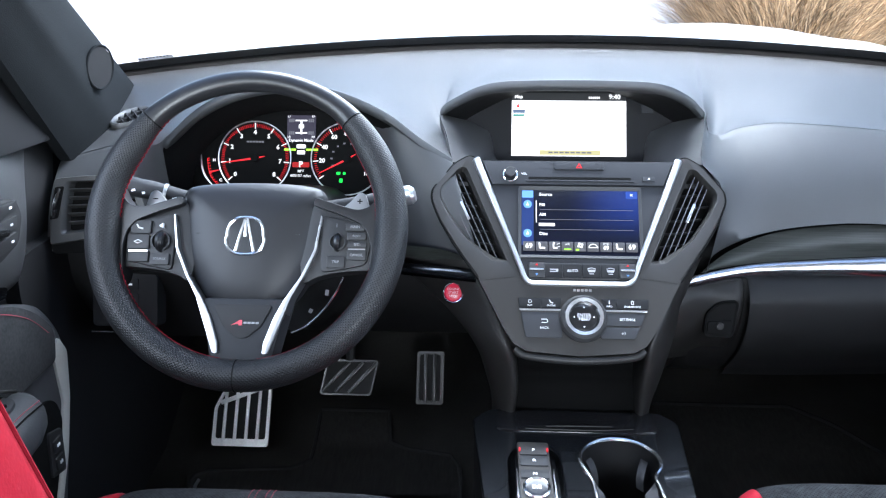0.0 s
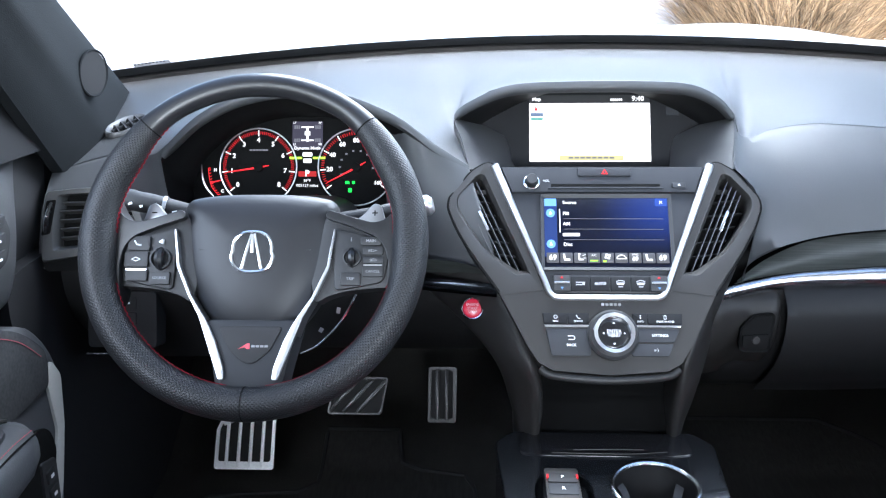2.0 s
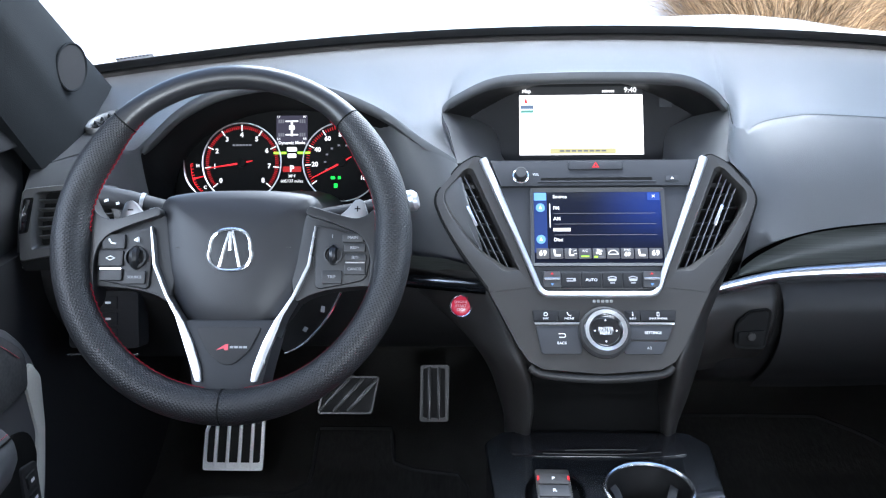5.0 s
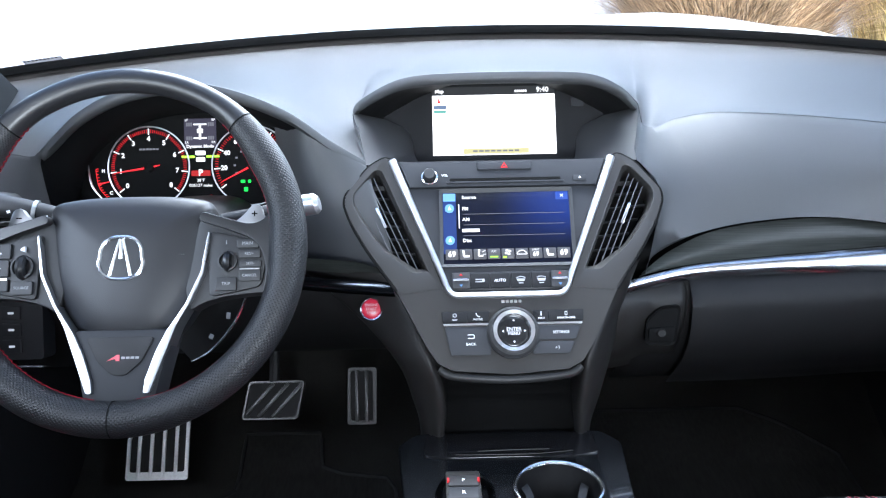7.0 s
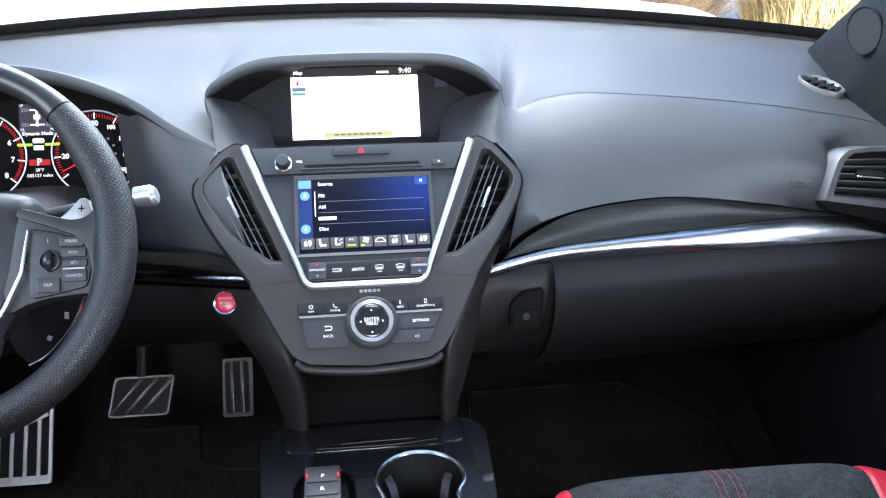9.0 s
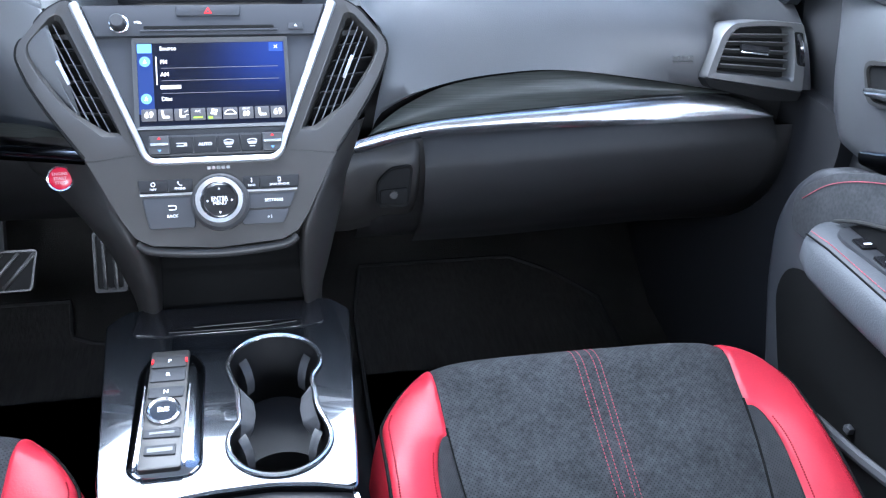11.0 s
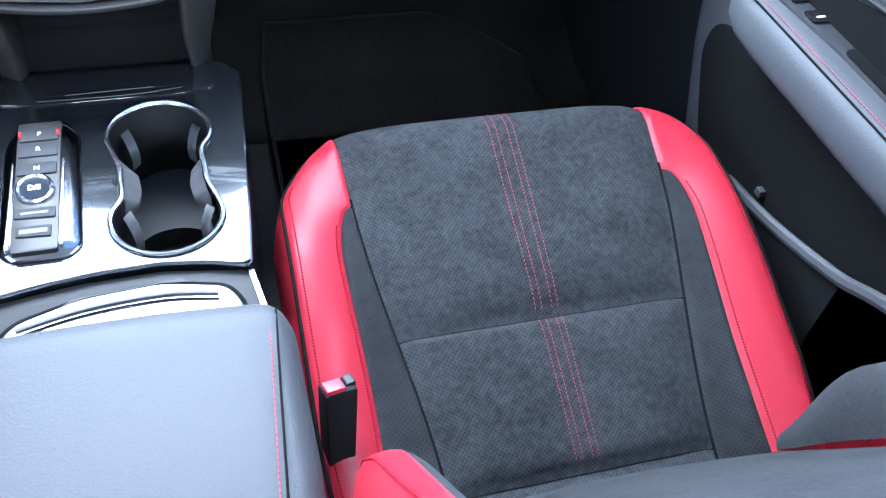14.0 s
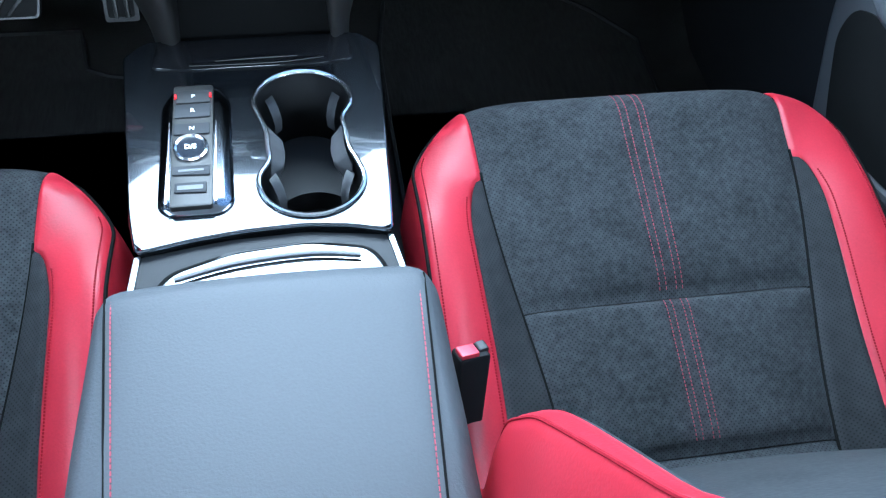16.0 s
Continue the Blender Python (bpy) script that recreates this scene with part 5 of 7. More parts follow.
def gauge(name, cx, r, a0, a1, marks, needle, minor):
    g = part(name, lathe([(0, 0.0008), (r, 0.0008), (r, 0)], 56, K @ at(cx, 0.002)), DARK, cluster, "round dial with white figures and a red needle")
    c0 = Vector((cx, 0.002, 0))
    part("chrome_ring", tube([c0 + Vector((r * math.cos(a), r * math.sin(a), 0.003)) for a in np.linspace(0, 2 * math.pi, 56, endpoint=False)], 0.0011, 6, True, m=K), BLADE, g)
    mn = []
    for i in range(minor + 1):
        a = radians(a0 + (a1 - a0) * i / minor)
        rr = r * 0.93
        q = [c0 + Vector((rr * math.cos(a), rr * math.sin(a), 0.0016)), c0 + Vector((rr * 0.91 * math.cos(a), rr * 0.91 * math.sin(a), 0.0016))]
        mn.append(tube(q, 0.00032, 4))
    for i, w in enumerate(marks):
        a = radians(a0 + (a1 - a0) * i / (len(marks) - 1))
        rr = r * 0.955
        part("major_tick", tube([c0 + Vector((rr * math.cos(a), rr * math.sin(a), 0.002)), c0 + Vector((rr * 0.84 * math.cos(a), rr * 0.84 * math.sin(a), 0.002))], 0.0008, 4, m=K), G_WHITE, g)
        if w:
            lettering(w, r * (0.165 if len(w) < 3 else 0.135), K @ at(cx + r * 0.70 * math.cos(a), 0.002 + r * 0.70 * math.sin(a), 0.0022), G_WHITE, g, bold=0.00025)
    tagged(part("minor_scale", xf(joined(*mn), K), G_RED, g), kind="stuff")
    a = radians(needle)
    part("needle", tube([c0 + Vector((r * 0.28 * -math.cos(a), r * 0.28 * -math.sin(a), 0.004)), c0, c0 + Vector((r * 0.86 * math.cos(a), r * 0.86 * math.sin(a), 0.004))], [0.0006, 0.0016, 0.0006], 6, m=K), G_RED, g)
    part("hub", lathe([(0, 0.0055), (r * 0.11, 0.005), (r * 0.12, 0.001)], 24, K @ at(cx, 0.002)), DARK, g)
    return g


tg = gauge("tachometer", -0.071, 0.056, 220, -40, [str(i) for i in range(9)], 189, 80)
part("unit_bars", joined(*[prism(rect(0.0036, 0.0024, 0, -0.071 - 0.0115 + 0.0046 * k, 0.027), 0.001, 0.0018, K) for k in range(6)]), G_GREY, tg)
sg = gauge("speedometer", 0.071, 0.055, 216, -36, ["", "20", "40", "60", "80", "100", "120", "140", "160"], 208, 64)
part("inner_figures", joined(*[prism(rect(0.0032, 0.0024, 0, 0.071 + 0.024 * math.cos(radians(205 - 26 * k)), 0.002 + 0.024 * math.sin(radians(205 - 26 * k))), 0.001, 0.0018, K) for k in range(9)]), G_GREY, sg)
part("green_lamp", joined(prism(rect(0.006, 0.004, 0.001, 0.058, -0.020), 0.001, 0.002, K), prism(rect(0.005, 0.006, 0.001, 0.062, -0.031), 0.001, 0.002, K), prism(rect(0.004, 0.004, 0.001, 0.067, -0.020), 0.001, 0.002, K)), G_GREEN, sg)
for s, w in ((-1, ("H", "C")), (1, ("F", "E"))):
    g = part("side_gauge", tube([(s * p.x, p.y, 0.002) for p in spline([(0.1547, 0.008, 0), (0.1523, -0.014, 0), (0.1463, -0.028, 0), (0.1363, -0.040, 0)], 20)], [0.0004 + 0.0012 * math.sin(math.pi * (k + 1) / 21) for k in range(20)], 6, m=K), BLADE, cluster, "narrow curved side gauge")
    sc = spline([(0.1447, 0.0005, 0), (0.1427, -0.015, 0), (0.1387, -0.0275, 0), (0.1295, -0.0385, 0)], 24)
    part("red_scale", joined(tube([(s * p.x, p.y, 0.0016) for p in sc], 0.0004, 4, m=K), *[tube([(s * p.x, p.y, 0.0016), (s * (p.x - 0.0035), p.y + 0.0008, 0.0016)], 0.0005, 4, m=K) for p in sc[::2]]), G_RED, g)
    part("needle", tube([(s * 0.1240, -0.0165, 0.003), (s * 0.1412, -0.0205 if s < 0 else -0.0140, 0.003)], [0.0006, 0.0013], 6, m=K), G_RED, g)
    for q, x, v in zip(w, (0.1340, 0.1235), (-0.002, -0.0325)):
        lettering(q, 0.0062, K @ at(s * x, v, 0.0022), G_WHITE, g, bold=0.0002)
mid = part("centre_display", prism(rect(0.044, 0.040, 0.001, 0.0, 0.048), 0.0, 0.0016, K), glow("violet_screen", (0.05, 0.045, 0.07), 0.6), cluster, "small violet-grey driver display")
part("axle_picture", joined(prism(rect(0.003, 0.022, 0, 0, 0.050), 0.0015, 0.002, K), prism(rect(0.018, 0.002, 0, 0, 0.060), 0.0015, 0.002, K), prism(rect(0.018, 0.002, 0, 0, 0.041), 0.0015, 0.002, K), prism(rect(0.008, 0.006, 0.001, 0, 0.051), 0.0015, 0.0022, K)), G_WHITE, mid)
tagged(part("bar_marks", joined(*[prism(rect(0.0022, 0.005, 0, x + s * 0.0150, y), 0.0015, 0.002, K) for s in (-1, 1) for x in (-0.003, 0, 0.003) for y in (0.060, 0.041)]), G_GREY, mid), kind="stuff")
for w, x, y in (("LF", -0.0185, 0.066), ("RF", 0.0185, 0.066), ("LR", -0.0185, 0.035), ("RR", 0.0185, 0.035)):
    lettering(w, 0.0045, K @ at(x, y, 0.0018), G_WHITE, mid)
lettering("Dynamic Mode", 0.0062, K @ at(0, 0.0295, 0.0022), G_WHITE, mid, bold=0.00012)
part("lime_bars", joined(prism(rect(0.018, 0.0030, 0.001, -0.017, 0.0155), 0.0005, 0.002, K), prism(rect(0.018, 0.0030, 0.001, 0.017, 0.0155), 0.0005, 0.002, K)), G_AMBER, cluster)
part("car_lamp", joined(prism(rect(0.014, 0.006, 0.002, 0, 0.0205), 0.0005, 0.002, K), prism(rect(0.012, 0.006, 0.001, 0, 0.0115), 0.0005, 0.002, K)), G_WHITE, cluster)
pb = part("gear_sign", prism(rect(0.026, 0.0075, 0.001, 0.0, -0.0075), 0.0005, 0.0018, K), glow("dull_red", (0.42, 0.02, 0.02), 0.7), cluster, "red gear sign")
lettering("P", 0.0125, K @ at(0.0, -0.0072, 0.002), G_WHITE, pb, bold=0.0003)
lettering("38°F", 0.0058, K @ at(0.0, -0.0175, 0.002), G_WHITE, pb)
lettering("005137 miles", 0.0060, K @ at(0.0, -0.0245, 0.002), G_WHITE, pb)
part("belt_lamp", prism([(-0.003, -0.004), (0.003, -0.004), (0.0, 0.005)], 0.0005, 0.002, K @ at(0.014, -0.042)), G_RED, cluster)

# ---- start button and the legs of the stack ----
# height, then x and y of the inner and of the outer edge
LEG = [(0.950, 0.149, 1.066, 0.335, 1.160), (0.925, 0.134, 1.050, 0.300, 1.160), (0.900, 0.118, 1.034, 0.262, 1.166), (0.875, 0.1035, 1.018, 0.205, 1.112), (0.850, 0.091, 1.006, 0.162, 1.064), (0.815, 0.081, 1.006, 0.136, 1.050), (0.775, 0.078, 1.016, 0.123, 1.048), (0.740, 0.080, 1.028, 0.115, 1.052), (0.700, 0.083, 1.040, 0.113, 1.060)]


def leg(s):
    inner = spline([(xi + (0.009 * smooth(0.86, 0.80, z) if s > 0 else 0), yi, z) for z, xi, yi, xo, yo in LEG], 34)
    outer = spline([(min(xo, 0.128 + 0.155 * (z - 0.80) / 0.5) if s > 0 and z > 0.80 else xo, yo if s < 0 or z < 0.86 else min(yo, 1.085), z) for z, xi, yi, xo, yo in LEG], 34)
    rows = []
    for a, b in zip(outer, inner):
        row = [(s * a.x, a.y + 0.20, a.z), (s * a.x, a.y + 0.022, a.z)]
        for k in range(15):
            t = k / 14
            p = a.lerp(b, 0.5 - 0.5 * math.cos(math.pi * t))
            row.append((s * p.x, p.y - 0.012 * math.sin(math.pi * t ** 1.3) * smooth(0.93, 0.87, p.z) + 0.016 * (1 - t) ** 5 + 0.012 * t ** 6, p.z))
        row += [(s * b.x, b.y + 0.022, b.z), (s * b.x, b.y + 0.16, b.z)]
        rows.append(row)
    return skin(rows, 0.004)


for s in (-1, 1):
    part("leg", leg(s), LEGM, stack, "dark curved leg running down to the console", 70)
# the pocket's shade is put into the colour of its back
part("pocket_back", skin([[(x, 1.10 - 0.02 * k, 0.86 - 0.05 * k) for k in range(4)] for x in (-0.10, -0.05, 0, 0.05, 0.10)], 0.01), DARK, stack, "open pocket under the keys, its shade put into a near-black colour")
sb = thing("start_button", "round red engine start button with a chrome ring", "button")
B = frame_of((-0.1705, 1.069, 0.8965), (0, 0.45, 0.9), (0, -0.9, 0.45))
part("chrome_ring", lathe([(0.0150, -0.012), (0.0150, 0.003), (0.0140, 0.005), (0.0125, 0.004)], 40, B), CHROME, sb)
part("cap", lathe([(0, 0.0045), (0.009, 0.0045), (0.0125, 0.0025)], 40, B), REDB, sb, "lit red cap")
for k, w in enumerate(("ENGINE", "START", "STOP")):
    lettering(w, 0.0048, B @ at(0, 0.005 - 0.005 * k, 0.0047), GREYT, sb)
# switches beside the driver's knee
ks = thing("knee_switch_panel", "dark panel of small switches beside the steering column", "control panel")
KS = frame_of((-0.668, 1.125, 0.852), (0, 0.3, 0.95), (0, -0.95, 0.3))
part("panel", prism(rect(0.10, 0.080, 0.008), -0.03, 0.004, KS, 0.003), SAIL, ks)
for i in range(2):
    for j in range(3):
        k = part("switch", prism(rect(0.026, 0.018, 0.002, -0.022 + 0.030 * i, 0.024 - 0.0225 * j), 0.003, 0.006, KS, 0.001), SAIL, ks)
        part("mark", prism(rect(0.008, 0.003, 0.001, -0.022 + 0.030 * i, 0.024 - 0.0225 * j), 0.0055, 0.0064, KS), WHITE, k)
part("chrome_line", prism(rect(0.10, 0.002, 0, 0, -0.048), 0.0, 0.007, KS), CHROME, ks)

# ---- side vents and corner outlets ----


def side_vent(s):
    v = thing("side_vent", "rectangular air vent with level slats in a satin grey surround", "air vent", "vents at the dashboard's ends")
    M = frame_of((s * 0.690, 1.125, 1.012 - 0.006 * (s < 0)), (0, 0.25, 0.97), (0, -0.97, 0.25))
    k = 1.1 if s < 0 else 1.0
    ro = [(-0.0770, -0.036), (-0.058, 0.020), (-0.045, 0.032), (0.0, 0.0360), (0.058, 0.030), (0.0657, -0.0137), (0.0657, -0.0590)]
    ri = [(-0.0586, -0.0270), (-0.0475, 0.0105), (-0.036, 0.0250), (0.0, 0.0262), (0.0355, 0.0250), (0.0429, -0.0134), (0.0442, -0.0397)]
    o = rounded([(s * x * k, y * k) for x, y in ro], [0.004, 0.014, 0.014, 0.03, 0.008, 0.03, 0.006], 5)
    i = rounded([(s * x * k, y * k) for x, y in ri], [0.003, 0.012, 0.010, 0.03, 0.006, 0.03, 0.004], 5)
    part("surround", bands([(o, -0.05), (o, 0.0), (blend(o, i, 0.12), 0.0045), (blend(o, i, 0.75), 0.0040), (blend(o, i, 0.85), 0.002), (i, -0.006), (i, -0.05)], M), VENTM, v, "satin grey surround", 30)
    part("chin", prism(rounded([(s * x * k, y * k) for x, y in ((-0.077, -0.036), (0.0657, -0.0590), (0.060, -0.070), (0.0137, -0.0680), (-0.068, -0.048))], 0.004), -0.05, 0.001, M, 0.003), DARK, v, "dark strip under the vent")
    part("duct", prism(i, -0.020, -0.015, M), DARK, v)
    for y0, y1 in ((0.0165, 0.0145), (0.0075, 0.0040), (-0.0020, -0.0070), (-0.0115, -0.0180), (-0.0210, -0.0290)):
        part("slat", box(0.096 * k, 0.012, 0.0018, M @ pose(s * -0.007 * k, (y0 + y1) / 2 * k, -0.007, 66, 0, s * math.degrees(math.atan2(y1 - y0, 0.09))), 0.0006), VENTM, v)
    part("tab", box(0.040, 0.0085, 0.006, M @ pose(s * -0.009, -0.001, 0.0, -20, 0, -s * 7), 0.002), SAIL, v, "wide adjusting tab")
    part("tab_edge", box(0.039, 0.0025, 0.0065, M @ pose(s * -0.0095, -0.0062, 0.0005, 0, 0, -s * 7), 0.0008), CHROME, v, "chrome edge of the tab")
    part("wheel_slot", prism(rounded([(s * x * k, y * k) for x, y in ((0.0425, 0.0200), (0.0550, 0.0185), (0.0635, -0.025), (0.0520, -0.0225))], 0.003), 0.002, 0.0048, M), DARK, v)
    part("thumb_wheel", tube([(s * (0.0487 + 0.009 * q) * k, (0.016 - 0.037 * q) * k, 0.0035 + 0.005 * math.sin(math.pi * q)) for q in np.linspace(0, 1, 12)], 0.0036, 8, m=M), GLOSS, v)
    part("wheel_mark", tube([(s * (0.0505 + 0.0085 * q) * k, (0.013 - 0.032 * q) * k, 0.0070 + 0.005 * math.sin(math.pi * q)) for q in np.linspace(0, 1, 12)], 0.0009, 6, m=M), CHROME, v)
    c = thing("corner_outlet", "small oval demister outlet in the dashboard's corner", "air vent", "demister outlets")
    N = frame_of((s * 0.709, 1.318, 1.0958), (s * 0.85, 0.51, 0.15), (0, -0.285, 0.958))
    el = [(0.036 * math.cos(a), 0.021 * math.sin(a)) for a in np.linspace(0, 2 * math.pi, 36, endpoint=False)]
    part("rim", bands([([(x * k, y * k) for x, y in el], z) for k, z in ((1.06, -0.010), (1.06, 0.0005), (1.0, 0.0022), (0.94, 0.0018), (0.74, -0.005), (0.74, -0.012))], N), VENTM, c, "pale dished oval rim", 50)
    part("hole", prism([(x * 0.80, y * 0.80) for x, y in el], -0.012, -0.006, N), DARK, c)
    for k in range(4):
        part("fin", box(0.0030, 0.030 - 0.004 * abs(k - 1.5), 0.007, N @ pose(-0.0195 + 0.013 * k, 0, -0.0015, 0, 25, -20)), SAIL, c)
    part("bar", box(0.054, 0.0030, 0.004, N @ at(0, 0, -0.0005)), SAIL, c)


side_vent(-1)
side_vent(1)

# ---- centre console ----
console = thing("center_console", "centre console with a metallic weave top and a push-button gear selector", "center console")
CZ = 0.714
GREYF = mat("grey_rubber", (0.06, 0.06, 0.063), 0.35, grain=500, bump=0.05)
c_out = rounded([(-0.117, 1.064), (-0.139, 1.038), (-0.126, 0.89), (-0.116, 0.780), (-0.108, 0.735), (-0.060, 0.746), (-0.010, 0.753), (0.046, 0.755), (0.090, 0.749), (0.126, 0.738), (0.130, 0.800), (0.134, 0.89), (0.142, 1.038), (0.120, 1.064)], 0.006, 6)
part("body", joined(prism(c_out, 0.38, CZ - 0.115), ring(c_out, [(x * 0.965, (y - 0.9) * 0.98 + 0.9) for x, y in c_out], CZ - 0.12, CZ - 0.014)), GLOSS, console, "glossy black console sides")


def fig8(grow=0.0):
    """The outline of the two joined cup holders."""
    pts = []
    for cx, cy, r, a0, a1 in ((0.0515, 0.9405, 0.0515 + grow, -38, 218), (0.0555, 0.8150, 0.0520 + grow, 142, 398)):
        for a in np.linspace(radians(a0), radians(a1), 30):
            pts.append((cx + r * math.cos(a), cy + r * math.sin(a)))
    return pts


hole = resample([(v.x, v.y) for v in spline([(x, y, 0) for x, y in resample(fig8(), 24)], 96, True)], 96)
start = max(range(96), key=lambda i: hole[i][0] + hole[i][1])
hole = hole[start:] + hole[:start]
o96 = resample(c_out, 96)
if sum(a[0] * b[1] - b[0] * a[1] for a, b in zip(o96, o96[1:])) < 0:
    o96 = o96[::-1]
if sum(a[0] * b[1] - b[0] * a[1] for a, b in zip(hole, hole[1:])) < 0:
    hole = hole[::-1]
# pair the two outlines by direction from the cup holders
oc = []
for x, y in hole:
    d = Vector((x - 0.0535, y - 0.878))
    best = None
    for (ax, ay), (bx, by) in zip(o96, o96[1:] + o96[:1]):
        e = Vector((bx - ax, by - ay))
        den = d.x * e.y - d.y * e.x
        if abs(den) < 1e-12:
            continue
        t = ((ax - 0.0535) * e.y - (ay - 0.878) * e.x) / den
        u = ((ax - 0.0535) * d.y - (ay - 0.878) * d.x) / den
        if t > 0 and -1e-6 <= u <= 1 + 1e-6:
            best = (0.0535 + d.x * t, 0.878 + d.y * t)
    oc.append(best or (x, y))
part("top_plate", ring(oc, hole, CZ - 0.016, CZ), WEAVE, console, "glossy metallic weave top plate")
part("edge_trim", tube([(x, y, CZ - 0.003) for x, y in c_out], 0.0022, 8, True), STEEL, console, "thin bright edge")
cup = part("cup_holder", skin([[(x, y, CZ + 0.001) for x, y in hole], [((x - 0.0535) * 0.985 + 0.0535, (y - 0.878) * 0.985 + 0.878, CZ - 0.012) for x, y in hole], [((x - 0.0535) * 0.90 + 0.0535, (y - 0.878) * 0.95 + 0.878, CZ - 0.105) for x, y in hole]], 0.002, True), BLACK, console, "black double cup holder")
part("cup_floor", prism([((x - 0.0535) * 0.92 + 0.0535, (y - 0.878) * 0.955 + 0.878) for x, y in hole], CZ - 0.100, CZ - 0.093), LOWER, cup)
part("chrome_rim", tube([(x, y, CZ + 0.0015) for x, y in hole], 0.0028, 8, True), CHROME, cup, "chrome rim")
for cx, cy in ((0.0515, 0.9405), (0.0555, 0.8150)):
    if cy < 0.9:
        part("divider", skin([[(cx + 0.046 * math.cos(a), cy + 0.046 * math.sin(a), z) for z in (CZ - 0.066, CZ - 0.068, CZ - 0.104)] for a in np.linspace(0.55, math.pi - 0.55, 16)], 0.003), BLACK, cup, "low wall between the two cups")
    for a in (140, 40) if cy > 0.9 else (146, 34):
        q = radians(a)
        d, sd = Vector((math.cos(q), math.sin(q), 0)), Vector((-math.sin(q), math.cos(q), 0)) * 0.0062
        c = Vector((cx, cy, CZ))
        rowz = [c + d * r + Vector((0, -0.006 * k, z)) for k, (r, z) in enumerate(((0.0485, -0.018), (0.0440, -0.0195), (0.0400, -0.0245), (0.0370, -0.034), (0.0380, -0.044)))]
        part("finger", skin([[p - sd, p, p + sd] for p in rowz], 0.006), GREYF, cup, "grey rubber holding finger")
for x, sx in ((0.0130, 1), (0.0930, -1)):
    part("waist_pad", bands([(rounded([(x - sx * 0.004, 0.838), (x + sx * d, 0.858), (x + sx * (d + 0.0025), 0.880), (x + sx * d, 0.902), (x - sx * 0.004, 0.920)], 0.004), CZ - z) for d, z in ((0.0090, 0.036), (0.0135, 0.026), (0.0140, 0.021), (0.0120, 0.018), (0.0, 0.0070))]), GREYF, cup, "matt grey pad at the waist")
# front tray lid
part("tray_lid", prism(rounded([(-0.105, 1.058), (0.108, 1.058), (0.112, 1.012), (0.08, 1.006), (-0.075, 1.006), (-0.109, 1.012)], 0.008), CZ, CZ + 0.0022, Matrix(), 0.0008), GLOSS, console, "black lid of the front tray")
part("tray_grip", joined(tube(spline([(-0.068, 1.011, CZ + 0.003), (-0.03, 1.0085, CZ + 0.004), (0.03, 1.0085, CZ + 0.004), (0.079, 1.0155, CZ + 0.003)], 20), 0.0007, 6), tube(spline([(-0.04, 1.017, CZ + 0.0035), (0.0, 1.0165, CZ + 0.005), (0.05, 1.0195, CZ + 0.0035)], 14), 0.0007, 6)), PANEL, console)
# gear selector
pod = rounded([(-0.0945, 0.9450), (-0.079, 0.9745), (-0.040, 0.9745), (-0.024, 0.9500), (-0.0195, 0.7865), (-0.031, 0.7745), (-0.080, 0.7745), (-0.0915, 0.7865)], 0.022)
sel = part("selector_plate", bands([([(-0.058 + (x + 0.058) * k, 0.874 + (y - 0.874) * (0.4 * k + 0.6)) for x, y in pod], CZ + z) for k, z in ((1.0, -0.004), (1.0, 0.0006), (0.985, 0.0022), (0.90, 0.0042), (0.80, 0.0062), (0.70, 0.0080), (0.05, 0.0080))]), STEEL, console, "polished gear selector surround", 50)
# chrome slivers modelled for the white reflections along the surround's sides
for pts in ([(-0.0838, 0.905), (-0.0822, 0.905), (-0.0805, 0.784), (-0.0835, 0.784)], [(-0.0378, 0.905), (-0.0362, 0.905), (-0.0345, 0.784), (-0.0372, 0.784)]):
    part("side_glint", prism(rounded(pts, 0.0012), CZ + 0.004, CZ + 0.0115, Matrix(), 0.0012), CHROME, sel, "chrome sliver that stands in for the reflection beside the keys")
part("selector_top", prism(rounded([(-0.0815, 0.9665), (-0.0405, 0.9665), (-0.0385, 0.7795), (-0.079, 0.7795)], 0.004), CZ + 0.004, CZ + 0.0105, Matrix(), 0.002), SHIELD, sel, "satin grey key strip")
ZT = CZ + 0.0105
for y, h, w in ((0.9450, 0.020, "P"), (0.9215, 0.021, "R"), (0.8925, 0.017, "N")):
    kb = part("gear_key", prism(rect(0.036, h, 0.002, -0.0605, y), ZT - 0.002, ZT + 0.0018, Matrix(), 0.001), FACE if w != "P" else LOWER, sel)
    lettering(w, 0.0072, at(-0.0605, y, ZT + 0.0020), WHITE, kb, bold=0.0002)
for x in (-0.0782, -0.0428):
    part("red_lamp", box(0.0022, 0.0060, 0.0030, at(x, 0.9450, ZT + 0.002)), G_RED, sel, "lit red gear lamp")
DT = at(-0.0600, 0.8600, ZT) @ pose(0, 0, 0.002, 13, 0, 0) @ at(0, 0, -ZT)
part("drive_ring", lathe([(0.0172, ZT - 0.001), (0.0170, ZT + 0.004), (0.0152, ZT + 0.0055), (0.0132, ZT + 0.004)], 40, DT), CHROME, sel, "chrome ring of the drive button")
part("drive_button", lathe([(0, ZT + 0.0038), (0.009, ZT + 0.0042), (0.0132, ZT + 0.0040)], 40, DT), GLOSS, sel)
lettering("D/S", 0.0078, DT @ at(0, 0, ZT + 0.0046), WHITE, sel, bold=0.0003)
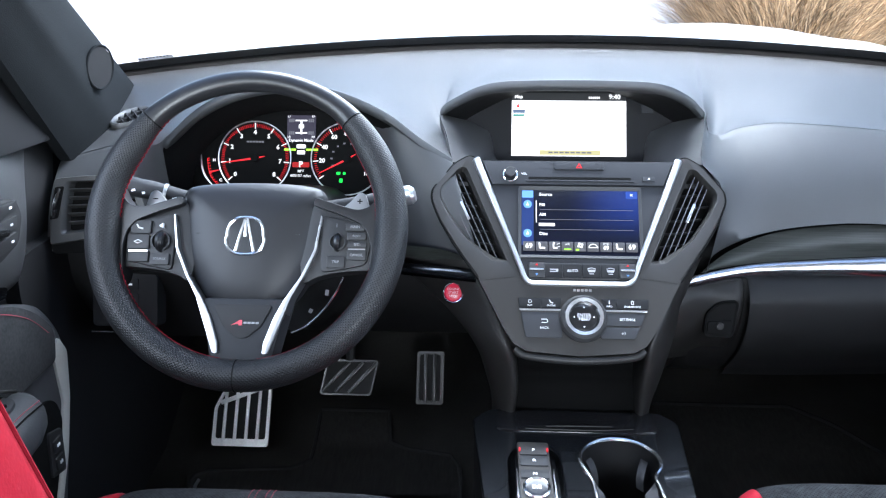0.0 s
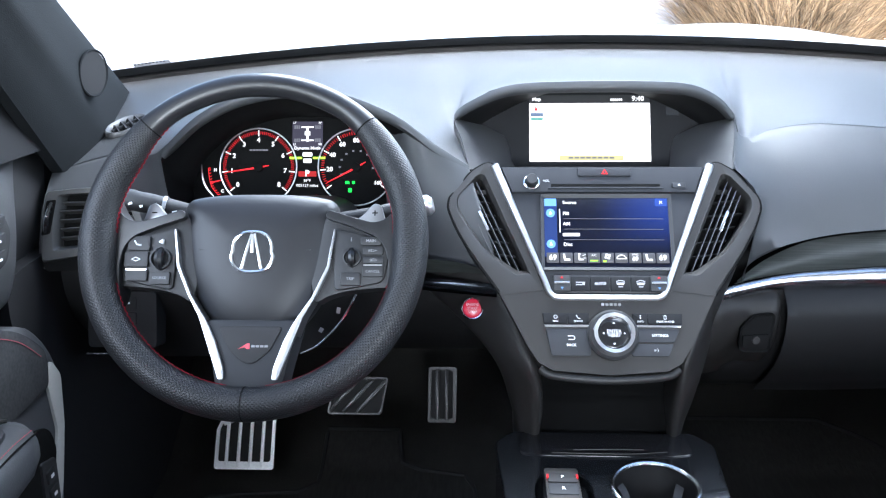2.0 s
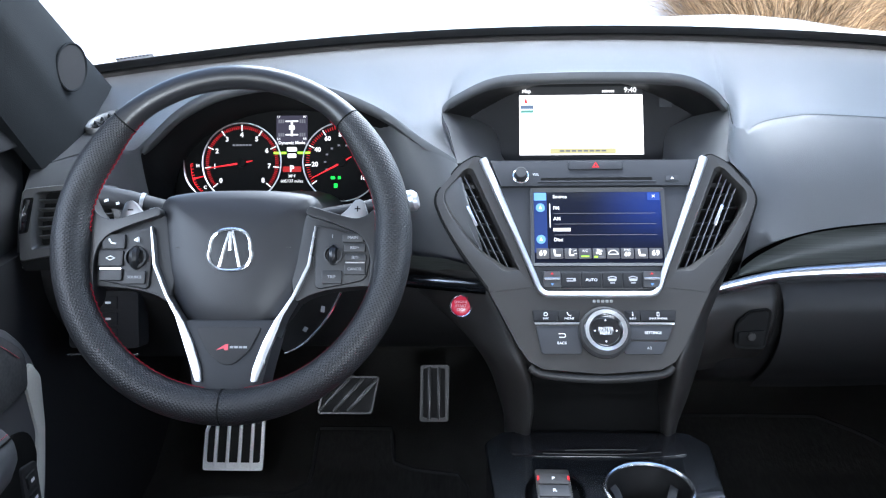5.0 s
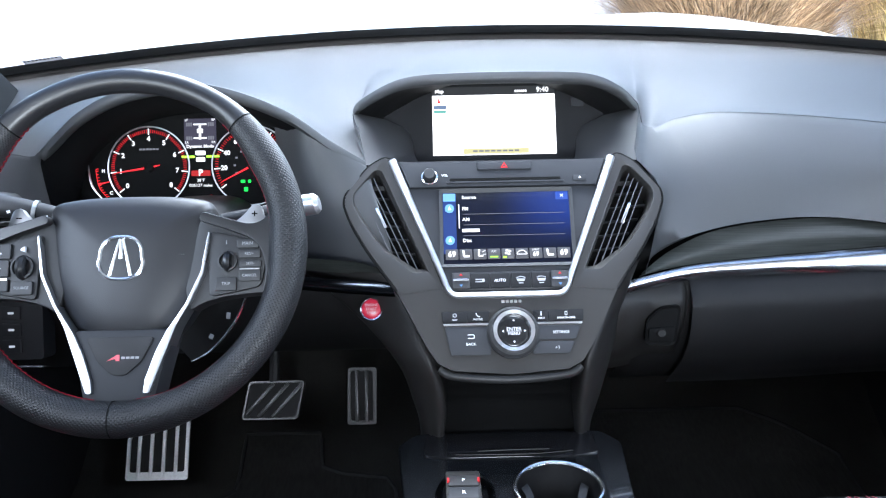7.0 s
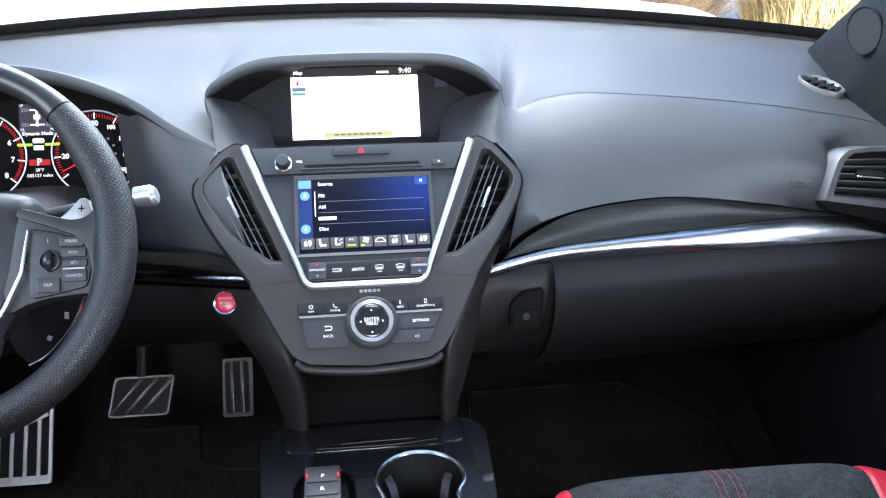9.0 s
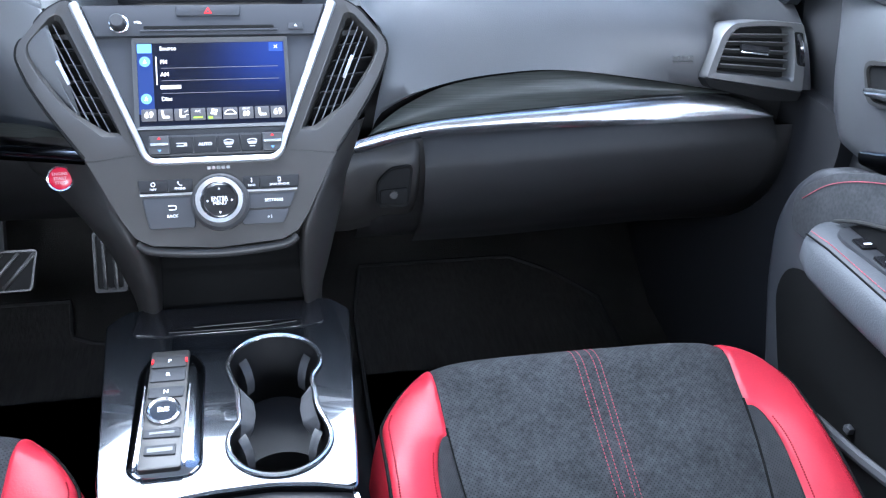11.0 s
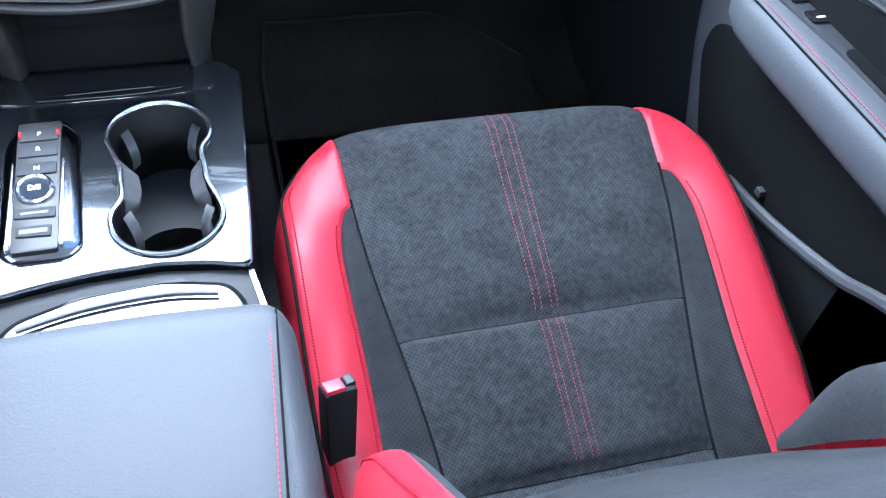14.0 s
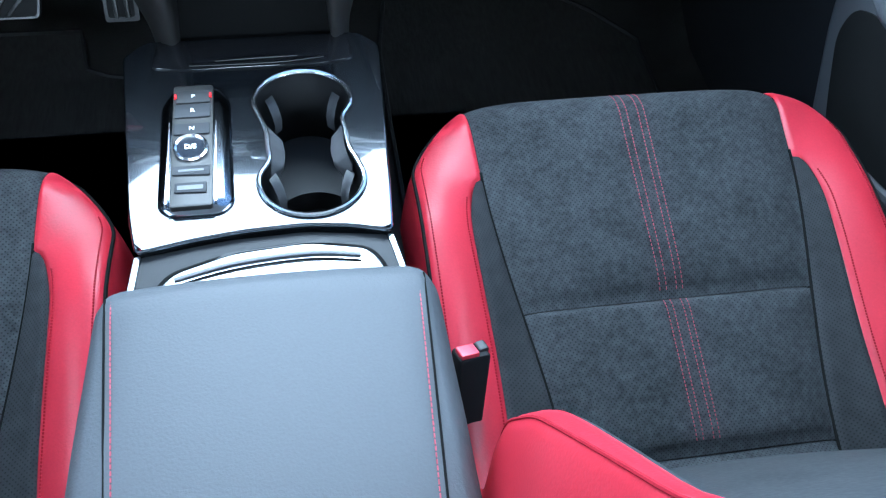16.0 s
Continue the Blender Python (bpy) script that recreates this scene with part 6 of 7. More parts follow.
for y, w, h in ((0.8285, 0.036, 0.0140), (0.8040, 0.030, 0.0150)):
    kb = part("mode_key", prism(rounded([(-0.0595 - w / 2, y - h / 2 + 0.002), (-0.0595 + w / 2, y - h / 2), (-0.0595 + w / 2, y + h / 2), (-0.0595 - w / 2, y + h / 2)], 0.0015), ZT - 0.002, ZT + 0.0018, Matrix(), 0.001), FACE, sel)
    part("mark", prism(rect(0.024, 0.006 if h > 0.0145 else 0.0035, 0.001, -0.0595, y), ZT + 0.001, ZT + 0.0022), GREYF, kb)
# rear rim and silver shutter tray
part("rear_rim", prism(rounded([(-0.112, 0.736), (-0.028, 0.750), (0.046, 0.753), (0.126, 0.740), (0.142, 0.65), (-0.118, 0.65)], 0.01), CZ - 0.05, CZ - 0.010, Matrix(), 0.004), LOWER, console, "dark satin rim of the rear tray")
for pts in ([(-0.1115, 0.734), (-0.106, 0.736), (-0.1125, 0.65), (-0.1190, 0.65)], [(0.1225, 0.738), (0.128, 0.737), (0.1420, 0.65), (0.1365, 0.65)]):
    part("side_blade", prism(rounded(pts, 0.0015), CZ - 0.05, CZ - 0.0075, Matrix(), 0.0015), BLADE, console, "bright side blade")
s_out = rounded([(-0.076, 0.709), (-0.022, 0.7285), (0.046, 0.7345), (0.102, 0.7215), (0.1145, 0.700), (0.120, 0.650), (-0.097, 0.650), (-0.090, 0.688)], 0.012)
# thin dark inlay in place of the gap's shade
part("shutter_channel", prism(rounded([(-0.080, 0.713), (-0.024, 0.7330), (0.047, 0.7390), (0.105, 0.7255), (0.1185, 0.702), (0.124, 0.650), (-0.101, 0.650), (-0.095, 0.690)], 0.012), CZ - 0.012, CZ - 0.0094, Matrix(), 0.0008), DARK, console, "near-black inlay that stands in for the shaded gap round the shutter")
shut = part("roller_shutter", prism(s_out, CZ - 0.014, CZ - 0.0068, Matrix(), 0.0025, 3), SILVER, console, "silver roller shutter")
for y, w in ((0.7165, 0.158),):
    part("ridge", tube(spline([(-w * 0.47, y - 0.016, CZ - 0.0062), (-0.02, y - 0.002, CZ - 0.0055), (0.046, y + 0.003, CZ - 0.0055), (w * 0.60, y - 0.004, CZ - 0.0062)], 24), 0.0030, 8, flat=0.6), GREYF, shut, "grey grip ridge")
    part("ridge", tube(spline([(-w * 0.47, y - 0.0235, CZ - 0.0062), (-0.02, y - 0.0095, CZ - 0.0055), (0.046, y - 0.0045, CZ - 0.0055), (w * 0.60, y - 0.0115, CZ - 0.0062)], 24), 0.0012, 8, flat=0.6), DARK, shut)
part("thumb_recess", prism(rounded([(-0.040, 0.7225), (-0.030, 0.731), (0.062, 0.7385), (0.070, 0.7325), (0.046, 0.7355), (-0.018, 0.730)], 0.002), CZ - 0.0115, CZ - 0.0085, Matrix(), 0.0006), BLACK, shut, "black thumb recess")

# the console's top rises a little towards the dashboard
console.matrix_world = at(0, 0.74, CZ) @ pose(0, 0, 0, 3.5, 0, 0) @ Matrix.Diagonal((1, 0.915, 1, 1)) @ at(0, -0.74, -CZ)

# ---- armrest ----
arm = thing("armrest", "grey leather centre armrest with red stitching", "armrest")


def arm_top(x, y):
    """Height of the armrest's cushion."""
    q = (x - 0.0145) / 0.1465
    z = 0.781 - 0.010 * q * q - 0.022 * max(0, abs(q) - 0.80) / 0.2 * 1.2
    return z - 0.035 * max(0.0, (y - 0.628) / 0.032) ** 2.4 + 0.004 * math.sin(math.pi * max(0, min(1, (y - 0.15) / 0.5)))


rings = []
for y in list(np.linspace(0.10, 0.60, 18)) + [0.615, 0.628, 0.639, 0.648, 0.655, 0.660]:
    y = float(y)
    nar = 1 - 0.012 * smooth(0.50, 0.60, y) - 0.10 * smooth(0.612, 0.665, y) ** 2
    hw = 0.1425 * nar
    row = []
    for q in np.linspace(-1, 1, 23):
        x = 0.0145 + (hw - 0.022) * float(q)
        row.append((x, y, arm_top(x, y)))
    z0 = arm_top(0.0145 + hw - 0.022, y)
    round_edge = [((hw - 0.022) + 0.022 * math.sin(a), z0 - 0.045 * (1 - math.cos(a)) * (0.35 + 0.65 * smooth(0.662, 0.64, y))) for a in np.linspace(0, math.pi / 2, 10)[1:]]
    row += [(0.0145 + x, y, z) for x, z in round_edge] + [(0.0145 + hw - 0.004, y, 0.712), (0.0145 - hw + 0.004, y, 0.712)] + [(0.0145 - x, y, z) for x, z in round_edge[::-1]]
    rings.append(row)
part("cushion", loft(rings), GREYL, arm, "padded grey leather lid", 70)
part("box", prism(rect(0.255, 0.545, 0.02, 0.018, 0.372), 0.38, 0.73), BLACK, arm)
for x0, x1 in ((-0.082, -0.106), (0.122, 0.136)):
    ys = np.linspace(0.12, 0.655, 110)
    part("stitching", stitches([(x0 + (x1 - x0) * (float(y) - 0.42) / 0.22, float(y), arm_top(x0 + (x1 - x0) * (float(y) - 0.42) / 0.22, float(y)) + 0.0003) for y in ys], 0.14, 0.00058), THREAD, arm, "red thread stitching")
    part("seam", tube([(x0 + 0.005 * (1 if x0 > 0 else -1) + (x1 - x0) * (float(y) - 0.42) / 0.22, float(y), arm_top(x0 + (x1 - x0) * (float(y) - 0.42) / 0.22, float(y)) - 0.0010) for y in ys if y < 0.640], 0.0009, 6), DARK, arm)

# ---- front seats ----


def seat(cx, dy, label, tilt=28, foot=0.525):
    st = thing("front_seat", label, "car seat", "front seats")
    SL = 0.388

    lateral_s = [0.0]

    def path(s):
        """Along the cushion from its back to its front and down: y, z and its tilt."""
        lateral_s[0] = s
        y0, z0, R = 0.905, 0.681, 0.045
        if s < 0:
            return y0 + s * 0.932, z0 + s * 0.362
        a = min(s / R, 1.75)
        b = math.atan(SL)
        y = y0 + R * (math.sin(b + 0) * 0 + math.sin(a - b) + math.sin(b))
        z = z0 + R * (math.cos(a - b) - math.cos(b))
        rest = max(0.0, s - 1.75 * R)
        return y - rest * 0.05, z - rest

    def lateral(q):
        """Raise of the bolsters at q metres off the seat's middle, and the drop past their edge."""
        return 0.028 * smooth(0.165, 0.245, q) * smooth(0.06, -0.22, lateral_s[0]) + 0.004 * smooth(0.18, 0.24, q)

    half_in = lambda s: 0.143 + 0.042 * smooth(-0.40, -0.03, s) + 0.004 * smooth(-0.05, 0.05, s)
    half_red = lambda s: half_in(s) + 0.0005 + (0.1985 + 0.006 * smooth(-0.30, -0.1, s) - half_in(s)) * math.sqrt(1 - (1 - max(0.0, min(1.0, (-0.058 - s) / 0.075))) ** 2)
    half_out = lambda s: 0.281 - 0.010 * smooth(-0.3, -0.45, s) - 0.066 * smooth(-0.045, 0.088, s)

    def patch(name, s0, s1, lo, hi, material, puff, na, nb, lab="", side=1, par=st):
        rows = []
        for j in range(nb + 1):
            b = j / nb
            s = s0 + (s1 - s0) * b
            y, z = path(s)
            l, h = lo(s), hi(s)
            row = []
            for i in range(na + 1):
                a = i / na
                q = l + (h - l) * a
                p = puff * (1 - abs(2 * a - 1) ** 5) * (1 - abs(2 * b - 1) ** 10) - 0.0026 * (1.5 * abs(2 * a - 1) ** 14 + 1.5 * abs(2 * b - 1) ** 30)
                row.append((cx + side * q, y + dy, z + lateral(abs(q)) + p))
            rows.append(row)
        return part(name, skin(rows, 0.012), material, par, lab, 70)

    def red_at(s, q, hout, drop, lift=0.0):
        """A point of the red bolster, q metres off the seat's middle."""
        y, z = path(s)
        h = hout(s)
        t = max(0.0, min(1.0, (q - (h - 0.034)) / 0.034))
        f = max(0.0, (q - half_in(s)) / (h - half_in(s)))
        edge = max(0.0, 1 - (q - half_red(s)) / 0.006)
        return (q - 0.008 * t * t, y + dy, z + lateral(q) + 0.0010 - drop * smooth(-0.13, 0.02, s) * f - 0.085 * t ** 2.6 - 0.0042 * edge ** 2 + lift)

    part("cushion_base", box(0.46, 0.40, 0.10, pose(cx, 0.68 + dy, 0.50, 21, 0, 0), 0.03), CARPET, st)
    zero = lambda s: -half_in(s)
    patch("front_insert", -0.2135, 0.15, zero, half_in, SUEDE, 0.010, 40, 40, "dark grey perforated suede insert")
    patch("rear_insert", -0.379, -0.2145, zero, half_in, SUEDE, 0.009, 40, 24, "dark grey perforated suede insert")
    patch("back_insert", -0.50, -0.380, lambda s: -0.145, lambda s: 0.145, SUEDE, 0.006, 30, 10)
    for sd in (1, -1):
        drop = 0.018 if sd * cx > 0 else 0.038
        hout = half_out
        patch("side_insert", -0.45, -0.058, half_in, half_red, SIDES, 0.004, 12, 70, "perforated dark suede side strip", side=sd)
        rows = []
        for j in range(111):
            v = -0.45 + 0.60 * j / 110
            row = []
            for i in range(25):
                a = (i / 24) if i > 3 else (i / 24) ** 1.3
                x, y, z = red_at(v, half_red(v) + (hout(v) - half_red(v)) * a, hout, drop)
                row.append((cx + sd * x, y, z))
            rows.append(row)
        part("bolster", skin(rows, 0.012), REDL, st, "bright red leather bolster", 70)

        def along(lo, hi, n, off, lift, inner=False):
            """A line on the bolster, off metres from its inner or its outer edge."""
            out = []
            for v in np.linspace(lo, hi, n):
                v = float(v)
                x, y, z = red_at(v, half_red(v) + off if inner else hout(v) - off, hout, drop, lift)
                out.append((cx + sd * x, y, z))
            return out

        part("piping", tube(along(-0.40, 0.11, 60, 0.021, 0.0010), 0.0022, 6), DARK, st, "dark piping")
        part("stitching", stitches(along(-0.40, -0.085, 100, 0.0055, 0.0004, True), 0.16, 0.0009), WTHREAD, st)
        part("stitching", stitches(along(-0.40, -0.02, 110, 0.031, 0.0004), 0.16, 0.0009), WTHREAD, st)
        pp = []
        for s in np.linspace(-0.40, -0.05, 50):
            y, z = path(float(s))
            q = half_in(float(s))
            pp.append((cx + sd * q, y + dy, z + lateral(q) - 0.0032))
        part("seam", tube(pp, 0.0018, 6), DARK, st)
    for s in (-0.2140, -0.3795):
        y, z = path(s)
        part("seam", tube([(cx + q, y + dy, z - 0.0085) for q in np.linspace(-half_in(s), half_in(s), 12)], 0.0018, 6), DARK, st)
    th = []
    for off in (-0.0185, -0.0115, -0.0005, 0.0060):
        for s0, s1, n in ((-0.370, -0.219, 38), (-0.208, 0.045, 56)):
            pp = []
            for i in range(n):
                s = s0 + (s1 - s0) * i / (n - 1)
                y, z = path(s)
                b = (s + 0.2135) / 0.3635 if s0 > -0.3 else (s + 0.379) / 0.1645
                pp.append((cx + 0.008 + off * (1 + 0.2 * smooth(-0.3, 0, s)), y + dy, z + 0.0098 * (1 - abs(2 * b - 1) ** 10) - 0.0035 * abs(2 * b - 1) ** 30 + 0.0006))
            th.append(stitches(pp, 0.2, 0.0005))
    part("center_stitching", joined(*th), THREAD, st, "two pairs of red stitched lines")
    part("side_shield", box(0.03, 0.46, 0.12, at(cx + (0.235 if cx > 0 else -0.235), 0.62 + dy, 0.50), 0.012), BLACK, st)

    # backrest
    def back_pt(q, h, out):
        """A point of the backrest q off its middle, h up along it, out in front of it."""
        lean = radians(tilt)
        return (cx + q, foot + dy - h * math.sin(lean) + out * math.cos(lean), 0.555 + h * math.cos(lean) + out * math.sin(lean))

    wid = lambda h: 0.270 - 0.03 * smooth(0.30, 0.48, h) - 0.125 * smooth(0.46, 0.58, h)
    inn = lambda h: 0.198 + 0.002 * smooth(0.2, 0.4, h) - 0.115 * smooth(0.44, 0.58, h)
    bol = lambda h: 0.060 * smooth(0.02, 0.20, h) * smooth(0.55, 0.25, h) + 0.014
    rows = [[back_pt(-inn(h) + 2 * inn(h) * i / 20, h, 0.010 * math.cos((i / 10 - 1) * 1.5)) for i in range(21)] for h in np.linspace(0.0, 0.70, 30)]
    part("back_insert", skin(rows, 0.02), BSUEDE, st, "dark grey suede backrest centre", 70)
    for sd in (1, -1):
        rows, prow = [], []
        for h in np.linspace(0.0, 0.70, 46):
            h = float(h)
            a, b, d = inn(h), wid(h), bol(h)
            if sd * cx > 0:
                d = 0.055 * smooth(-0.04, 0.13, h) * smooth(0.55, 0.25, h) + 0.014
            row = []
            for i in range(17):
                t = i / 16
                q = a + (b - a) * (1 - math.cos(math.pi * t * 0.62)) / (1 - math.cos(math.pi * 0.62)) if t < 1 else b
                o = d * math.sin(math.pi * min(1, t * 0.85 + 0.02)) ** 0.8 - 0.06 * smooth(0.7, 1.0, t)
                row.append(back_pt(sd * q, h, o))
            rows.append(row)
            prow.append(rows[-1][11 if sd * cx < 0 else 14])
        part("back_bolster", skin([r[8 if sd * cx < 0 else 12:] for r in rows], 0.012), REDL, st, "bright red leather backrest bolster", 70)
        part("back_side_insert", skin([r[:9 if sd * cx < 0 else 13] for r in rows], 0.012), BSUEDE, st, "dark grey suede side of the backrest", 70)
        part("back_seam", tube(prow[4:], 0.0014, 6), WTHREAD, st, "stitched seam")
    ring_ = lambda h, w, d: [back_pt(w * math.copysign(abs(math.cos(a)) ** 0.5, math.cos(a)), h, -0.065 + d * math.copysign(abs(math.sin(a)) ** 0.6, math.sin(a))) for a in np.linspace(0, 2 * math.pi, 28, endpoint=False)]
    part("back_shell", loft([ring_(0.0, 0.20, 0.05), ring_(0.05, 0.225, 0.058), ring_(0.40, 0.225, 0.055), ring_(0.50, 0.17, 0.05), ring_(0.58, 0.09, 0.045), ring_(0.715, 0.08, 0.03)]), BLACK, st, "black seat back", 60)
    return st


seat(0.424, 0.0, "passenger's seat in dark suede with red leather bolsters")
seat(-0.408, -0.052, "driver's seat in dark suede with red leather bolsters", 20, 0.524)

# ---- belt buckles ----


def buckle(x, y, z, s):
    b = thing("belt_buckle", "black seat belt buckle with a red release key", "seat belt buckle", "belt buckles")
    M = frame_of((x, y, z), (0.05 * s, 0.30, 0.95), (s * 0.25, -0.92, 0.28))
    part("body", prism(rounded([(-0.012, -0.13), (0.012, -0.13), (0.0165, 0.0), (-0.0145, 0.0)], 0.004), -0.011, 0.009, M, 0.004), SAIL, b)
    part("release_key", prism(rect(0.018, 0.010, 0.002, -0.004, -0.001), -0.007, 0.0075, M, 0.002), REDL, b, "red release key")
    part("throat", prism(rounded([(0.006, -0.012), (0.016, -0.012), (0.017, 0.004), (0.007, 0.003)], 0.003), -0.009, 0.003, M, 0.002), BLACK, b)


buckle(0.186, 0.622, 0.664, 1)
buckle(-0.170, 0.520, 0.660, -1)

# ---- pedals and mats ----


def slotted_pedal(name, label, w, h, bars, M, slant=0.0, cut=0.0, metal=ALU):
    p = thing(name, label, "pedal")
    hw, hh = w / 2, h / 2
    out = rounded([(-hw, -hh), (hw, -hh), (hw, hh), (-hw + cut, hh), (-hw, hh - cut * 2.2)] if cut else [(-hw, -hh), (hw, -hh), (hw * 1.05, hh), (-hw * 0.95, hh)], 0.006)
    part("rubber_pad", prism(out, -0.008, -0.001, M, 0.001), RUBBER, p)
    t = 0.006
    inner = rounded([(-hw + t, -hh + t * 2.4), (hw - t, -hh + t * 2.4), (hw - t, hh - t), (-hw + cut + t * 0.5, hh - t), (-hw + t, hh - cut * 2.2)] if cut else [(-hw + t, -hh + t * 1.2), (hw - t, -hh + t * 1.2), (hw - t, hh - t), (-hw + t, hh - t)], 0.005)
    part("frame", ring(out, inner, -0.002, 0.003, M), metal, p, "brushed aluminium frame")
    for k in range(bars):
        u = -hw + w * (k + 1) / (bars + 1)
        lo, hi = -hh + 0.004, hh - 0.004
        if cut and u < -hw + cut:
            hi = hh - cut * 2.2 + (u + hw) * 2.0
        part("bar", box(0.0065, hi - lo, 0.005, M @ at(u, (lo + hi) / 2, 0.0015) @ pose(0, 0, 0, 0, 0, -slant), 0.0015), metal, p)
    return p


slotted_pedal("foot_rest", "brushed aluminium foot rest with black slots", 0.112, 0.150, 4, frame_of((-0.602, 1.418, 0.497), (0, 0.55, 0.83), (0, -0.83, 0.55)), 0, 0.035)
fr = bpy.data.objects["foot_rest"]
part("cross_bar", box(0.098, 0.0085, 0.006, frame_of((-0.602, 1.418, 0.497), (0, 0.55, 0.83), (0, -0.83, 0.55)) @ pose(0.002, 0.026, 0.002, 0, 0, 21), 0.0015), ALU, fr)
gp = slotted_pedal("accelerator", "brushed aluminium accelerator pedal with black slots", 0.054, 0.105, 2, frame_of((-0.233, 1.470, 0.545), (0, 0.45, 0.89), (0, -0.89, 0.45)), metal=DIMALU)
part("arm", tube([(-0.233, 1.52, 0.64), (-0.233, 1.56, 0.75), (-0.233, 1.60, 0.85)], 0.008, 8), BLACK, gp)
bp = thing("brake_pedal", "wide brushed aluminium brake pedal with slanting black slots", "pedal")
BM = frame_of((-0.385, 1.410, 0.572), (0, 0.5, 0.86), (0, -0.86, 0.5))
bo = rounded([(-0.056, -0.032), (0.044, -0.032), (0.056, 0.036), (-0.044, 0.036)], 0.008)
part("rubber_pad", prism(bo, -0.010, -0.001, BM), RUBBER, bp)
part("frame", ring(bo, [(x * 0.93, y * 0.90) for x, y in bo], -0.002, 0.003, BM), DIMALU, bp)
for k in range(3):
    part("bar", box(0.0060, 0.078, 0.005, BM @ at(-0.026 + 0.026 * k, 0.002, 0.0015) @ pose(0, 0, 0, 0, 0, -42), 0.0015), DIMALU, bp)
part("arm", tube([(-0.385, 1.43, 0.60), (-0.385, 1.50, 0.72), (-0.385, 1.56, 0.86)], 0.009, 8), BLACK, bp)
single("mat_hook", tube([(-0.655, 1.25, 0.40), (-0.652, 1.26, 0.425), (-0.645, 1.265, 0.435)], 0.003, 6), SILVER, "small metal hook beside the mat", "hook")


def floor_mat(left, right, y1, label):
    """A mat on floor and toe board; left and right: its edges as pairs of y and x."""
    m = thing("floor_mat", label, "floor mat", "floor mats")
    edge_at = lambda e, y: float(np.interp(y, [q[0] for q in e], [q[1] for q in e]))
    top = lambda y: float(np.interp(y, [1.30, 1.42, 1.54, 1.66], [0.385, 0.40, 0.465, 0.565])) + 0.007
    rows = []
    for y in np.linspace(0.62, y1, 70):
        y = float(y)
        a, b = edge_at(left, y), edge_at(right, y)
        rows.append([(a + (b - a) * k / 12, y, top(y)) for k in range(13)])
    part("mat_surface", skin(rows, 0.009), MATM, m)
    rim = [r[0] for r in rows] + [r[-1] for r in rows[::-1]]
    part("border", tube([(x, y, z - 0.001) for x, y, z in rim], 0.0045, 6, True), RUBBER, m)


floor_mat([(0.62, -0.684), (1.323, -0.684), (1.346, -0.673), (1.358, -0.504), (1.382, -0.465), (1.50, -0.462)], [(0.62, -0.167), (1.336, -0.167), (1.381, -0.171), (1.419, -0.193), (1.424, -0.282), (1.437, -0.311), (1.50, -0.319)], 1.50, "black ribbed floor mat with cut-outs in the driver's footwell")
floor_mat([(0.62, 0.185), (1.448, 0.187), (1.53, 0.204)], [(0.62, 0.67), (1.311, 0.67), (1.436, 0.668), (1.496, 0.58), (1.53, 0.50)], 1.53, "black ribbed floor mat in the passenger's footwell")

# ---- front doors ----


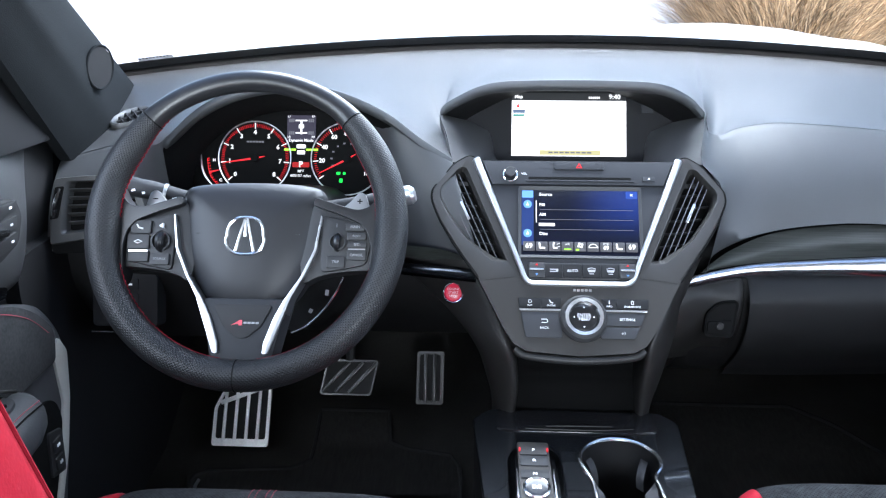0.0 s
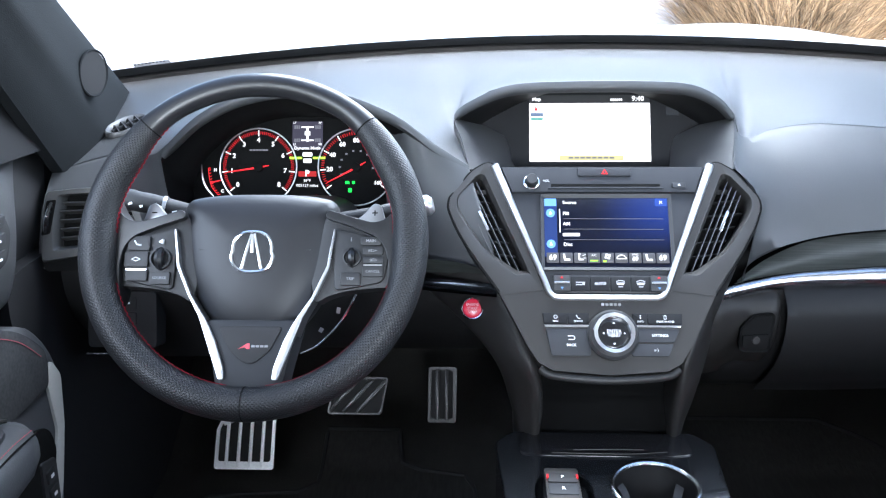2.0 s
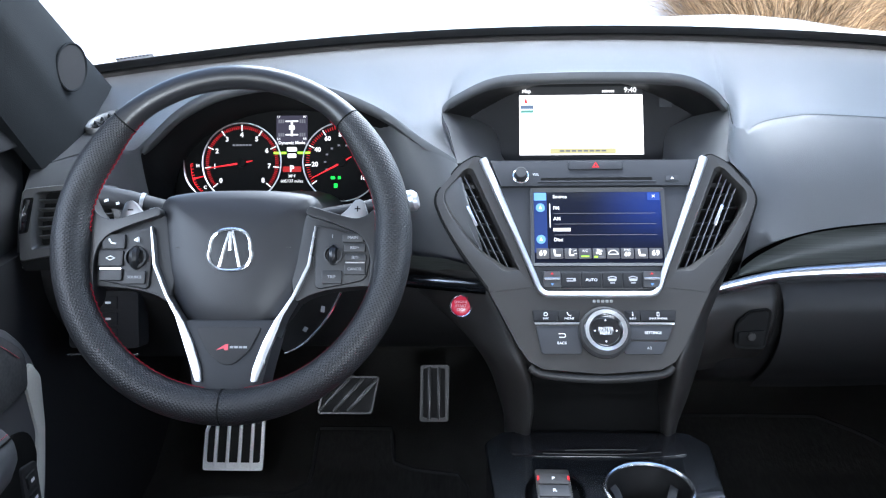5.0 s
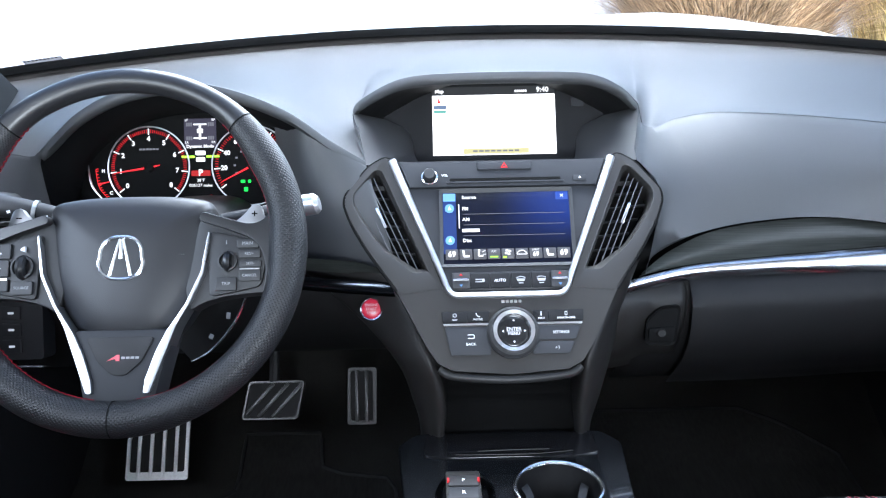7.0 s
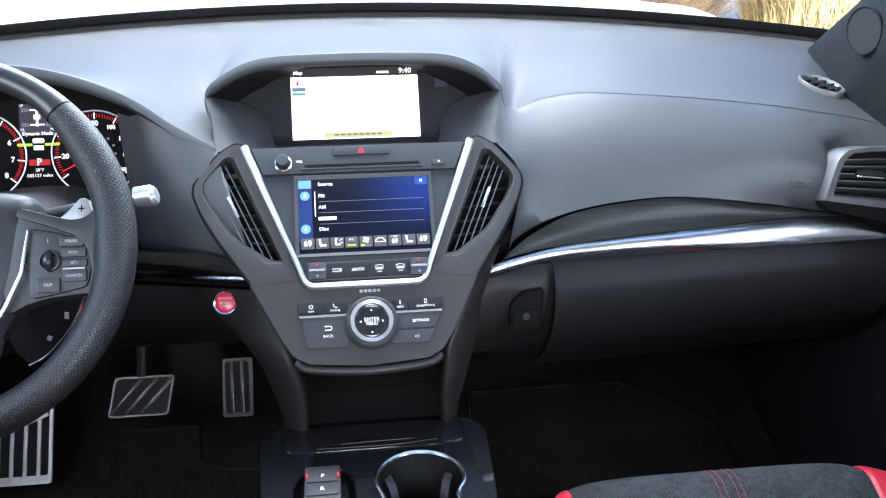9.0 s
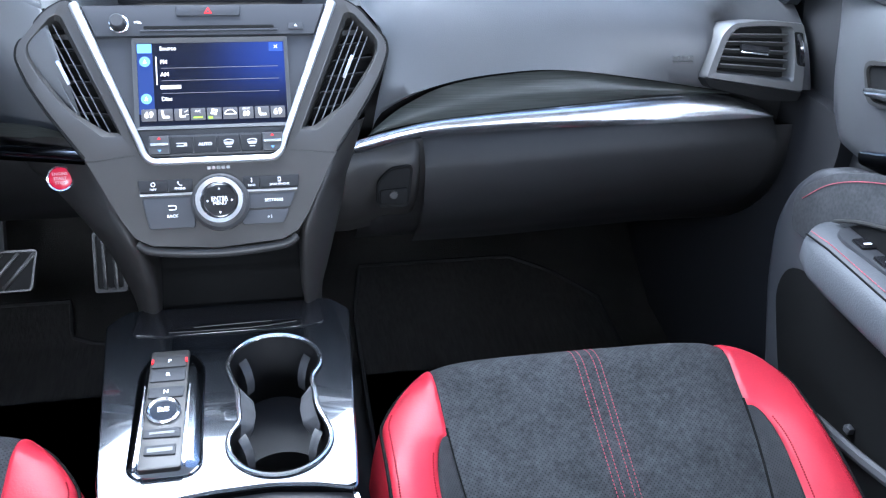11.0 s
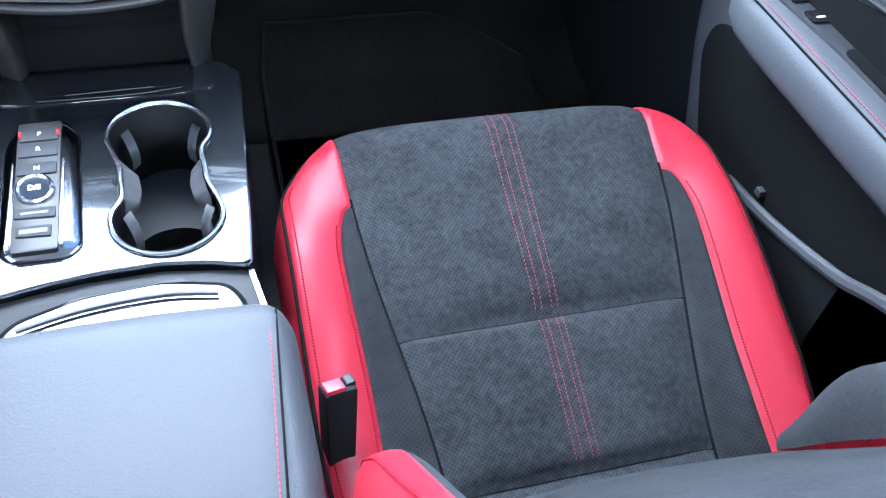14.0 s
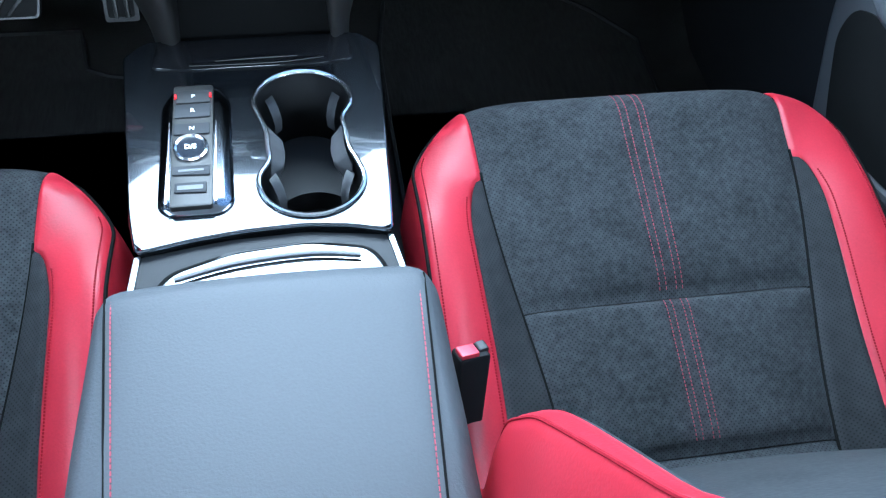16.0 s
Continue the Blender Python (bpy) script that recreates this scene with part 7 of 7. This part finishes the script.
def door(s):
    d = thing("front_door", "closed front door with a suede insert, padded armrest and grey handle bezel", "car door", "front doors")
    def side(z0):
        """Outlines in y, z laid on the door, proud of z0 metres off the middle."""
        return Matrix(((0, 0, -s, s * z0), (1, 0, 0, 0), (0, 1, 0, 0), (0, 0, 0, 1)))

    part("outer_shell", prism([(-0.02, 0.40), (1.05, 0.40), (1.14, 0.80), (1.22, 1.11), (-0.02, 1.11)], 0, 0.06, side(0.85)), BLACK, d)
    rows = []
    for y in list(np.linspace(-0.02, 0.96, 20)) + list(np.linspace(0.98, 1.148, 18)):
        y = float(y)
        z0 = float(np.interp(y, [-0.02, 0.985, 1.03, 1.06, 1.085, 1.14, 1.148], [0.925, 0.905, 0.906, 0.920, 0.945, 1.085, 1.105]))
        rows.append([(s * (0.786 - 0.038 * math.sin(math.pi * v) ** 0.35 + 0.045 * smooth(0.97, 1.16, y) ** 1.4), y, z0 + (1.115 - z0) * v) for v in np.linspace(0.0, 1.0, 15)])
    part("upper_lining", skin(rows, 0.006), DASH, d, "grey upper door lining", 60)
    part("window_sill", box(0.07, 1.2, 0.03, at(s * 0.80, 0.56, 1.112), 0.012), DOORM, d)
    part("lower_lining", prism(rounded([(-0.02, 0.40), (0.98, 0.40), (1.02, 0.56), (1.072, 0.69), (1.088, 0.775), (1.072, 0.835), (1.03, 0.885), (0.985, 0.900), (-0.02, 0.92)], 0.03), 0, 0.036, side(0.786), 0.012, 3), DOORM, d, "grey lower door lining with a rounded front border")
    # armrest
    dy, dz = (-0.03, -0.042) if s < 0 else (0.0, 0.0)
    rings = []
    for y, hx, zt, h in ((0.972, 0.738, 0.834, 0.030), (0.966, 0.715, 0.840, 0.048), (0.950, 0.698, 0.845, 0.060), (0.92, 0.689, 0.847, 0.066), (0.88, 0.686, 0.848, 0.068), (0.70, 0.686, 0.848, 0.070), (0.45, 0.688, 0.848, 0.070), (0.10, 0.69, 0.848, 0.070)):
        o = []
        for a in np.linspace(0, 2 * math.pi, 24, endpoint=False):
            cx, cz = (hx + 0.775) / 2, zt - h / 2
            o.append((s * (cx + (0.775 - hx) / 2 * math.copysign(abs(math.cos(a)) ** 0.7, math.cos(a))), y, cz + h / 2 * math.copysign(abs(math.sin(a)) ** 0.7, math.sin(a))))
        rings.append([(p[0], p[1] + dy, p[2] + dz) for p in o])
    part("armrest", loft(rings), GREYL, d, "padded grey leather armrest", 60)
    part("stitching", stitches([(s * 0.7005, float(y) + dy, 0.8455 + dz - 0.004 * smooth(0.90, 0.95, y)) for y in np.linspace(0.12, 0.945, 170)], 0.16, 0.0006), THREAD, d, "red thread stitching")
    part("seam", tube([(s * 0.6955, float(y) + dy, 0.8415 + dz - 0.004 * smooth(0.90, 0.95, y)) for y in np.linspace(0.12, 0.945, 40)], 0.0012, 6), DARK, d)
    sw = part("switch_plate", prism(rounded([(s * 0.714, 0.905), (s * 0.722, 0.930), (s * 0.752, 0.935), (s * 0.760, 0.60), (s * 0.722, 0.60), (s * 0.722, 0.792)], 0.012), 0.838, 0.8515, at(0, dy, dz), 0.002), FACE, d, "satin grey switch plate")
    for y in ((0.890, 0.850) if s > 0 else (0.90, 0.865, 0.83, 0.795)):
        k = part("switch", prism(rect(0.024, 0.022, 0.003, s * 0.734, y), 0.847, 0.8545, at(0, dy, dz), 0.002), GLOSS, sw)
        part("mark", prism(rect(0.010, 0.003, 0.001, s * 0.734, y - 0.003), 0.853, 0.8550, at(0, dy, dz)), WHITE, k)
    part("pull_cup", prism(rect(0.034, 0.14, 0.012, s * 0.741, 0.720), 0.845, 0.8530, at(0, dy, dz)), DARK, sw, "dark pull cup")
    # pull recess, its shade a flat near-black sheet, with its rail
    part("pull_recess", prism(rounded([(0.940, 0.846), (0.915, 0.864), (0.857, 0.882), (0.783, 0.898), (0.55, 0.910), (0.55, 0.846)], 0.006), 0, 0.004, at(0, dy, dz) @ side(0.745)), DARK, d, "flat near-black sheet that stands in for the shaded recess behind the armrest")
    part("rail", tube(spline([(s * 0.734, 0.950, 0.850), (s * 0.738, 0.915, 0.867), (s * 0.740, 0.857, 0.886), (s * 0.740, 0.783, 0.902), (s * 0.740, 0.55, 0.914)], 24), 0.0026, 8, m=at(0, dy, dz)), PANEL, d, "dark rail above the recess")
    # suede insert above the armrest
    part("insert", prism(rounded([(1.040, 0.79), (1.052, 0.838), (1.000, 0.892), (0.91, 0.934), (0.81, 0.960), (0.10, 0.985), (0.10, 0.79)], [0.01, 0.03, 0.05, 0.05, 0.05, 0.01, 0.01]), 0, 0.010, side(0.752), 0.006), SUEDE2, d, "dark suede insert")
    part("stitching", stitches(spline([(s * 0.7410, y, z) for y, z in ((0.12, 0.973), (0.5, 0.963), (0.81, 0.949), (0.907, 0.922), (0.983, 0.884), (1.030, 0.840))], 170), 0.16, 0.0006), THREAD, d)
    part("dark_trim", prism(rounded([(0.955, 0.924), (0.962, 0.938), (0.88, 0.968), (0.80, 0.985), (0.10, 1.01), (0.10, 0.94), (0.87, 0.935)], 0.006), 0, 0.009, side(0.752), 0.004), STEEL, d, "glossy steel-blue trim strip")
    # handle
    HM = Matrix(((0, 0, -s, s * 0.748), (1, 0, 0, 0), (0, 1, 0, 0), (0, 0, 0, 1)))
    ho = rounded([(0.971, 0.993), (0.996, 1.037), (0.80, 1.090), (0.80, 1.025)], 0.014)
    hi = rounded([(0.966, 0.998), (0.991, 1.033), (0.81, 1.085), (0.81, 1.030)], 0.012)
    hb = part("handle_bezel", ring(ho, hi, -0.004, 0.006, HM), SHIELD, d, "satin grey handle bezel")
    part("handle_cup", prism(hi, -0.004, 0.002, HM), DARK, hb)
    part("lever", prism(rounded([(0.970, 1.004), (0.975, 1.012), (0.86, 1.044), (0.86, 1.020)], 0.005), 0.004, 0.014, HM, 0.003), CHROME, hb, "chrome door lever")
    # lower pocket
    po = rounded([(0.955, 0.54), (1.002, 0.616), (1.040, 0.690), (1.030, 0.735), (0.985, 0.752), (0.10, 0.755), (0.10, 0.46), (0.92, 0.46)], 0.025)
    PM = side(0.7515)
    part("pocket_panel", prism(po, 0, 0.004, PM, 0.002), DARK, d, "dark lower panel")
    rim = spline([(s * 0.748, 0.890, 0.584), (s * 0.736, 0.835, 0.603), (s * 0.733, 0.758, 0.622), (s * 0.733, 0.66, 0.652), (s * 0.733, 0.55, 0.696), (s * 0.733, 0.3, 0.72), (s * 0.733, 0.05, 0.73)], 40)
    part("pocket_rim", tube(rim, 0.007, 8, flat=1.2), DOORM, d, "grey rim of the door pocket")
    part("pocket_wall", skin([[p + Vector((0, 0, -0.05 * k)) for k in range(8)] for p in rim], 0.003), BLACK, d)
    part("hook", box(0.010, 0.012, 0.010, at(s * 0.744, 0.826, 0.622), 0.003), DOORM, d)
    if s < 0:
        mp = part("memory_panel", prism(rounded([(0.930, 1.052), (0.985, 1.050), (1.010, 1.043), (1.019, 1.018), (1.001, 0.985), (0.957, 0.974), (0.930, 0.970)], 0.010), 0.0, 0.010, PM, 0.004), LOWER, d, "dark key panel")
        for k in range(3):
            part("key", prism(rounded([(0.940, 0.983 + 0.022 * k), (0.990 + 0.006 * k, 0.987 + 0.022 * k), (0.996 + 0.005 * k, 1.003 + 0.020 * k), (0.940, 1.001 + 0.022 * k)], 0.003), 0.009, 0.0135, PM, 0.002), BLACK, mp)
            part("mark", prism(rect(0.006, 0.003, 0.0008, 0.980 + 0.004 * k, 0.994 + 0.0215 * k), 0.013, 0.0140, PM), WHITE, mp)
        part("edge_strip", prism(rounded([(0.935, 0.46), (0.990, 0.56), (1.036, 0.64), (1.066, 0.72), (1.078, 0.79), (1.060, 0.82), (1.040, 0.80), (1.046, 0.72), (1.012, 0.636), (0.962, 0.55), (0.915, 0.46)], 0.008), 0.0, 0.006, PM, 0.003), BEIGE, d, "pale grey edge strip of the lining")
        rk = part("release_panel", prism(rounded([(1.020, 0.622), (1.026, 0.690), (0.990, 0.700), (0.982, 0.630)], 0.006), 0.0, 0.008, PM, 0.003), LOWER, d, "small dark release key panel")
        for k in range(2):
            part("release_key", prism(rect(0.022, 0.020, 0.003, 1.004, 0.646 + 0.028 * k), 0.006, 0.011, PM, 0.002), BLACK, rk)
            part("release_mark", prism(rect(0.008, 0.005, 0.001, 1.004, 0.646 + 0.028 * k), 0.010, 0.0114, PM), WHITE, rk)
    return d


for s in (-1, 1):
    door(s)
